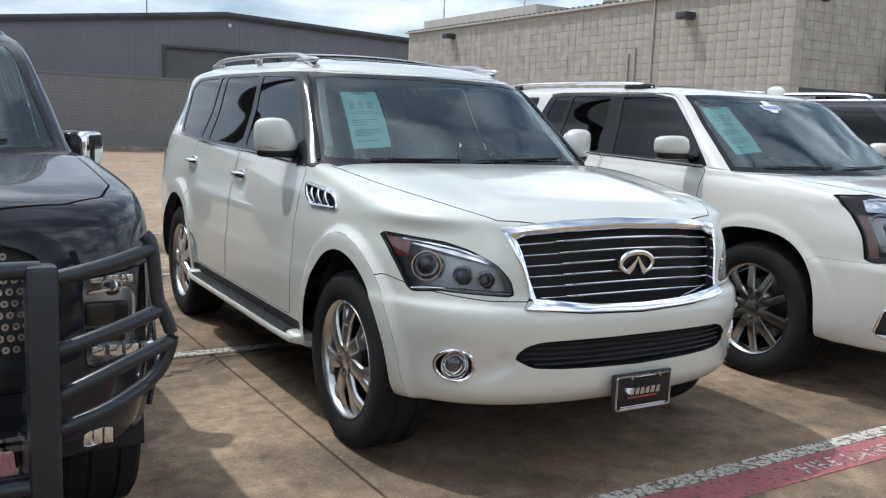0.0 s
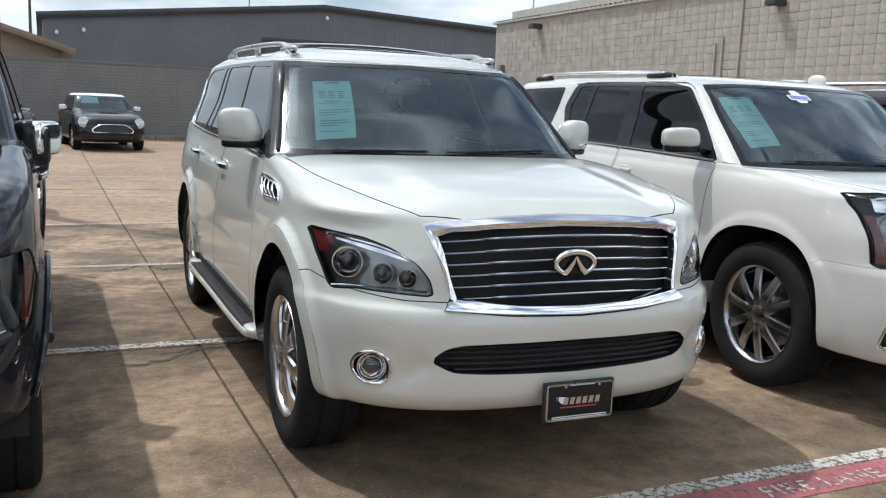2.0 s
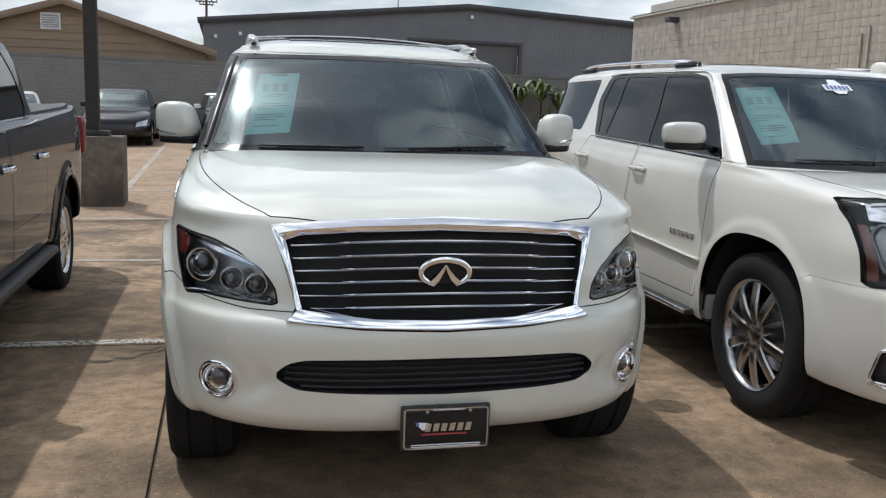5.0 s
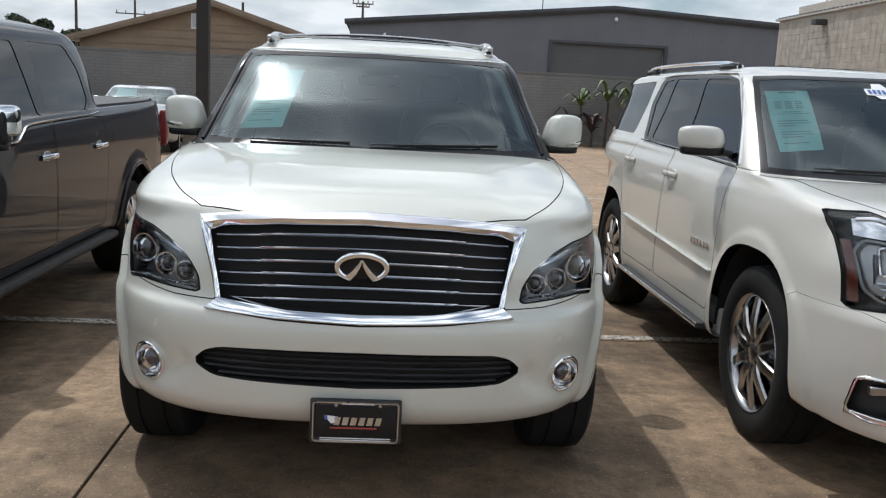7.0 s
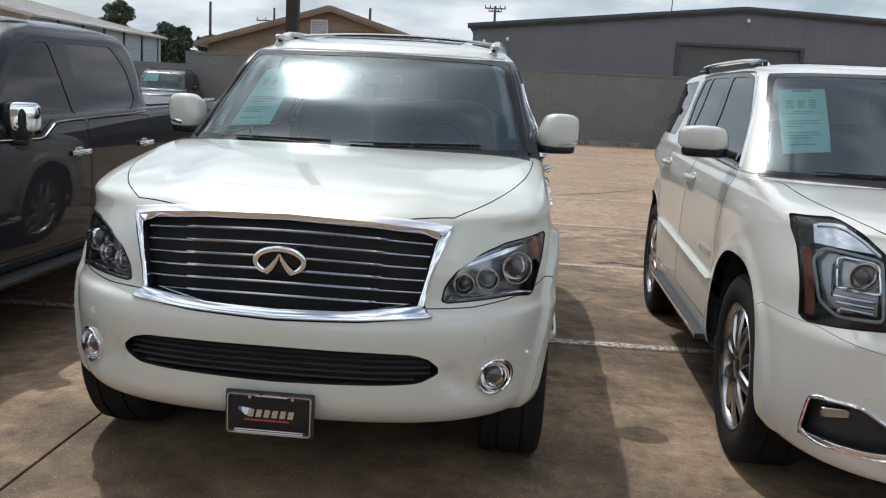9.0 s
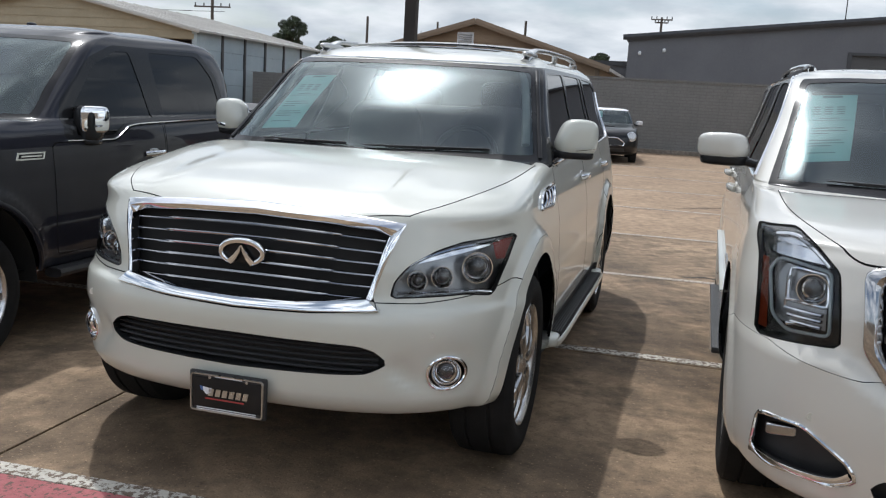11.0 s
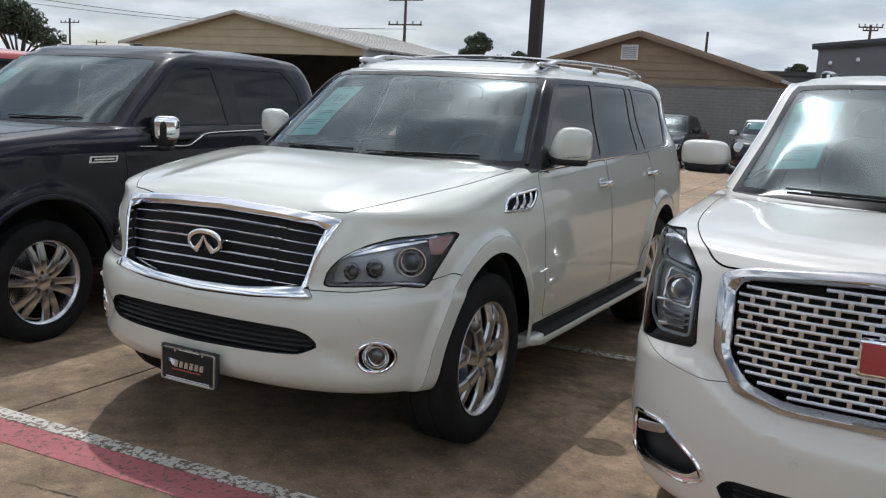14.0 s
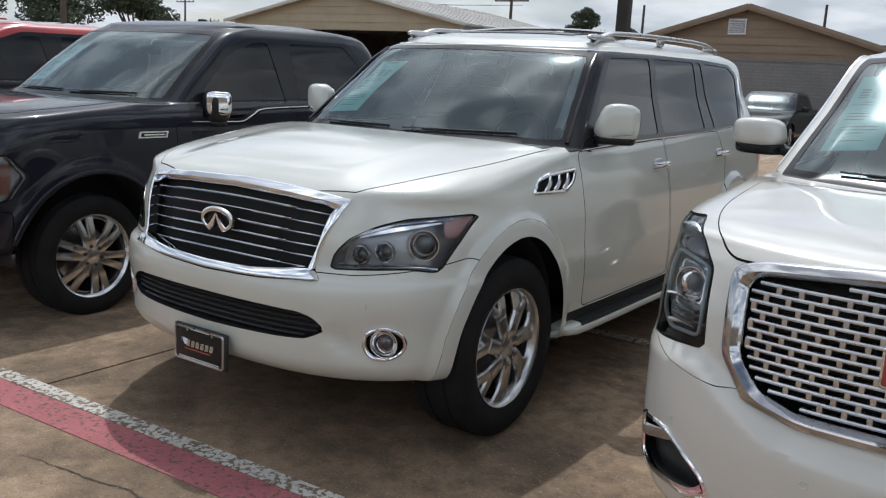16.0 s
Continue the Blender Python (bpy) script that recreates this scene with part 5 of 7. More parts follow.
        for n, (wy, wz) in enumerate(hubs):
            wheel_well(car, s * 1.0, wy, wz, .545)
            add_wheel(car, s * .865, wy, wz, .425, .285, .28, "straight", 10, ALLOY_DARK, turn=12 + 23 * n + 5 * s)
    pair("window_surround", sh.get("pillar"), GLOSS_BLACK, car)
    part("screen_border", both(sh.get("screen_edge")), GLOSS_BLACK, car)
    sh.skin("windscreen", "screen", GLASS, car, -.002)
    part("roof_fin", pillow(.62, 2.46, sh.top(.62, 2.46) + .025, .025, .09, .05, 2.2), PEARL_W, car)
    part("sun_roof", both(([(x, y, sh.top(x, y) + .004) for y in np.linspace(2.6, 3.2, 7) for x in np.linspace(0, .42, 6)], [(j * 6 + i, j * 6 + i + 1, j * 6 + i + 7, j * 6 + i + 6) for j in range(6) for i in range(5)])), GLOSS_BLACK, car)
    underbody(car, sh)
    cabin(car, 1.24, .88, 1.26, 4.6, beige=BEIGE)
    price_sheet(car, sh, [(-.778, 1.377), (-.563, 1.40), (-.508, 1.704), (-.728, 1.690)])
    wipers(car, sh, [((-.66, 1.31), (-.10, 1.315)), ((.0, 1.312), (.64, 1.325))])
    star = part("screen_sticker", decal(sh, [(-.20, 1.695), (-.02, 1.700), (-.02, 1.735), (-.20, 1.730)], .004, 8, 2), WHITE_INK, car, "white and blue dealer sticker on the windscreen")
    part("sticker_top", decal(sh, [(-.155, 1.73), (-.065, 1.733), (-.085, 1.762), (-.14, 1.760)], .004, 4, 2), WHITE_INK, star)
    part("sticker_base", decal(sh, [(-.14, 1.678), (-.08, 1.680), (-.06, 1.697), (-.16, 1.695)], .004, 4, 2), WHITE_INK, star)
    for k in range(6):
        part("sticker_letter", decal(sh, [(-.185 + .026 * k, 1.703), (-.167 + .026 * k, 1.7035), (-.167 + .026 * k, 1.727), (-.185 + .026 * k, 1.7265)], .0065, 1, 1), BLUE_INK, star)
    return car


def build_pickup(at, name, paint, label, guard, low=False):
    car = thing(name, at, label, "truck")
    hubs = [(.925, .372), (4.61, .372)]
    sh = Shell(FT_ROWS, .03 if not low else .09, 76 if not low else 26, 90 if not low else 50, 22, hubs, .53, .014, .06)
    nose = lambda V: V[:, 1] - .8  # noqa: E731
    away = lambda V: .55 - V[:, 0]  # noqa: E731
    outer = rounded([(-.1, 1.185), (.55, 1.175), (.68, 1.12), (.70, .92), (.62, .72), (-.1, .70)], .05, 5)
    inner = rounded([(-.1, 1.135), (.52, 1.125), (.62, 1.08), (.635, .92), (.57, .77), (-.1, .75)], .04, 5)
    lamp = rounded([(.735, .735), (.725, 1.01), (.86, 1.02), (.985, 1.03), (1.005, .90), (.985, .755)], .02, 3)
    sh.carve("body", "arch", lambda V: np.where(V[:, 0] > .5, np.minimum.reduce([np.hypot(V[:, 1] - y, V[:, 2] - z) - .53 for y, z in hubs]), 1.0))
    sh.cut("body", "surround", outer, "front", nose)
    sh.cut("surround", "grille", inner, "front", nose)
    sh.cut("body", "lamp", lamp, "front", nose, seam=.003)
    sh.cut("body", "bumper", [(-.3, .1), (-.3, .695), (.25, .70), (.40, .70), (.40, .1)], "side", seam=.003)
    sh.cut("bumper", "fog", rounded([(.728, .468), (.825, .468), (.825, .530), (.728, .530)], .01, 3), "front", nose)
    sh.cut("bumper", "intake", rounded([(-.1, .455), (.42, .455), (.45, .52), (-.1, .52)], .02, 3), "front", nose)
    ahead = lambda V: np.maximum(V[:, 1] - 2.45, 1.35 - V[:, 1])  # noqa: E731
    sh.cut("body", "screen_edge", [(-.1, 1.29), (.90, 1.31), (.882, 1.37), (.82, 1.60), (.765, 1.79), (.74, 1.82), (.5, 1.828), (-.1, 1.832)], "front", ahead)
    sh.cut("screen_edge", "screen", [(-.1, 1.33), (.85, 1.345), (.785, 1.60), (.735, 1.77), (.71, 1.795), (.5, 1.803), (-.1, 1.808)], "front", ahead)
    band = rounded([(1.66, 1.205), (2.17, 1.20), (2.36, 1.29), (2.7, 1.305), (3.55, 1.325), (3.74, 1.40), (3.70, 1.64), (3.52, 1.815), (2.4, 1.80), (2.10, 1.70), (1.74, 1.42)], .05, 5)
    sh.cut("body", "pillar", band, "side", away)
    sh.cut("pillar", "glass_f", rounded([(1.78, 1.225), (2.15, 1.222), (2.33, 1.31), (2.67, 1.328), (2.57, 1.765), (2.42, 1.76), (2.15, 1.66), (1.86, 1.40)], .03, 4), "side", away)
    sh.cut("pillar", "glass_r", rounded([(2.83, 1.335), (2.80, 1.775), (3.46, 1.785), (3.63, 1.63), (3.66, 1.42), (3.54, 1.35)], .04, 4), "side", away)
    bonnet = [(-.2, .10), (0, .10), (.4, .12), (.70, .20), (.82, .30), (.88, .5), (.885, 1.0), (.87, 1.36), (.3, 1.33), (-.2, 1.32)]
    sh.cut("body", "bonnet", bonnet, "top", lambda V: 1.16 - V[:, 2], seam=.004)
    sh.cut("body", "door_f", rounded([(1.60, .52), (1.55, 1.19), (2.17, 1.185), (2.36, 1.275), (2.73, 1.29), (2.75, .52)], .03, 3), "side", away, seam=.003)
    sh.cut("body", "door_r", rounded([(2.77, .52), (2.75, 1.29), (3.56, 1.31), (3.76, 1.30), (3.82, 1.0), (3.78, .52)], .03, 3), "side", away, seam=.003)
    sh.cut("body", "bed_gap", [(3.96, .45), (3.955, 1.5), (3.968, 1.5), (3.972, .45)], "side", away)
    sh.groups.setdefault("seam", []).extend(sh.groups.pop("bed_gap"))
    sh.cut("body", "bed_cover", [(-.2, 4.03), (.86, 4.03), (.86, 5.72), (-.2, 5.72)], "top", lambda V: 1.32 - V[:, 2])
    part("body", both(sh.get("body")), paint, car)
    part("front_bumper", both(sh.get("bumper")), paint, car)
    sh.skin("bonnet", "bonnet", paint, car, .001)
    for d in ("door_f", "door_r"):
        pair("door", sh.get(d), paint, car)
    pair("panel_gap", sh.pit("seam", back=.015), UNDER, car)
    part("bed_cover", both(sh.solid("bed_cover", push=.012, back=.02)), PLASTIC, car, "black ribbed cover over the load bed")
    part("grille_surround", both(sh.solid("surround", push=.012, back=.04)), GLOSS_BLACK if not low else CHROME, car)
    gr = part("grille", both(sh.pit("grille", back=.05, way=(0, -1, 0))), PLASTIC, car, "black mesh grille")
    studs = []
    for i in range(-20, 21):
        for j in range(10):
            x, z = (i + .5 * (j % 2)) * .028, .785 + .0335 * j
            if not low and sd_poly(np.array([[abs(x), z]]), inner)[0] < -.03 and abs(x) > .30:
                studs.append(moved(lathe([(.0, .011), (-.004, .011), (-.004, .004), (.0, .004)], 8, "y"), Matrix.Translation((x, sh.front(x, z) + .035, z))))
    if studs:
        tagged(part("grille_mesh", join(*studs), SATIN, gr), kind="stuff")
    it = part("intake", both(sh.pit("intake", back=.06, way=(0, -1, 0))), UNDER, car)
    part("bumper_bar", sweep([(x, sh.front(x, .55) - .006, .548) for x in np.linspace(-.60, .60, 25)], .02, .028, 8, power=3), CHROME, car, "chrome bumper strip")
    for s in (1, -1):
        fl = (lambda q: q) if s > 0 else flipped
        part("bumper_bar", fl(sweep([(.50, sh.front(.50, .54) - .006, .545), (.515, sh.front(.52, .46) - .006, .43)], .03, .012, 8, up=(0, 1, 0), power=3)), CHROME, car)
        unit = part("head_lamp", fl(sh.pit("lamp", back=.07, way=(.4, -.9, 0))), HOUSING, car, "clear stacked headlamp with a dark C-shaped divider")
        part("lens", fl(sh.get("lamp")), LENS, unit)
        yl = sh.front(.80, .9)
        lamp_unit(unit, s * .82, yl + .035, .975, .03, .04, (s * .2, -.97, 0))
        part("lamp_divider", fl(join(box(.735, .87, yl + .012, yl + .05, .855, .93, .015), box(.735, .86, yl + .02, yl + .05, .80, .845, .012))), GLOSS_BLACK, unit)
        cee = [(x, sh.front(x, z) + .016, z) for x, z in [(.745, .965), (.86, .965), (.893, .94), (.893, .86), (.86, .838), (.745, .832)]]
        part("lamp_trim", fl(sweep(smooth_line(cee, 4), .008, .008, 6, up=(0, 1, 0))), REFLECTOR, unit)
        for k in range(7):
            bar = box(.76 + .045 * k, .795 + .045 * k, yl + .03, yl + .06, .985, 1.01, .004) if k < 3 else box(.61 + .05 * k, .65 + .05 * k, yl + .03, yl + .06, .752, .788, .004)
            part("lamp_bar", fl(bar), REFLECTOR, unit)
        part("side_marker", fl(decal(sh, [(.955, .80), (.985, .80), (.99, .97), (.965, .97)], -.004, 2, 5)), AMBER, unit)
        fog = part("fog_lamp", fl(sh.pit("fog", back=.03, way=(0, -1, 0))), REFLECTOR, car)
        yfg = sh.front(.765, .50)
        part("fog_lens", fl(join(*[box(.732 + .031 * k, .759 + .031 * k, yfg + .008 + .004 * (k % 2), yfg + .022, .473, .525, .004) for k in range(3)])), REFLECTOR, fog)
        mx = mirror_arm(car, s, (.985, 1.90, 1.295), (.092, .082, .114), GLOSS_BLACK, .90, 1.20, .20, 14, .10)
        cap = Matrix.Translation((1.042, 1.890, 1.325)) @ Matrix.Rotation(radians(50), 4, "Z")
        part("mirror_cap", fl(moved(pillow(0, 0, 0, .088, .036, .082, 4.6), cap)), CHROME, mx, "chrome mirror cap")
        for yh, zh in ((2.60, 1.085), (3.62, 1.10)):
            door_handle(car, sh, yh, zh, CHROME, s, .23)
        line = [(sh.side(y, z) + .004, y, z) for y, z in [(1.68, 1.200), (2.0, 1.198), (2.15, 1.202), (2.26, 1.248), (2.38, 1.286), (2.8, 1.303), (3.4, 1.318), (3.70, 1.335)]]
        part("belt_trim", fl(sweep(smooth_line(line, 6), .006, .011, 6, up=(1, 0, 0))), CHROME, car)
        if not low:
            # model mark on the wing: a plain slanted chrome bar with a dark face
            x = sh.side(1.36, 1.12)
            mark = part("badge_bar", fl(prism([(1.24, 1.10), (1.47, 1.10), (1.482, 1.143), (1.252, 1.143)], x - .012, x + .006, "x")), CHROME, car, smooth=False)
            part("badge_face", fl(prism([(1.262, 1.109), (1.456, 1.109), (1.462, 1.134), (1.268, 1.134)], x + .004, x + .008, "x")), GLOSS_BLACK, mark, smooth=False)
            part("badge_stripe", fl(prism([(1.28, 1.117), (1.446, 1.117), (1.449, 1.126), (1.283, 1.126)], x + .006, x + .010, "x")), CHROME, mark, smooth=False)
        for g in ("glass_f", "glass_r"):
            sh.pane(g, TINT, car, s)
        part("running_board", fl(sweep([(1.0, 1.55, .42), (1.0, 3.9, .42)], .06, .03, 10, power=3)), PLASTIC, car)
        lip = [(sh.side(wy + .535 * math.cos(t), wz + .535 * math.sin(t)) + .008, wy + .535 * math.cos(t), wz + .535 * math.sin(t)) for wy, wz in hubs[:1] for t in np.linspace(.15, math.pi - .25, 24)]
        part("arch_lip", fl(sweep(lip, .018, .014, 8, up=(1, 0, 0))), paint, car)
        lip = [(sh.side(wy + .535 * math.cos(t), wz + .535 * math.sin(t)) + .008, wy + .535 * math.cos(t), wz + .535 * math.sin(t)) for wy, wz in hubs[1:] for t in np.linspace(.15, math.pi - .15, 24)]
        part("arch_lip", fl(sweep(lip, .018, .014, 8, up=(1, 0, 0))), paint, car)
        part("tail_lamp", fl(pillow(.955, 5.79, 1.15, .045, .03, .17, 4)), RED_LENS, car)
        for n, (wy, wz) in enumerate(hubs):
            wheel_well(car, s * .985, wy, wz, .53)
            add_wheel(car, s * .86, wy, wz, .385, .262, .275, "vee", 6, WHEEL_CHROME, turn=14 + 20 * n, low=low)
    pair("window_surround", sh.get("pillar"), GLOSS_BLACK, car)
    part("screen_border", both(sh.get("screen_edge")), GLOSS_BLACK, car)
    sh.skin("windscreen", "screen", GLASS, car, -.002)
    underbody(car, sh)
    cabin(car, 1.34, .88, 1.30, 3.8)
    price_sheet(car, sh, [(-.68, 1.40), (-.47, 1.415), (-.42, 1.70), (-.62, 1.69)])
    wipers(car, sh, [((-.64, 1.36), (-.08, 1.365)), ((.02, 1.36), (.66, 1.375))])
    part("roof_antenna", pillow(-.1, 2.75, sh.top(.1, 2.75) + .010, .016, .05, .018, 2.4), paint, car)
    if guard:
        gd = part("grille_guard", box(-.60, .60, -.145, -.125, .47, .53, .008), GUARD, car, "black tubular steel grille guard")
        for s in (-1, 1):
            part("upright", box(s * .585 - .04, s * .585 + .04, -.20, -.12, .40, 1.105, .018), GUARD, gd)
        for z in (1.09, .50):
            part("guard_tube", sweep([(-.585, -.16, z), (.585, -.16, z)], .024, n=12), GUARD, gd)
        for s in (1, -1):
            fl = (lambda q: q) if s > 0 else flipped
            for z, out, z2 in ((1.062, .885, 1.125), (.865, .905, .945), (.735, .935, .85), (.645, .875, .735)):
                part("guard_tube", fl(sweep(smooth_line([(.60, -.165, z), (.75, -.155, (z + z2) / 2), (out, -.09, z2)], 5), .021, n=12)), GUARD, gd)
            part("guard_tube", fl(sweep(smooth_line([(.865, -.085, 1.165), (.885, -.09, 1.13), (.90, -.09, .985), (.915, -.09, .945), (.94, -.088, .86), (.91, -.09, .775), (.855, -.1, .725)], 5), .020, n=12)), GUARD, gd)
            part("guard_bracket", fl(box(.55, .59, -.13, .25, .45, .60, .01)), GUARD, gd)
    return car


pearl_suv = build_grille_suv()
black_pickup = build_pickup(pose(-2.98, .0, 0), "black_pickup", BLACK_PAINT, "black crew-cab pickup truck with chrome mirrors and a tubular grille guard", True)


# ---- the setting ----
def concrete(name, dark, mid, light, piece=0.05, stain=1.0):
    """Weathered concrete: broad stains, blotches, speckle and fine relief."""
    m = surface(name, mid, light, 0.55, 0.86, bump=0.4, bump_scale=70, fine=0.75, piece=piece)
    n, l = m.node_tree.nodes, m.node_tree.links
    b = n["Principled BSDF"]
    src = b.inputs["Base Color"].links[0].from_socket
    tc = n.new("ShaderNodeTexCoord")
    for scale, lo, hi, amount, detail in ((0.9, .46, .58, .60, 9.0), (2.3, .50, .62, .62, 9.0), (6.5, .50, .66, .36, 10.0), (15.0, .56, .68, .30, 6.0), (52.0, .58, .66, .50, 5.0), (130.0, .52, .68, .42, 3.0)):
        t = n.new("ShaderNodeTexNoise")
        t.inputs["Scale"].default_value, t.inputs["Detail"].default_value, t.inputs["Roughness"].default_value = scale, detail, .62
        l.new(tc.outputs["Object"], t.inputs["Vector"])
        r = n.new("ShaderNodeMapRange")
        r.inputs["From Min"].default_value, r.inputs["From Max"].default_value, r.inputs["To Max"].default_value = lo, hi, amount * stain
        l.new(t.outputs["Fac"], r.inputs["Value"])
        mix = n.new("ShaderNodeMix")
        mix.data_type = "RGBA"
        l.new(r.outputs[0], mix.inputs[0])
        l.new(src, mix.inputs[6])
        mix.inputs[7].default_value = (*dark, 1)
        src = mix.outputs[2]
    # pale flecks
    t = n.new("ShaderNodeTexNoise")
    t.inputs["Scale"].default_value, t.inputs["Detail"].default_value = 64.0, 5.0
    l.new(tc.outputs["Object"], t.inputs["Vector"])
    r = n.new("ShaderNodeMapRange")
    r.inputs["From Min"].default_value, r.inputs["From Max"].default_value, r.inputs["To Max"].default_value = .62, .69, .6
    l.new(t.outputs["Fac"], r.inputs["Value"])
    mix = n.new("ShaderNodeMix")
    mix.data_type = "RGBA"
    l.new(r.outputs[0], mix.inputs[0])
    l.new(src, mix.inputs[6])
    mix.inputs[7].default_value = (*(c * 1.15 for c in light), 1)
    l.new(mix.outputs[2], b.inputs["Base Color"])
    return m


def worn_paint(name, paint, under, lo, hi):
    """Road paint that has flaked off in patches."""
    m = surface(name, paint, tuple(c * .8 for c in paint), 3, 0.8, bump=.2, bump_scale=120, fine=.25)
    n, l = m.node_tree.nodes, m.node_tree.links
    b = n["Principled BSDF"]
    src = b.inputs["Base Color"].links[0].from_socket
    tc = n.new("ShaderNodeTexCoord")
    t = n.new("ShaderNodeTexNoise")
    t.inputs["Scale"].default_value, t.inputs["Detail"].default_value, t.inputs["Roughness"].default_value = 32.0, 9.0, .70
    l.new(tc.outputs["Object"], t.inputs["Vector"])
    r = n.new("ShaderNodeMapRange")
    r.inputs["From Min"].default_value, r.inputs["From Max"].default_value = lo, hi
    l.new(t.outputs["Fac"], r.inputs["Value"])
    mix = n.new("ShaderNodeMix")
    mix.data_type = "RGBA"
    l.new(r.outputs[0], mix.inputs[0])
    l.new(src, mix.inputs[6])
    mix.inputs[7].default_value = (*under, 1)
    l.new(mix.outputs[2], b.inputs["Base Color"])
    return m


CONCRETE = concrete("stained_concrete", (0.064, 0.044, 0.026), (0.20, 0.136, 0.082), (0.42, 0.296, 0.188))
CLEAN_CONCRETE = concrete("tan_concrete", (0.19, 0.128, 0.080), (0.275, 0.188, 0.118), (0.37, 0.262, 0.170), stain=.5)
BASE_CONCRETE = concrete("old_concrete", (0.12, 0.10, 0.08), (0.24, 0.20, 0.16), (0.34, 0.29, 0.24))
JOINT = surface("joint_dirt", (0.05, 0.04, 0.03), (0.09, 0.075, 0.055), 4, 0.95)
EARTH = surface("far_ground", (0.22, 0.17, 0.12), (0.3, 0.24, 0.17), 0.4, 0.95)
WHITE_LINE = worn_paint("worn_white_paint", (0.60, 0.57, 0.50), (0.15, 0.11, 0.08), .49, .54)
FAINT_LINE = worn_paint("faint_white_paint", (0.46, 0.41, 0.35), (0.21, 0.155, 0.11), .46, .60)
RED_LINE = worn_paint("worn_red_paint", (0.40, 0.125, 0.13), (0.12, 0.078, 0.06), .54, .59)
FENCE_PAINT = surface("grey_painted_brick", (0.185, 0.180, 0.171), (0.215, 0.209, 0.199), 1.2, 0.85, fine=.2)
SHEET_DARK = surface("dark_grey_cladding", (0.120, 0.121, 0.134), (0.142, 0.143, 0.156), .5, 0.6, fine=.1)
SHEET_DOOR = surface("roller_door_grey", (0.082, 0.08, 0.082), (0.097, 0.095, 0.096), .5, 0.6)
TRIM_DARK = surface("dark_roof_trim", (0.035, 0.036, 0.04), (0.05, 0.05, 0.055), 2, 0.5)
TAN_BOARD = surface("tan_lap_board", (0.25, 0.178, 0.118), (0.29, 0.208, 0.14), 1.5, 0.8, fine=.2, piece=.06)
TAN_PALE = surface("pale_tan_board", (0.34, 0.29, 0.20), (0.38, 0.325, 0.23), 1.5, 0.8, fine=.15, piece=.05)
TAN_TRIM = surface("brown_trim", (0.20, 0.145, 0.10), (0.24, 0.175, 0.12), 2, 0.7)
ROOF_METAL = surface("pale_roof_sheet", (0.42, 0.40, 0.37), (0.5, 0.48, 0.44), .8, 0.5, fine=.15)
BLUE_SHEET = surface("pale_blue_cladding", (0.34, 0.41, 0.45), (0.40, 0.47, 0.50), .8, 0.6, fine=.1, piece=.04)
BLOCK = surface("split_face_block", (0.31, 0.28, 0.24), (0.42, 0.38, 0.33), 3.0, 0.95, bump=1.0, bump_scale=16, fine=.6, piece=.035)
MORTAR = surface("block_mortar", (0.40, 0.365, 0.32), (0.46, 0.42, 0.37), 5, 0.95)
FOOTING = concrete("footing_concrete", (0.055, 0.045, 0.036), (0.12, 0.098, 0.078), (0.19, 0.155, 0.125))
RUST = surface("brown_steel", (0.022, 0.019, 0.017), (0.034, 0.028, 0.024), 5, 0.7, bump=.2)
WOOD = surface("weathered_pole", (0.07, 0.055, 0.045), (0.10, 0.08, 0.065), 3, 0.9)
WIRE = surface("wire", (0.05, 0.05, 0.05), (0.07, 0.07, 0.07), 3, 0.8)
LEAF = surface("tree_leaf", (0.032, 0.045, 0.024), (0.065, 0.085, 0.042), .9, 0.7)
BARK = surface("tree_bark", (0.05, 0.04, 0.03), (0.09, 0.07, 0.05), 5, 0.9, bump=.5)
FROND = surface("plant_leaf", (0.04, 0.07, 0.018), (0.10, 0.14, 0.03), 2.5, 0.55)
FROND_DARK = surface("dark_plant_leaf", (0.03, 0.022, 0.022), (0.06, 0.035, 0.03), 2.5, 0.55)
DARK_VOID = surface("shed_inside", (0.12, 0.11, 0.098), (0.16, 0.147, 0.13), 2, 0.9)

def rise(y):
    """The car park climbs gently towards the back wall."""
    return max(0.0, (y - 8.62) * .0165)


def laid(shape):
    return [(x, y, z + rise(y)) for x, y, z in shape[0]], shape[1]


ground = tagged(part("ground", ([(-900, -900, -.05), (900, -900, -.05), (900, 900, -.05), (-900, 900, -.05)], [(0, 1, 2, 3)]), EARTH, smooth=False), "bare ground running out to the horizon", "ground", kind="structure")
pavement = tagged(part("pavement", laid(join(box(-30, 13.2, -14, 8.62, -.06, -.018), box(-30, 13.2, 8.62, 26.5, -.06, -.018))), JOINT, smooth=False), "brown-stained concrete car park laid in slabs", "pavement", kind="structure")
xs, ys = [-30, -25.0, -19.0, -13.06, -7.06, -1.07, 4.93, 10.93, 13.2], [-14, -8.9, -3.0, 2.78, 8.62, 14.5, 20.3, 26.5]
for i in range(len(xs) - 1):
    for j in range(len(ys) - 1):
        part("slab", laid(box(xs[i] + .007, xs[i + 1] - .007, ys[j] + .007, ys[j + 1] - .007, -.03, 0, .005)), CONCRETE if ys[j] < 8 else CLEAN_CONCRETE, pavement, smooth=False)


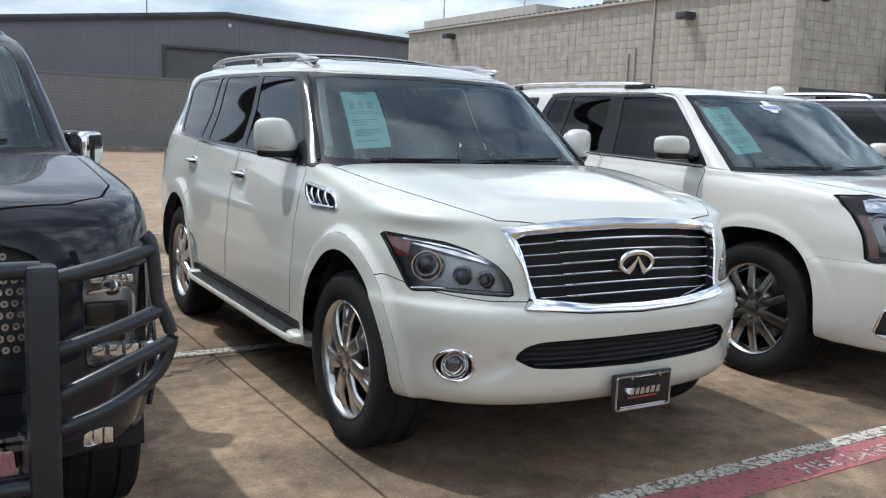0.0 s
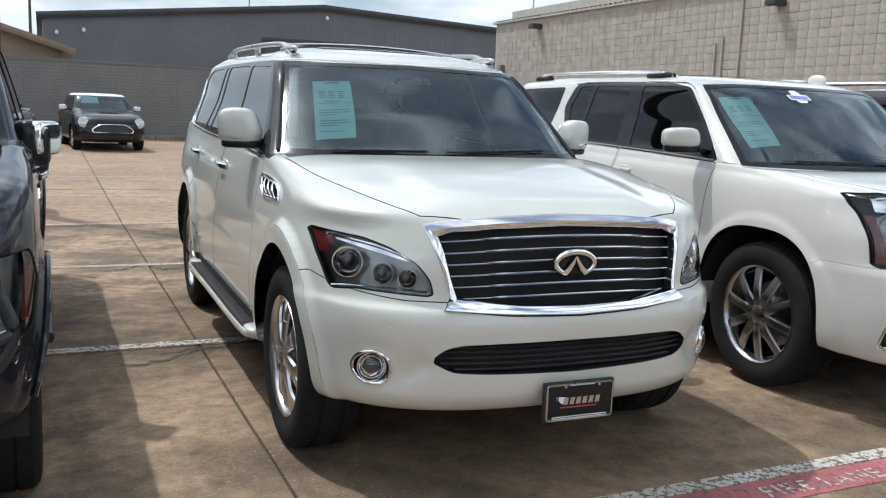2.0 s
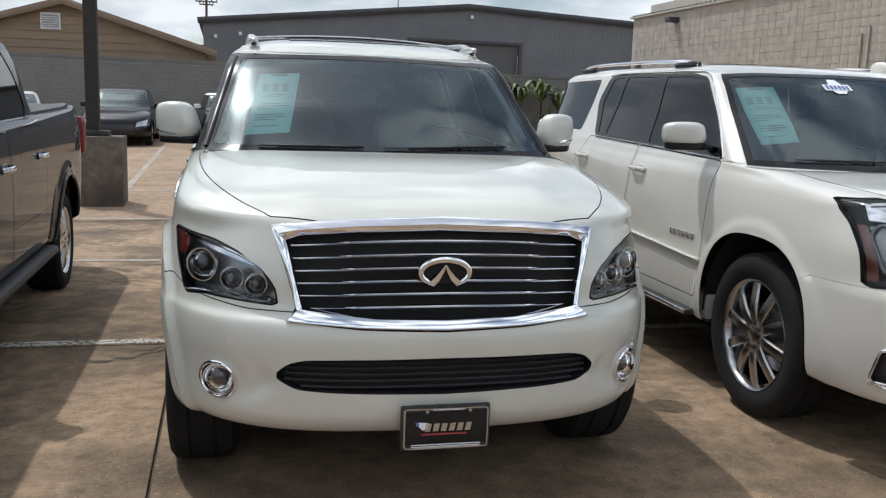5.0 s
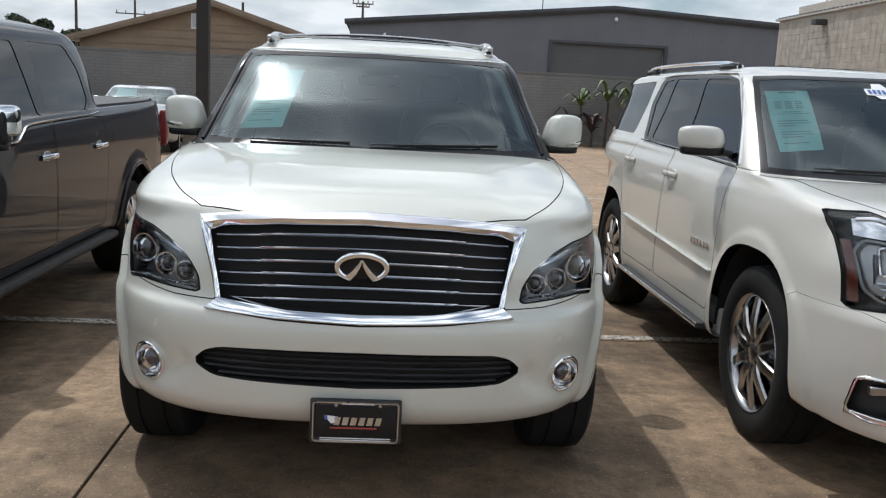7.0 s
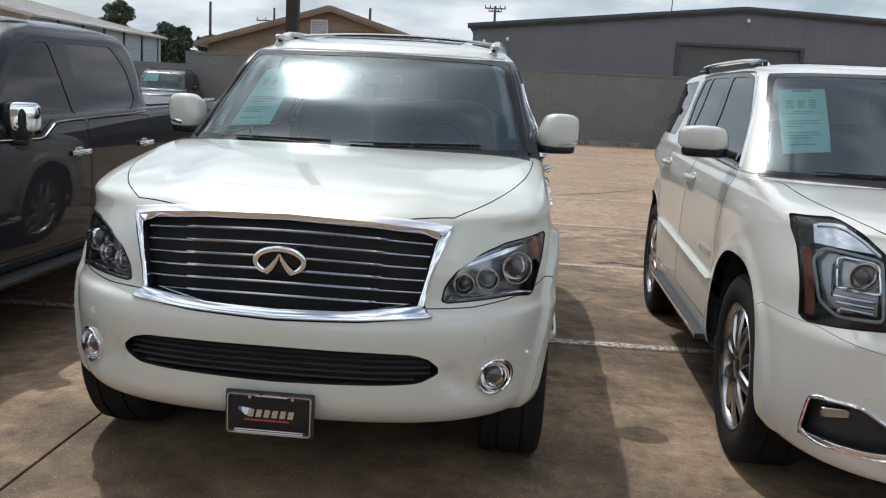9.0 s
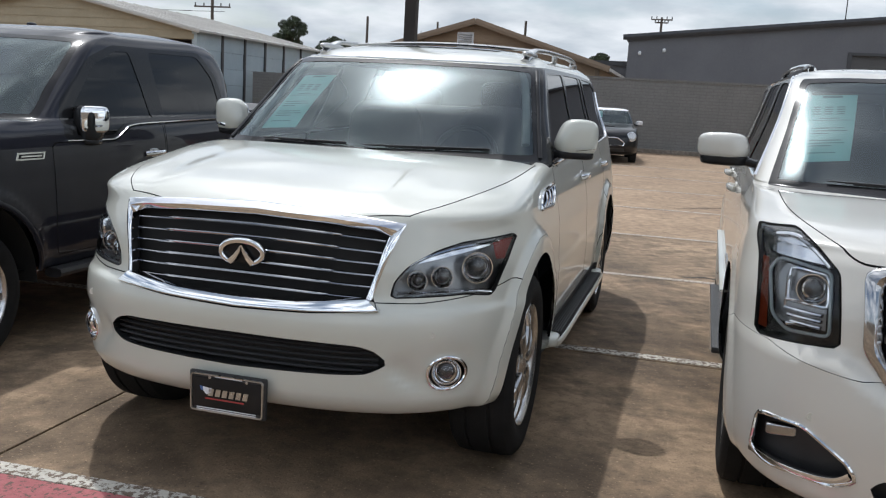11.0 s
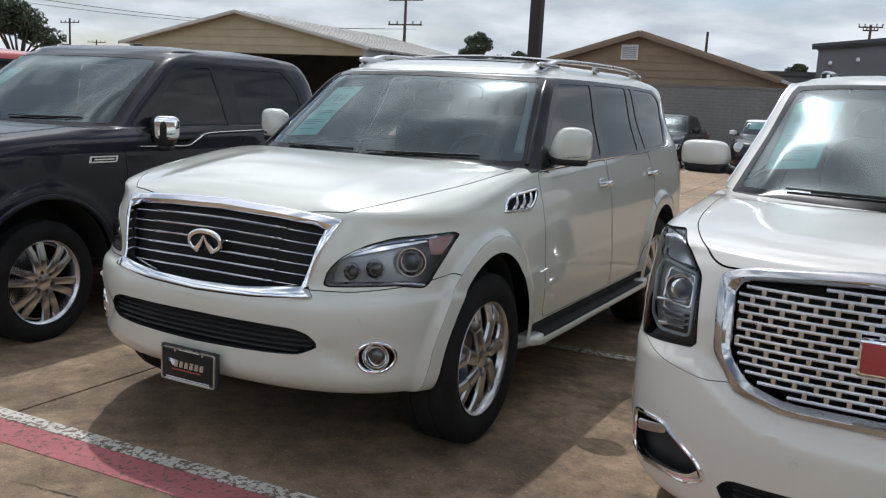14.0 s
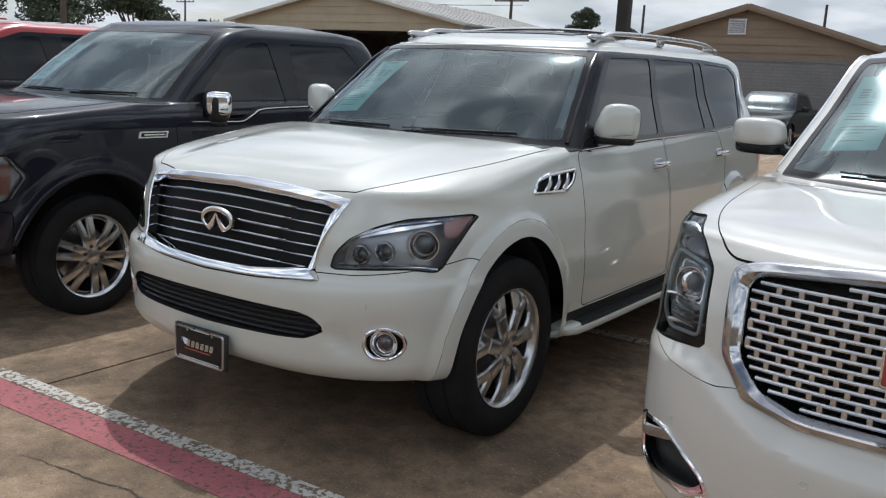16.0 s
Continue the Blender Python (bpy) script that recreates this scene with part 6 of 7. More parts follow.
def stripe(name, mat, x0, x1, y0, y1, slope, label, z=.004):
    s = ([(x0, y0 + slope * x0, z - .004), (x1, y0 + slope * x1, z - .004), (x1, y1 + slope * x1, z - .004), (x0, y1 + slope * x0, z - .004)] +
         [(x0, y0 + slope * x0, z), (x1, y0 + slope * x1, z), (x1, y1 + slope * x1, z), (x0, y1 + slope * x0, z)],
         [(4, 5, 6, 7), (0, 1, 5, 4), (1, 2, 6, 5), (2, 3, 7, 6), (3, 0, 4, 7)])
    return tagged(part(name, laid(s), mat, smooth=False), label, "road marking", kind="structure")


stripe("fire_lane_white_line", WHITE_LINE, -9, 9, -.085, .005, .012, "worn white line along the fire lane")
stripe("fire_lane_red_band", RED_LINE, -9, 9, -.285, -.093, .012, "faded red fire lane band with white letters")
for n, (y, x0, x1) in enumerate([(2.86, -7.2, 4.6), (5.76, -7.0, 5.2), (8.70, -7.2, 9.5), (11.6, -7.0, 10.5), (14.5, -7.0, 11.5), (17.4, -7.0, 12.0), (20.3, -8, 12)]):
    stripe("parking_line", WHITE_LINE if n == 0 else FAINT_LINE, x0, x1, y - .05, y + .05, 0, "worn white parking line on concrete", .0035)
stripe("parking_line", FAINT_LINE, -2.30, -2.20, 12, 21.5, 0, "worn white parking line on concrete", .0035)
for x in (.76, -5.2, 6.7):
    words = bpy.data.curves.new("lettering", "FONT")
    words.body, words.size, words.extrude, words.space_character = "FIRE LANE", .135, .001, 1.15
    lt = new("fire_lane_lettering", words)
    lt.matrix_world = pose(x, -.245 + .012 * x, .0055)
    lt.data.materials.append(WHITE_LINE)
    tagged(lt, "white painted letters reading FIRE LANE", "lettering", kind="structure")


def crack(pts, w, jitter=.03, name="crack"):
    rnd = random.Random(len(pts) + int(pts[0][0] * 100))
    line = [(x + rnd.uniform(-jitter, jitter), y + rnd.uniform(-jitter, jitter)) for x, y, *_ in smooth_line([(p[0], p[1], 0) for p in pts], 9)]
    verts, faces = [], []
    for k, (x, y) in enumerate(line):
        a = w * rnd.uniform(.25, 1.0) * (1 - abs(2 * k / (len(line) - 1) - 1) ** 4 + .05)
        verts += [(x, y - a, .003), (x, y + a, .003)]
    for k in range(len(line) - 1):
        faces.append((2 * k, 2 * k + 2, 2 * k + 3, 2 * k + 1))
    tagged(part(name, laid((verts, faces)), JOINT, smooth=False), "dirt-filled crack in the concrete", "crack", kind="structure")


crack([(-1.72, 2.42), (-1.41, 2.46), (-1.15, 2.61), (-.95, 2.72), (-.62, 2.84)], .026)
crack([(-1.32, 2.60), (-1.08, 2.74), (-.90, 2.66)], .018)
crack([(-1.45, 5.50), (-1.28, 5.58), (-1.11, 5.76), (-1.0, 5.52), (-.84, 5.50), (-.6, 5.70)], .055)
crack([(-1.02, 5.50), (-1.10, 4.95), (-1.13, 4.3), (-1.05, 3.25)], .010, .015)
crack([(-.45, -.54), (-.2, -.51), (0, -.49), (.14, -.46), (.32, -.47), (.52, -.43), (.75, -.48)], .006, .008)
crack([(-3.4, 8.3), (-2.2, 8.45), (-1.4, 8.55)], .03)
crack([(1.7, 5.95), (1.95, 6.02), (2.2, 5.9), (2.5, 6.0)], .06)
crack([(1.5, 11.9), (2.4, 12.6), (3.2, 13.6)], .05)
crack([(-2.4, 12.3), (-.9, 12.5), (.4, 12.2)], .04)

# unseen wall behind the camera, added so chrome and paint mirror something darker
tagged(part("wall_street", box(-70, 70, -31, -30.6, 0, 5.2), BASE_CONCRETE, smooth=False), "plain grey-brown wall out of view, added to darken reflections", "wall", kind="structure")

# boundary wall of painted brick with a kerb in front of it
wall = tagged(part("wall_back", join(box(-10.2, 13.3, 26.6, 26.8, 0, 2.56), box(-10.2, 13.3, 26.57, 26.83, 2.56, 2.62)), FENCE_PAINT, smooth=False), "grey-painted brick boundary wall with a flat cap", "wall", kind="structure")
wn_, wl_ = FENCE_PAINT.node_tree.nodes, FENCE_PAINT.node_tree.links
courses = wn_.new("ShaderNodeTexBrick")
courses.inputs["Scale"].default_value, courses.inputs["Brick Width"].default_value, courses.inputs["Row Height"].default_value = 1.0, .40, .10
courses.inputs["Mortar Size"].default_value = .014
for k in ("Color1", "Color2"):
    courses.inputs[k].default_value = (1, 1, 1, 1)
courses.inputs["Mortar"].default_value = (0, 0, 0, 1)
swap = wn_.new("ShaderNodeMapping")
swap.inputs["Rotation"].default_value = (radians(-90), 0, 0)
tcw = wn_.new("ShaderNodeTexCoord")
wl_.new(tcw.outputs["Object"], swap.inputs["Vector"])
wl_.new(swap.outputs[0], courses.inputs["Vector"])
relief = wn_.new("ShaderNodeBump")
relief.inputs["Strength"].default_value, relief.inputs["Distance"].default_value = .6, .010
wl_.new(courses.outputs["Color"], relief.inputs["Height"])
wl_.new(relief.outputs[0], wn_["Principled BSDF"].inputs["Normal"])
# base colour multiplied by the brick pattern, a little darker along the mortar
joint_tone = wn_.new("ShaderNodeMix")
joint_tone.data_type, joint_tone.blend_type = "RGBA", "MULTIPLY"
joint_tone.inputs[0].default_value = 0.13
wl_.new(wn_["Principled BSDF"].inputs["Base Color"].links[0].from_socket, joint_tone.inputs[6])
wl_.new(courses.outputs["Color"], joint_tone.inputs[7])
wl_.new(joint_tone.outputs[2], wn_["Principled BSDF"].inputs["Base Color"])
tagged(part("wall_return", box(-13.4, -10.2, 26.6, 26.8, 0, 2.2), FENCE_PAINT, smooth=False), "lower stretch of grey boundary wall", "wall", kind="structure")
for k in range(12):
    part("wall_kerb", box(-10.1 + 1.9 * k, -8.22 + 1.9 * k, 26.3, 26.58, .2, .42, .03), BASE_CONCRETE, wall)


# long dark warehouse behind the wall, its gable turned a little
wm = pose(13.1, 48.5, 0)
ware = thing("warehouse", wm, "long dark grey metal-clad warehouse with a low gable", "building")
W2, ZE, ZP = 14.85, 5.62, 7.20
WR, ZR = 19.0, 6.40
gable = [(-W2, 0), (-3.35, 0), (-3.35, 5.1), (3.2, 5.1), (3.2, 0), (WR, 0), (WR, ZR), (0, ZP), (-W2, ZE)]
part("wall", prism(gable, 0, .2), SHEET_DARK, ware, smooth=False)
part("wall", box(-W2, -W2 + .2, .2, 36, 0, ZE), SHEET_DARK, ware, smooth=False)
part("wall", box(WR - .2, WR, .2, 36, 0, ZR), SHEET_DARK, ware, smooth=False)
for e, ze in ((-W2 - .3, ZE), (WR + .3, ZR)):
    part("roof", prism([(0, ZP + .0), (e, ze - .0), (e, ze + .1), (0, ZP + .1)], -.25, 36), TRIM_DARK, ware, smooth=False)
    part("gable_trim", sweep([(0, -.30, ZP - .06), (e, -.30, ze - .06)], .06, .15, 4, power=8), TRIM_DARK, ware, smooth=False)
door = part("roller_door", box(-3.35, 3.2, .22, .3, 0, 5.1), SHEET_DOOR, ware, smooth=False)
for k in range(18):
    part("door_slat", box(-3.33, 3.18, .205, .23, .08 + .27 * k, .345 + .27 * k, .004), SHEET_DOOR, door, smooth=False)
for k in range(100):
    x = -W2 + .15 + .305 * k
    if x < WR - .1:
        top = ZP + (ZE - ZP) * -x / W2 - .2 if x < 0 else ZP + (ZR - ZP) * x / WR - .2
        part("cladding_rib", box(x - .02, x + .02, -.012, .0, 5.2 if -3.6 < x < 3.5 else 0, top), SHEET_DARK, ware, smooth=False)
part("door_trim", join(box(-3.55, -3.35, -.06, .02, 0, 5.1), box(3.2, 3.4, -.06, .02, 0, 5.1), box(-3.55, 3.4, -.06, .02, 5.1, 5.25)), TRIM_DARK, ware, smooth=False)
# small cameras on wall brackets, built as white housings
for x, z in ((.2, 6.55), (-12.9, 4.95), (-14.2, 4.75)):
    part("wall_fixture", join(pillow(x, -.16, z, .09, .14, .10, 3), box(x - .04, x + .04, -.2, 0, z + .05, z + .12)), WHITE_INK, ware)
part("mast", sweep([(-3.0, 6, 6.8), (-3.0, 6, 10.5)], .03, n=6), WIRE, ware)
low_block = thing("low_building", pose(-5.4, 50, 0), "low dark flat-roofed building behind the wall", "building")
part("wall", box(-4, 4, 0, 10, 0, 4.1), SHEET_DARK, low_block, smooth=False)
part("roof", box(-4.2, 4.2, -.2, 10.2, 4.1, 4.35), TRIM_DARK, low_block, smooth=False)


def lap_siding(parent, x0, x1, y, z0, z1, top, mat, board=.30):
    """Boards one above the other, cut to the line top(x), each its own piece."""
    k = 0
    while z0 + k * board < z1:
        a, b = z0 + k * board, z0 + (k + 1) * board
        pts = [x for x in np.linspace(x0, x1, 160) if top(x) > a + .02]
        if len(pts) > 2:
            l, r = pts[0], pts[-1]
            up = [x for x in pts if top(x) >= b]
            l2, r2 = (up[0], up[-1]) if up else ((l + r) / 2, (l + r) / 2 + .01)
            hb = min(b + .02, max(top(x) for x in pts))
            v = [(l, y - .035, a), (r, y - .035, a), (r2, y - .008, hb), (l2, y - .008, hb), (l, y, a), (r, y, a), (r2, y, hb), (l2, y, hb)]
            part("board", (v, [(0, 1, 2, 3), (7, 6, 5, 4), (0, 4, 5, 1), (1, 5, 6, 2), (3, 2, 6, 7), (0, 3, 7, 4)]), mat, parent, smooth=False)
        k += 1


# tan gabled building
tan = thing("tan_building", pose(0, 27.7, 0), "tan lap-sided gabled building with a white louvred vent", "building")
tx, tw, te, tp = -5.55, 4.25, 2.93, 4.22
ttop = lambda x: tp - (tp - te) * abs(x - tx) / tw  # noqa: E731
part("wall", prism([(tx - tw, 0), (tx + tw, 0), (tx + tw, te), (tx, tp), (tx - tw, te)], 0, .15), TAN_BOARD, tan, smooth=False)
part("wall", box(tx + tw - .15, tx + tw, .15, 14, 0, te), TAN_BOARD, tan, smooth=False)
part("wall", box(tx - tw, tx - tw + .15, .15, 14, 0, te), TAN_BOARD, tan, smooth=False)
lap_siding(tan, tx - tw + .1, tx + tw - .1, 0, 2.1, tp, ttop, TAN_BOARD, .25)
for s in (-1, 1):
    part("roof", prism([(tx, tp + .02), (tx + s * (tw + .35), te - .09), (tx + s * (tw + .35), te + .02), (tx, tp + .14)], -.35, 14.2), ROOF_METAL, tan, smooth=False)
    part("barge_board", sweep([(tx, -.38, tp + .06), (tx + s * (tw + .37), -.38, te - .05)], .02, .10, 4, power=8), TAN_TRIM, tan, smooth=False)
    part("corner_board", box(tx + s * (tw - .06) - .07, tx + s * (tw - .06) + .07, -.05, .02, 0, te), TAN_TRIM, tan, smooth=False)
vent = part("gable_vent", box(-6.23, -5.65, -.07, -.03, 3.42, 3.92), WHITE_INK, tan, "white louvred vent", smooth=False)
part("vent_opening", box(-6.18, -5.70, -.075, -.068, 3.47, 3.87), UNDER, vent, smooth=False)
for k in range(6):
    part("louvre", moved(box(-.24, .24, -.04, .04, -.01, .01), Matrix.Translation((-5.94, -.10, 3.50 + .068 * k)) @ Matrix.Rotation(radians(-32), 4, "X")), WHITE_INK, vent, smooth=False)
part("roof_stub", join(sweep([(tx - 2.6, .4, 3.3), (tx - 2.6, .4, 3.62)], .05, n=8), sweep([(tx - 2.66, .4, 3.62), (tx - 2.50, .4, 3.62)], .05, n=8)), TRIM_DARK, tan)

# open-fronted metal shed
shed = thing("metal_shed", pose(0, 23.1, 0), "open-fronted metal shed with pale blue sides", "building")
sx, sw, se, sp, sd = -19.0, 5.35, 3.32, 4.42, 9.8
stop = lambda x: sp - (sp - se) * abs(x - sx) / sw  # noqa: E731
part("gable", prism([(sx - sw, se - .30), (sx + sw, se - .30), (sx + sw, se), (sx, sp), (sx - sw, se)], 0, .1), TAN_PALE, shed, smooth=False)
lap_siding(shed, sx - sw + .05, sx + sw - .05, 0, se - .28, sp, stop, TAN_PALE, .27)
for s in (-1, 1):
    part("roof", prism([(sx, sp + .01), (sx + s * (sw + .3), se - .07), (sx + s * (sw + .3), se + .0), (sx, sp + .08)], -.3, sd + .2), ROOF_METAL, shed, smooth=False)
    part("barge_board", sweep([(sx, -.32, sp + .03), (sx + s * (sw + .32), -.32, se - .05)], .015, .06, 4, power=8), ROOF_METAL, shed, smooth=False)
    for k in range(14):
        part("roof_seam", sweep([(sx + s * .05, .1 + .74 * k, sp + .09), (sx + s * (sw + .3), .1 + .74 * k, se + .01)], .012, .012, 4), ROOF_METAL, shed, smooth=False)
part("back_wall", prism([(sx - sw, 0), (sx + sw, 0), (sx + sw, se), (sx, sp), (sx - sw, se)], sd - .1, sd), DARK_VOID, shed, smooth=False)
part("far_wall", box(sx - sw, sx - sw + .08, .1, sd, 0, se), DARK_VOID, shed, smooth=False)
part("inner_lining", box(sx + sw - .12, sx + sw - .09, .1, sd - .1, 0, se), DARK_VOID, shed, smooth=False)
for k in range(6):
    y0 = .10 + k * 1.6
    for r in range(6):
        part("side_panel", box(sx + sw - .05, sx + sw + .0 + .012 * (r % 2), y0 + .06, y0 + 1.54, .02 + .545 * r, .02 + .545 * r + .54, .006), BLUE_SHEET, shed, smooth=False)
    part("post", box(sx + sw - .08, sx + sw + .05, y0 - .06, y0 + .06, 0, se), TRIM_DARK, shed, smooth=False)
part("post", box(sx + sw - .12, sx + sw + .06, -.02, .14, 0, se), BLUE_SHEET, shed, smooth=False)
part("post", box(sx - sw - .02, sx - sw + .12, -.02, .14, 0, se), BLUE_SHEET, shed, smooth=False)
part("post", box(sx + sw - .1, sx + sw + .06, sd - .1, sd + .05, 0, se), BLUE_SHEET, shed, smooth=False)

# split-face block building on the far side
blk = thing("block_building", pose(13.32, 10.0, 0), "grey split-face block building with a ribbed roof edge", "building")
BH, BL = 4.72, 16.9
part("wall", box(.008, .3, 0, BL, 0, BH), MORTAR, blk, smooth=False)
part("wall", join(box(.3, 12, .014, .3, 2.55, BH), box(.3, .9, .014, .3, 0, 2.55), box(3.6, 12, .014, .3, 0, 2.55)), MORTAR, blk, smooth=False)
rnd = random.Random(4)
kinds = []
for k in range(7):
    v, f = box(0, .07, 0, .298, 0, .198, .004)
    v = [(x + (rnd.uniform(-.006, .004) if x < .03 else 0), y, z) for x, y, z in v]
    kinds.append(part("block", (v, f), BLOCK, blk, smooth=False))
    kinds[-1].location = (0, .004 + .3 * k, 4.404)
count, rest = len(kinds), []
for j in range(56):
    for i in range(23):
        y, z = .004 + .3 * j, .004 + .2 * i
        if y + .292 > BL or (i == 22 and j < 7):
            continue
        kind = kinds[rnd.randrange(7)]
        if count < 300 and j < 21 and i >= 8:
            ob = new("block", kind.data)
            ob.parent = blk
            ob.location = (0, y, z)
            count += 1
        else:
            rest.append(moved(([tuple(v.co) for v in kind.data.vertices], [tuple(p.vertices) for p in kind.data.polygons]), Matrix.Translation((0, y, z))))
tagged(part("block_course", join(*rest), BLOCK, blk, smooth=False), kind="stuff")
endb = []
for j in range(34):
    for i in range(11):
        x, z = .004 + .3 * j, 2.56 + .2 * i
        v = [tuple(q.co) for q in kinds[rnd.randrange(7)].data.vertices]
        endb.append(([(y + x + .0, x0, z0 + z) for x0, y, z0 in v], [tuple(p.vertices)[::-1] for p in kinds[0].data.polygons]))
tagged(part("block_course", join(*endb), BLOCK, blk, smooth=False), kind="stuff")
part("window_head", box(.3, 3.6, .0, .1, 2.42, 2.56), TRIM_DARK, blk, smooth=False)
win = part("window", box(.95, 3.55, .18, .22, 1.1, 2.42), TINT, blk, "dark shop window", smooth=False)
part("window_frame", join(*[box(x - .03, x + .03, .12, .24, 1.1, 2.42) for x in (.93, 1.6, 1.75, 3.57)]), TRIM_DARK, win, smooth=False)
part("room_back", box(.9, 3.6, 1.2, 1.25, .9, 2.5), DARK_VOID, blk, smooth=False)
part("canopy", box(3.3, 6.0, -.5, .05, 2.6, 3.5, .03), TRIM_DARK, blk, smooth=False)
part("roof_edge", box(-.10, .4, -.1, BL + .1, BH, BH + .07), ROOF_METAL, blk, smooth=False)
for k in range(66):
    part("roof_rib", sweep([(-.13, .12 + .255 * k, BH + .075), (.5, .12 + .255 * k, BH + .085)], .035, .022, 6), TRIM_DARK, blk, smooth=False)
for y, z in ((13.75, 4.42), (2.95, 4.22)):
    lampw = part("wall_fixture", join(box(-.36, .02, y - .16, y + .16, z - .06, z + .10, .03)), TRIM_DARK, blk, "bronze wall-pack light")
    part("light_glass", box(-.30, -.06, y - .13, y + .13, z - .075, z - .058), LENS, lampw, smooth=False)
for y, z0, z1 in ((4.15, 0, BH), (4.75, 0, 3.6), (5.0, 0, 3.45)):
    part("conduit", sweep([(-.03, y, z0), (-.03, y, z1)], .028, n=8), MORTAR, blk)
part("meter_box", box(-.16, .02, 16.1, 16.4, 2.9, 3.25, .02), BASE_CONCRETE, blk)
part("hook_light", join(sweep(smooth_line([(.4, -.02, 4.55), (.4, -.25, 4.5), (.5, -.3, 4.42)], 5), .03, n=8), pillow(.52, -.3, 4.38, .09, .07, .06)), TRIM_DARK, blk)
part("parapet", box(.6, 12, BL - 7, BL - .05, BH - .1, BH + .5), MORTAR, blk, smooth=False)
part("roof_vent", join(sweep([(1.2, 7.2, BH), (1.2, 7.2, BH + .35)], .12, n=10), pillow(1.2, 7.2, BH + .4, .2, .2, .08)), ROOF_METAL, blk)
part("antenna", sweep([(2, 12.5, BH), (2, 12.5, BH + 2.2)], .03, n=6), ROOF_METAL, blk)
part("antenna", sweep([(2, 17.8, BH), (2, 17.8, BH + 2.6)], .03, n=6), ROOF_METAL, blk)

# lamp post on a concrete block
post = thing("lamp_post", pose(-2.39, 10.1, rise(10.1)), "dark brown steel lamp post on a square concrete base", "lamp post")
part("base", box(-.31, .31, -.31, .31, -.01, .93, .025), FOOTING, post)
part("base_cap", box(-.24, .12, -.18, .18, .92, 1.0, .02), RUST, post)
part("pole", box(-.175, -.005, -.085, .085, .98, 7.4, .012), RUST, post)


# ---- plants, trees, poles ----
def strap_plant(m, mat, n, size, seed, trunk=0.0):
    rnd = random.Random(seed)
    ob = thing("strap_plant", m, "strap-leaved garden plant in front of the wall", "plant", "plants along the wall")
    if trunk:
        part("stem", sweep([(0, 0, 0), (.03, 0, trunk)], [.05, .035], n=8), BARK, ob)
    for k in range(n):
        a, ln, up = rnd.uniform(0, 6.28), size * rnd.uniform(.6, 1.1), rnd.uniform(.5, 1.3)
        c, s = math.cos(a), math.sin(a)
        line = smooth_line([(0, 0, trunk), (c * ln * .25, s * ln * .25, trunk + ln * .55 * up), (c * ln * .6, s * ln * .6, trunk + ln * .75 * up), (c * ln * .95, s * ln * .95, trunk + ln * .45 * up)], 3)
        wid = [.012 + .05 * math.sin(math.pi * min(i / (len(line) - 1) + .08, 1)) for i in range(len(line))]
        part("leaf", sweep(line, wid, [.004] * len(line), 4), mat, ob)
    return ob


for k, (x, y, mat, n, size, tr) in enumerate([(6.50, 25.7, FROND, 16, .65, 1.25), (6.3, 25.9, FROND_DARK, 18, .8, .40), (6.9, 25.6, FROND_DARK, 18, .8, .45), (7.4, 25.8, FROND, 20, .8, 1.45),
                                             (8.2, 25.8, FROND, 22, .95, 1.15), (8.9, 25.9, FROND, 22, 1.0, 1.3), (9.6, 25.8, FROND, 22, .95, 1.4), (10.3, 25.9, FROND, 22, 1.0, 1.15), (8.6, 25.5, FROND, 20, .9, .45), (9.8, 25.5, FROND, 20, .95, .45)]):
    strap_plant(pose(x, y, rise(y)), mat, n, size, k + 1, tr)


def tree(m, height, spread, seed, leaves=7000):
    rnd = random.Random(seed)
    ob = thing("tree", m, "dark green broad-crowned tree beyond the buildings", "tree", "far trees")
    part("trunk", sweep(smooth_line([(0, 0, 0), (.1, 0, height * .25), (0, .1, height * .5)], 4), [.30 - .02 * k for k in range(9)], n=8), BARK, ob)
    limbs, tips = [], []
    for k in range(9):
        a = k * 2.4
        r = spread * rnd.uniform(.35, .8)
        e = (r * math.cos(a), r * math.sin(a), height * rnd.uniform(.55, .9))
        limbs.append(sweep(smooth_line([(0, 0, height * .35), (e[0] * .4, e[1] * .4, height * .5), e], 3), [.12, .11, .10, .09, .07, .05, .03], n=5))
        tips.append(e)
    for lm in limbs:
        part("limb", lm, BARK, ob)
    tips += [(0, 0, height * .85), (spread * .3, 0, height * .75), (-spread * .3, .2, height * .7)]
    verts, faces = [], []
    for k in range(leaves):
        c = tips[rnd.randrange(len(tips))]
        rr = spread * .42 * rnd.random() ** .5
        u, w = rnd.uniform(0, 6.28), rnd.uniform(-1, 1)
        q = math.sqrt(1 - w * w)
        p = Vector((c[0] + rr * q * math.cos(u), c[1] + rr * q * math.sin(u), c[2] + rr * w * .7))
        a, b = Vector((rnd.gauss(0, 1), rnd.gauss(0, 1), rnd.gauss(0, 1))).normalized(), Vector((rnd.gauss(0, 1), rnd.gauss(0, 1), rnd.gauss(0, 1)))
        b = a.cross(b).normalized()
        s = rnd.uniform(.07, .19)
        i = len(verts)
        verts += [tuple(p - a * s), tuple(p + b * s * .5), tuple(p + a * s), tuple(p - b * s * .5)]
        faces.append((i, i + 1, i + 2, i + 3))
    tagged(part("crown", (verts, faces), LEAF, ob, smooth=False), kind="stuff")
    return ob


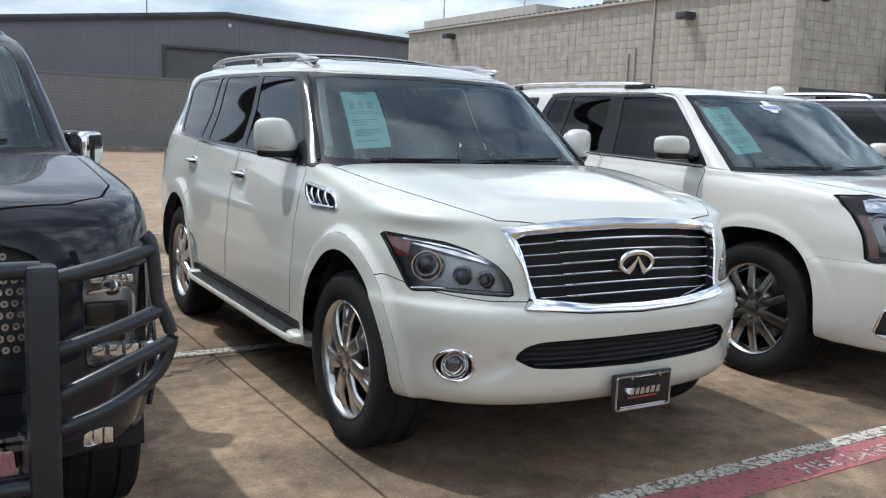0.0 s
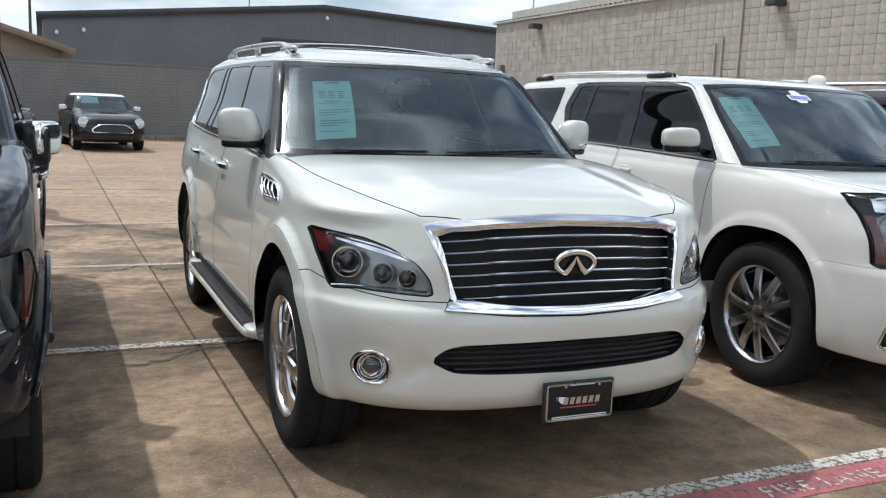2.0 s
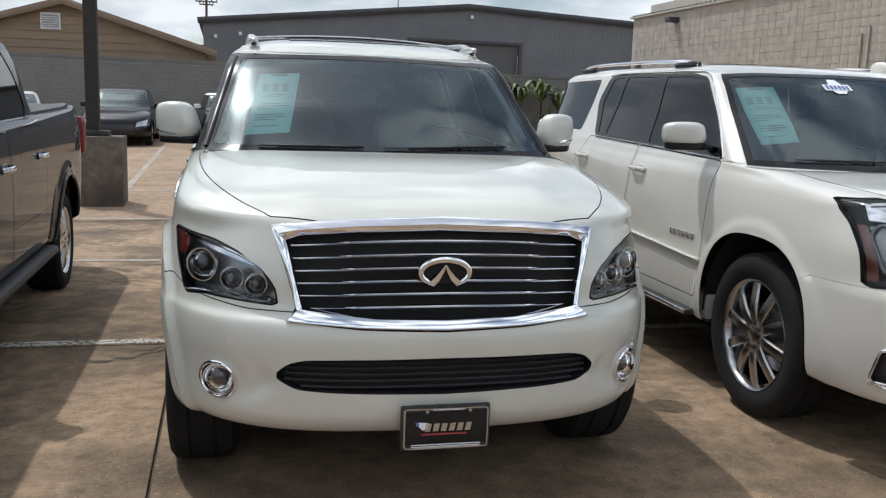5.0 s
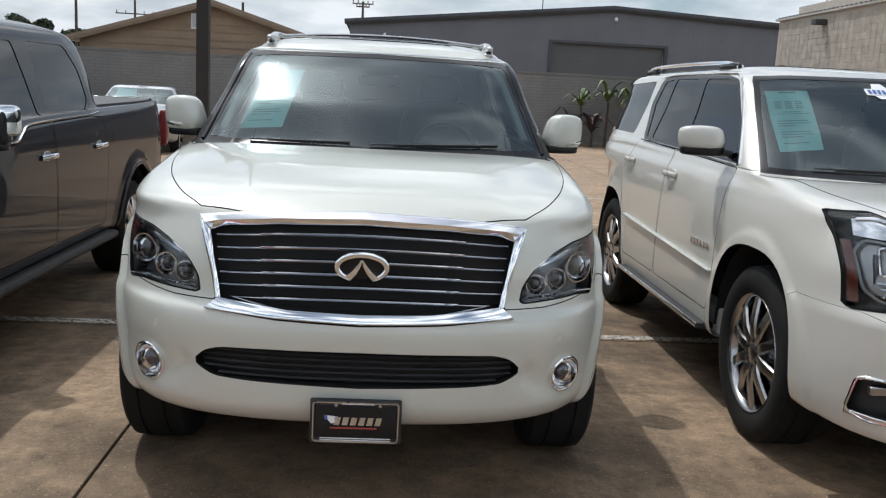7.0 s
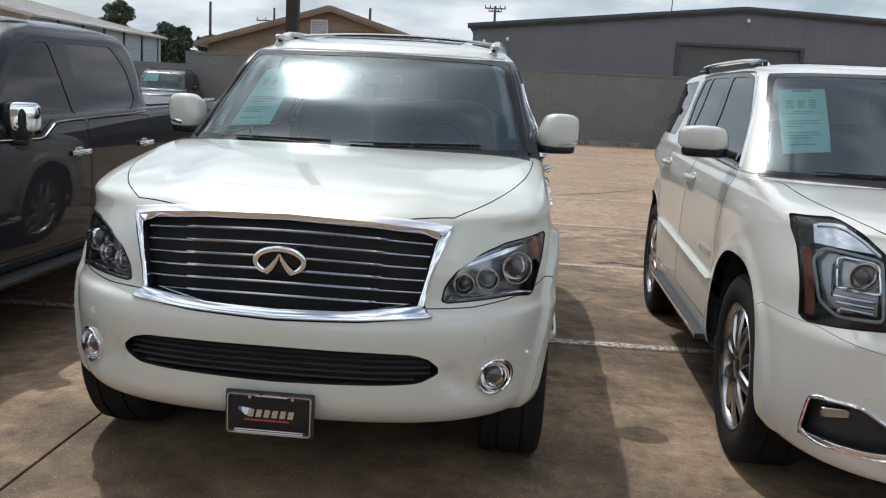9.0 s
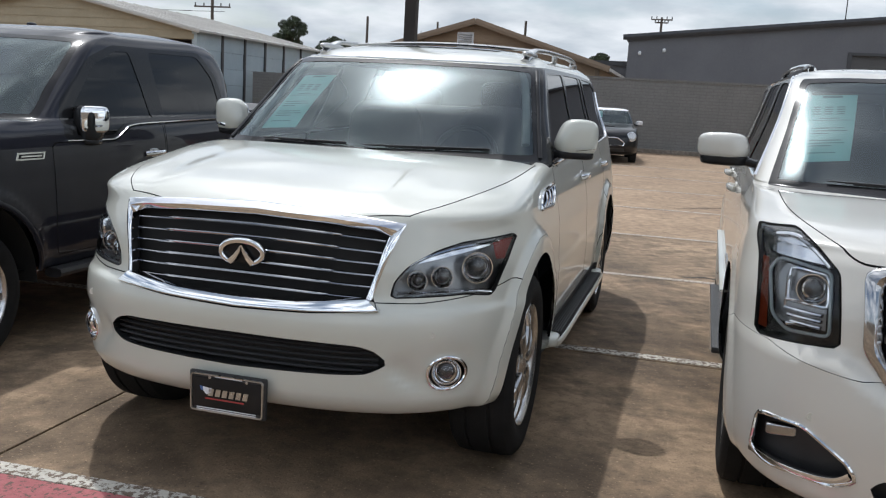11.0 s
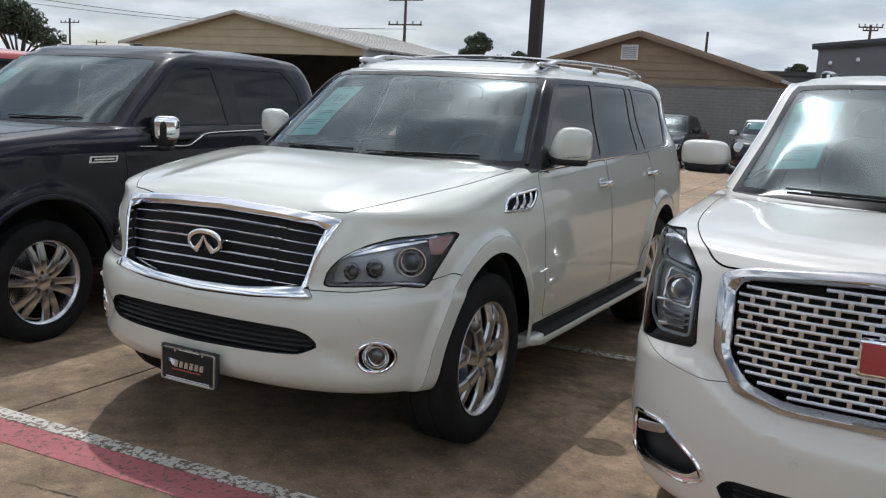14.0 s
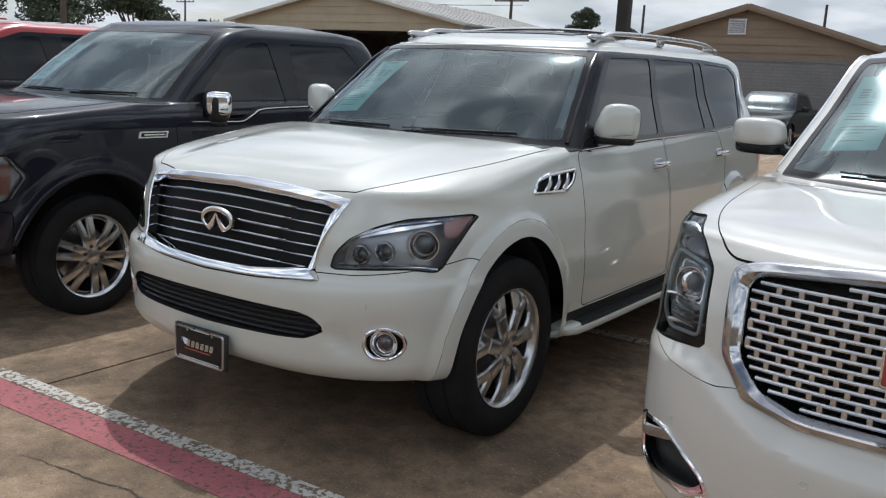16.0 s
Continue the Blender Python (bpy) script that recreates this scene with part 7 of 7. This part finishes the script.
for k, (x, y, h, s) in enumerate([(-44.5, 97, 10.9, 2.0), (-39.6, 99, 9.2, 1.9), (-13.3, 39.5, 3.9, 1.15), (-15.2, 39, 3.9, 1.25), (-16.4, 42, 4.5, 1.0), (-52.7, 40.2, 7.3, 2.9), (-56.0, 35.6, 6.9, 3.2), (-60.5, 31.5, 7.0, 3.6), (-8.7, 106.7, 8.6, 1.7)]):
    tree(pose(x, y, 0, 0, 0, 50 * k), h, s, 20 + k)


def utility_pole(x, y, h, arms, name="utility_pole", lattice=False, turn=0):
    ob = thing(name, pose(x, y, 0, 0, 0, turn), "wooden utility pole with cross-arms beyond the buildings", "utility pole", "far poles")
    part("mast", sweep([(0, 0, 0), (0, 0, h)], [.17 * h / 10, .11 * h / 10], n=8), WOOD, ob)
    for z, half in arms:
        part("cross_arm", sweep([(-half, 0, h - z), (half, 0, h - z)], .07 * h / 10, n=6), WOOD, ob)
        for s in (-1, -.5, .5, 1):
            part("insulator", sweep([(s * half * .95, 0, h - z), (s * half * .95, 0, h - z + .3 * h / 10)], .05 * h / 10, n=6), WIRE, ob)
    return ob


utility_pole(-3.0, 140, 15.9, [(.35, 1.6), (.8, 1.0)])
utility_pole(-13.0, 37.2, 5.2, [], "pole_stub")
utility_pole(-73.2, 130, 19.5, [(1.2, 3.2), (5.2, 3.2)], "transmission_pole")
utility_pole(-26, 96, 10.2, [(1.4, 2.0), (3.6, 2.0)], "transmission_pole")
utility_pole(-72, 61, 8.0, [(.4, 1.3)])
utility_pole(-85, 76, 7.0, [(.3, 1.5)])
utility_pole(-29.5, 19, 8, [], "pole_stub")
utility_pole(-8.2, 52, 6.6, [], "pole_stub")
for k, (a, b) in enumerate([((-74, 130, 18.4), (-120, 60, 19.5)), ((-77, 130, 18.4), (-124, 60, 19.5)), ((-71, 130, 13.6), (-116, 60, 14.8)), ((-77, 130, 13.6), (-124, 60, 14.8))]):
    pts = [(a[0] + (b[0] - a[0]) * t, a[1] + (b[1] - a[1]) * t, a[2] + (b[2] - a[2]) * t - 2.2 * 4 * t * (1 - t)) for t in np.linspace(0, 1, 14)]
    tagged(part("power_line", sweep(pts, .035, n=4), WIRE), "sagging overhead power line", "power line", "power lines")


# ---- cars parked further off ----
LAMP_WHITE = surface("clear_lamp", (0.42, 0.44, 0.46), (0.62, 0.64, 0.66), 26, 0.15, 0.4, coat=1.0)


def plain_car(name, m, label, paint, length, half, hood, cowl, belt, roof_y, roof_z, roof_end, deck=None, roof_paint=None, tall=.34, caps=None, sticker=True, rails=False, group="", drop=0.0):
    """A parked car: hood is the bonnet height, cowl where the screen starts, deck the boot height or None for a straight back."""
    car = thing(name, m, label, "car", group)
    L, y2 = length, length - .95
    wb = (.85, length - .85)
    tail = L - .15 if deck is None else roof_end + .55
    fall = lambda k: hood * (k - drop)  # noqa: E731
    rows = [(.22, .22, half - .08, .8, 2.8, .24, .24, .3, y2, L - .1, 3), (.28, .06, half - .02, .8, 2.8, .28, .28, .32, y2, L - .02, 3.4), (.42, .0, half, .8, 2.8, .42, .42, .45, y2, L, 3.6),
            (fall(.72), .03, half, .85, 2.8, fall(.74), hood * .76, hood * .78, y2, L, 3.6), (fall(.86), .10, half - .02, .95, 2.8, fall(.9) + hood * drop * .4, hood * .95, hood * .97, y2, L - .02, 3.6),
            (fall(.93) + hood * drop * .2, .25, half - .05, 1.05, 2.9, hood * (.97 - drop * .3), belt - .06, (deck or belt) - .04, y2, L - .05, 3.8), (hood * (.985 - drop * .4), cowl * .55, half - .08, 1.2, 3.2, belt - .06, belt - .02, (deck or belt) - .01, y2, L - .08, 4),
            (hood + .02, cowl - .05, half - .09, cowl + .35, 3.6, belt - .02, belt, (deck or belt), y2, L - .12, 4), (hood + .02, cowl, half - .10, cowl + .45, 4, belt, belt + .01, belt + .0, min(y2, tail - .5), tail, 4),
            ((hood + roof_z) / 2, (cowl + roof_y) / 2, half - .17, (cowl + roof_y) / 2 + .4, 5, (belt + roof_z) / 2, (belt + roof_z) / 2, (belt + roof_z) / 2, roof_end - .35, (tail + roof_end) / 2, 4.5),
            (roof_z - .05, roof_y, half - .25, roof_y + .4, 6, roof_z - .06, roof_z - .05, roof_z - .07, roof_end - .5, roof_end, 5), (roof_z - .01, roof_y + .15, half - .34, roof_y + .5, 5, roof_z - .02, roof_z - .01, roof_z - .03, roof_end - .6, roof_end - .15, 5),
            (roof_z, roof_y + .5, .2, roof_y + .7, 4, roof_z, roof_z, roof_z - .01, roof_end - .75, roof_end - .5, 4), (roof_z, roof_y + .7, .002, roof_y + .71, 3, roof_z, roof_z, roof_z, roof_end - .8, roof_end - .75, 3)]
    hubs = [(wb[0], .31), (wb[1], .31)]
    sh = Shell(rows, .08, 30, 44, 14, hubs, .36, .008, .05)
    away = lambda V: .4 - V[:, 0]  # noqa: E731
    sh.carve("body", "arch", lambda V: np.where(V[:, 0] > .4, np.minimum.reduce([np.hypot(V[:, 1] - y, V[:, 2] - z) - .36 for y, z in hubs]), 1.0))
    ahead = lambda V: np.maximum(V[:, 1] - roof_y - .3, cowl - .02 - V[:, 1])  # noqa: E731
    wt, wbm = half - .29, half - .14
    sh.cut("body", "screen", [(-.1, hood + .035), (wbm, hood + .05), (wt, roof_z - .075), (-.1, roof_z - .055)], "front", ahead)
    fz = roof_z - .075
    sh.cut("body", "glass", rounded([(cowl + .42, belt + .03), (roof_y + .32, fz), (roof_end - .35, fz - .01), ((tail + roof_end) / 2 - .1 if deck is None else roof_end + .1, belt + .06)], .05, 4), "side", away)
    sh.cut("glass", "pillar", [(roof_y + .95, 0), (roof_y + .95, 3), (roof_y + 1.05, 3), (roof_y + 1.05, 0)], "side", away)
    if roof_paint:
        sh.carve("body", "roof", lambda V: np.maximum(roof_z - .06 - V[:, 2], roof_y - .05 - V[:, 1]))
        part("roof", both(sh.get("roof", push=.002)), roof_paint, car)
    part("body", both(sh.get("body")), paint, car)
    part("windscreen", both(sh.get("screen")), GLASS, car)
    pair("pillar", sh.get("pillar"), GLOSS_BLACK, car)
    pair("side_window", sh.get("glass"), TINT, car)
    part("grille", both(([tuple(v) for v in decal(sh, [(0, fall(.55)), (half * .5, fall(.57)), (half * .55, fall(.74)), (0, fall(.75))], .006, 6, 3)[0]], decal(sh, [(0, 0), (1, 0), (1, 1), (0, 1)], 0, 6, 3)[1])), PLASTIC, car)
    part("intake", decal(sh, [(-half * .6, .30), (half * .6, .30), (half * .55, .40), (-half * .55, .40)], .006, 8, 2), PLASTIC, car)
    for s in (1, -1):
        fl = (lambda q: q) if s > 0 else flipped
        if roof_paint:
            m_ = Matrix.Translation((s * (half - .20), sh.front(half - .20, fall(.80)) - .035, fall(.80))) @ Vector((0, -1, 0)).rotation_difference(Vector((s * .1, -.97, .2))).to_matrix().to_4x4()
            eye_ = part("head_lamp", moved(lathe([(.10, .100), (.0, .118), (-.012, .112), (-.022, .085), (-.030, .04), (-.032, .001)], 32, "y"), m_), LAMP_WHITE, car, "round clear headlamp")
            part("lamp_rim", moved(lathe([(.02, .120), (-.010, .126), (-.016, .116), (-.004, .108)], 32, "y"), m_), CHROME, eye_)
        else:
            lens = decal(sh, [(half * .58, fall(.70)), (half * .93, fall(.74)), (half * .95, fall(.90)), (half * .62, fall(.82))], .008, 5, 4)
            part("head_lamp", fl(lens), LAMP_WHITE, car)
        mirror_arm(car, s, (half + .06, cowl + .62, belt + .07), (.095, .05, .065), caps or paint, half - .1, belt)
        part("tail_lamp", fl(pillow(half - .10, L - .14, belt - .12, .06, .06, .10, 4)), RED_LENS, car)
        if rails:
            zt = sh.top(half - .36, roof_y + 1)
            part("roof_rail", fl(sweep(smooth_line([(half - .33, roof_y + .4, zt - .01), (half - .34, roof_y + .6, zt + .05), (half - .34, roof_end - .6, zt + .05), (half - .33, roof_end - .35, zt - .02)], 4), .02, n=6)), CHROME if length > 5 else PLASTIC, car)
        for wy, wz in hubs:
            wheel_well(car, s * (half - .02), wy, wz, .36, .25)
            add_wheel(car, s * (half - .11), wy, wz, .315, .21, .2, "straight", 5, ALLOY, low=True)
    underbody(car, sh)
    cabin(car, cowl, half - .12, belt - .02, tail - .4)
    if sticker:
        za, zb = hood + (roof_z - hood) * .42, hood + (roof_z - hood) * .80
        part("price_sheet", decal(sh, [(-half * .62, za), (-half * .12, za), (-half * .12, zb), (-half * .55, zb)], -.015, 6, 5), PAPER, car)
    if caps:
        rim = [(x, sh.front(x, z) - .03, z) for x, z in rounded([(-half * .54, fall(.56)), (half * .54, fall(.56)), (half * .56, fall(.63)), (half * .36, fall(.75)), (-half * .36, fall(.75)), (-half * .56, fall(.63))], .06, 4)]
        part("grille_rim", sweep(rim, .018, n=6, up=(0, 1, 0), closed=True), CHROME, car)
        part("bonnet_scoop", box(-.22, .22, cowl * .55, cowl * .55 + .12, sh.top(0, cowl * .5) - .02, sh.top(0, cowl * .5) + .035, .015), PLASTIC, car)
    return car


plain_car("hatchback", pose(-.33, 20.7, rise(21), 0, 0, 6), "small black hatchback with a white roof and round headlamps", DARK_PAINT, 3.72, .86, .98, 1.15, .98, 1.62, 1.42, 3.35, roof_paint=WHITE_INK, caps=WHITE_INK, drop=.08)
plain_car("dark_saloon", pose(-3.42, 20.9, rise(21)), "dark grey four-door saloon parked before the wall", DARK_PAINT, 4.55, .88, .93, 1.25, .95, 2.0, 1.46, 3.55, 1.05, sticker=False, drop=.16)
plain_car("silver_coupe", pose(-5.05, 15.9, rise(16.5), 0, 0, 8), "silver coupe with a price sheet in the screen", SILVER_PAINT, 4.75, .93, .95, 1.55, .98, 2.3, 1.39, 3.5, 1.02, drop=.14)
plain_car("grey_suv", pose(-9.75, 22.6, rise(23.5), 0, 0, 10), "dark grey compact SUV with black roof rails", DARK_PAINT, 4.4, .90, 1.06, 1.2, 1.10, 1.85, 1.68, 4.05, rails=True)
build_pickup(pose(-6.35, .25, 0), "red_pickup", RED_PAINT, "red crew-cab pickup truck parked in the row", False, low=True)
plain_car("black_suv", pose(5.52, .0, 0), "black full-size SUV with bright roof rails", BLACK_PAINT, 5.2, 1.02, 1.24, 1.28, 1.30, 2.0, 1.88, 4.95, sticker=False, rails=True)
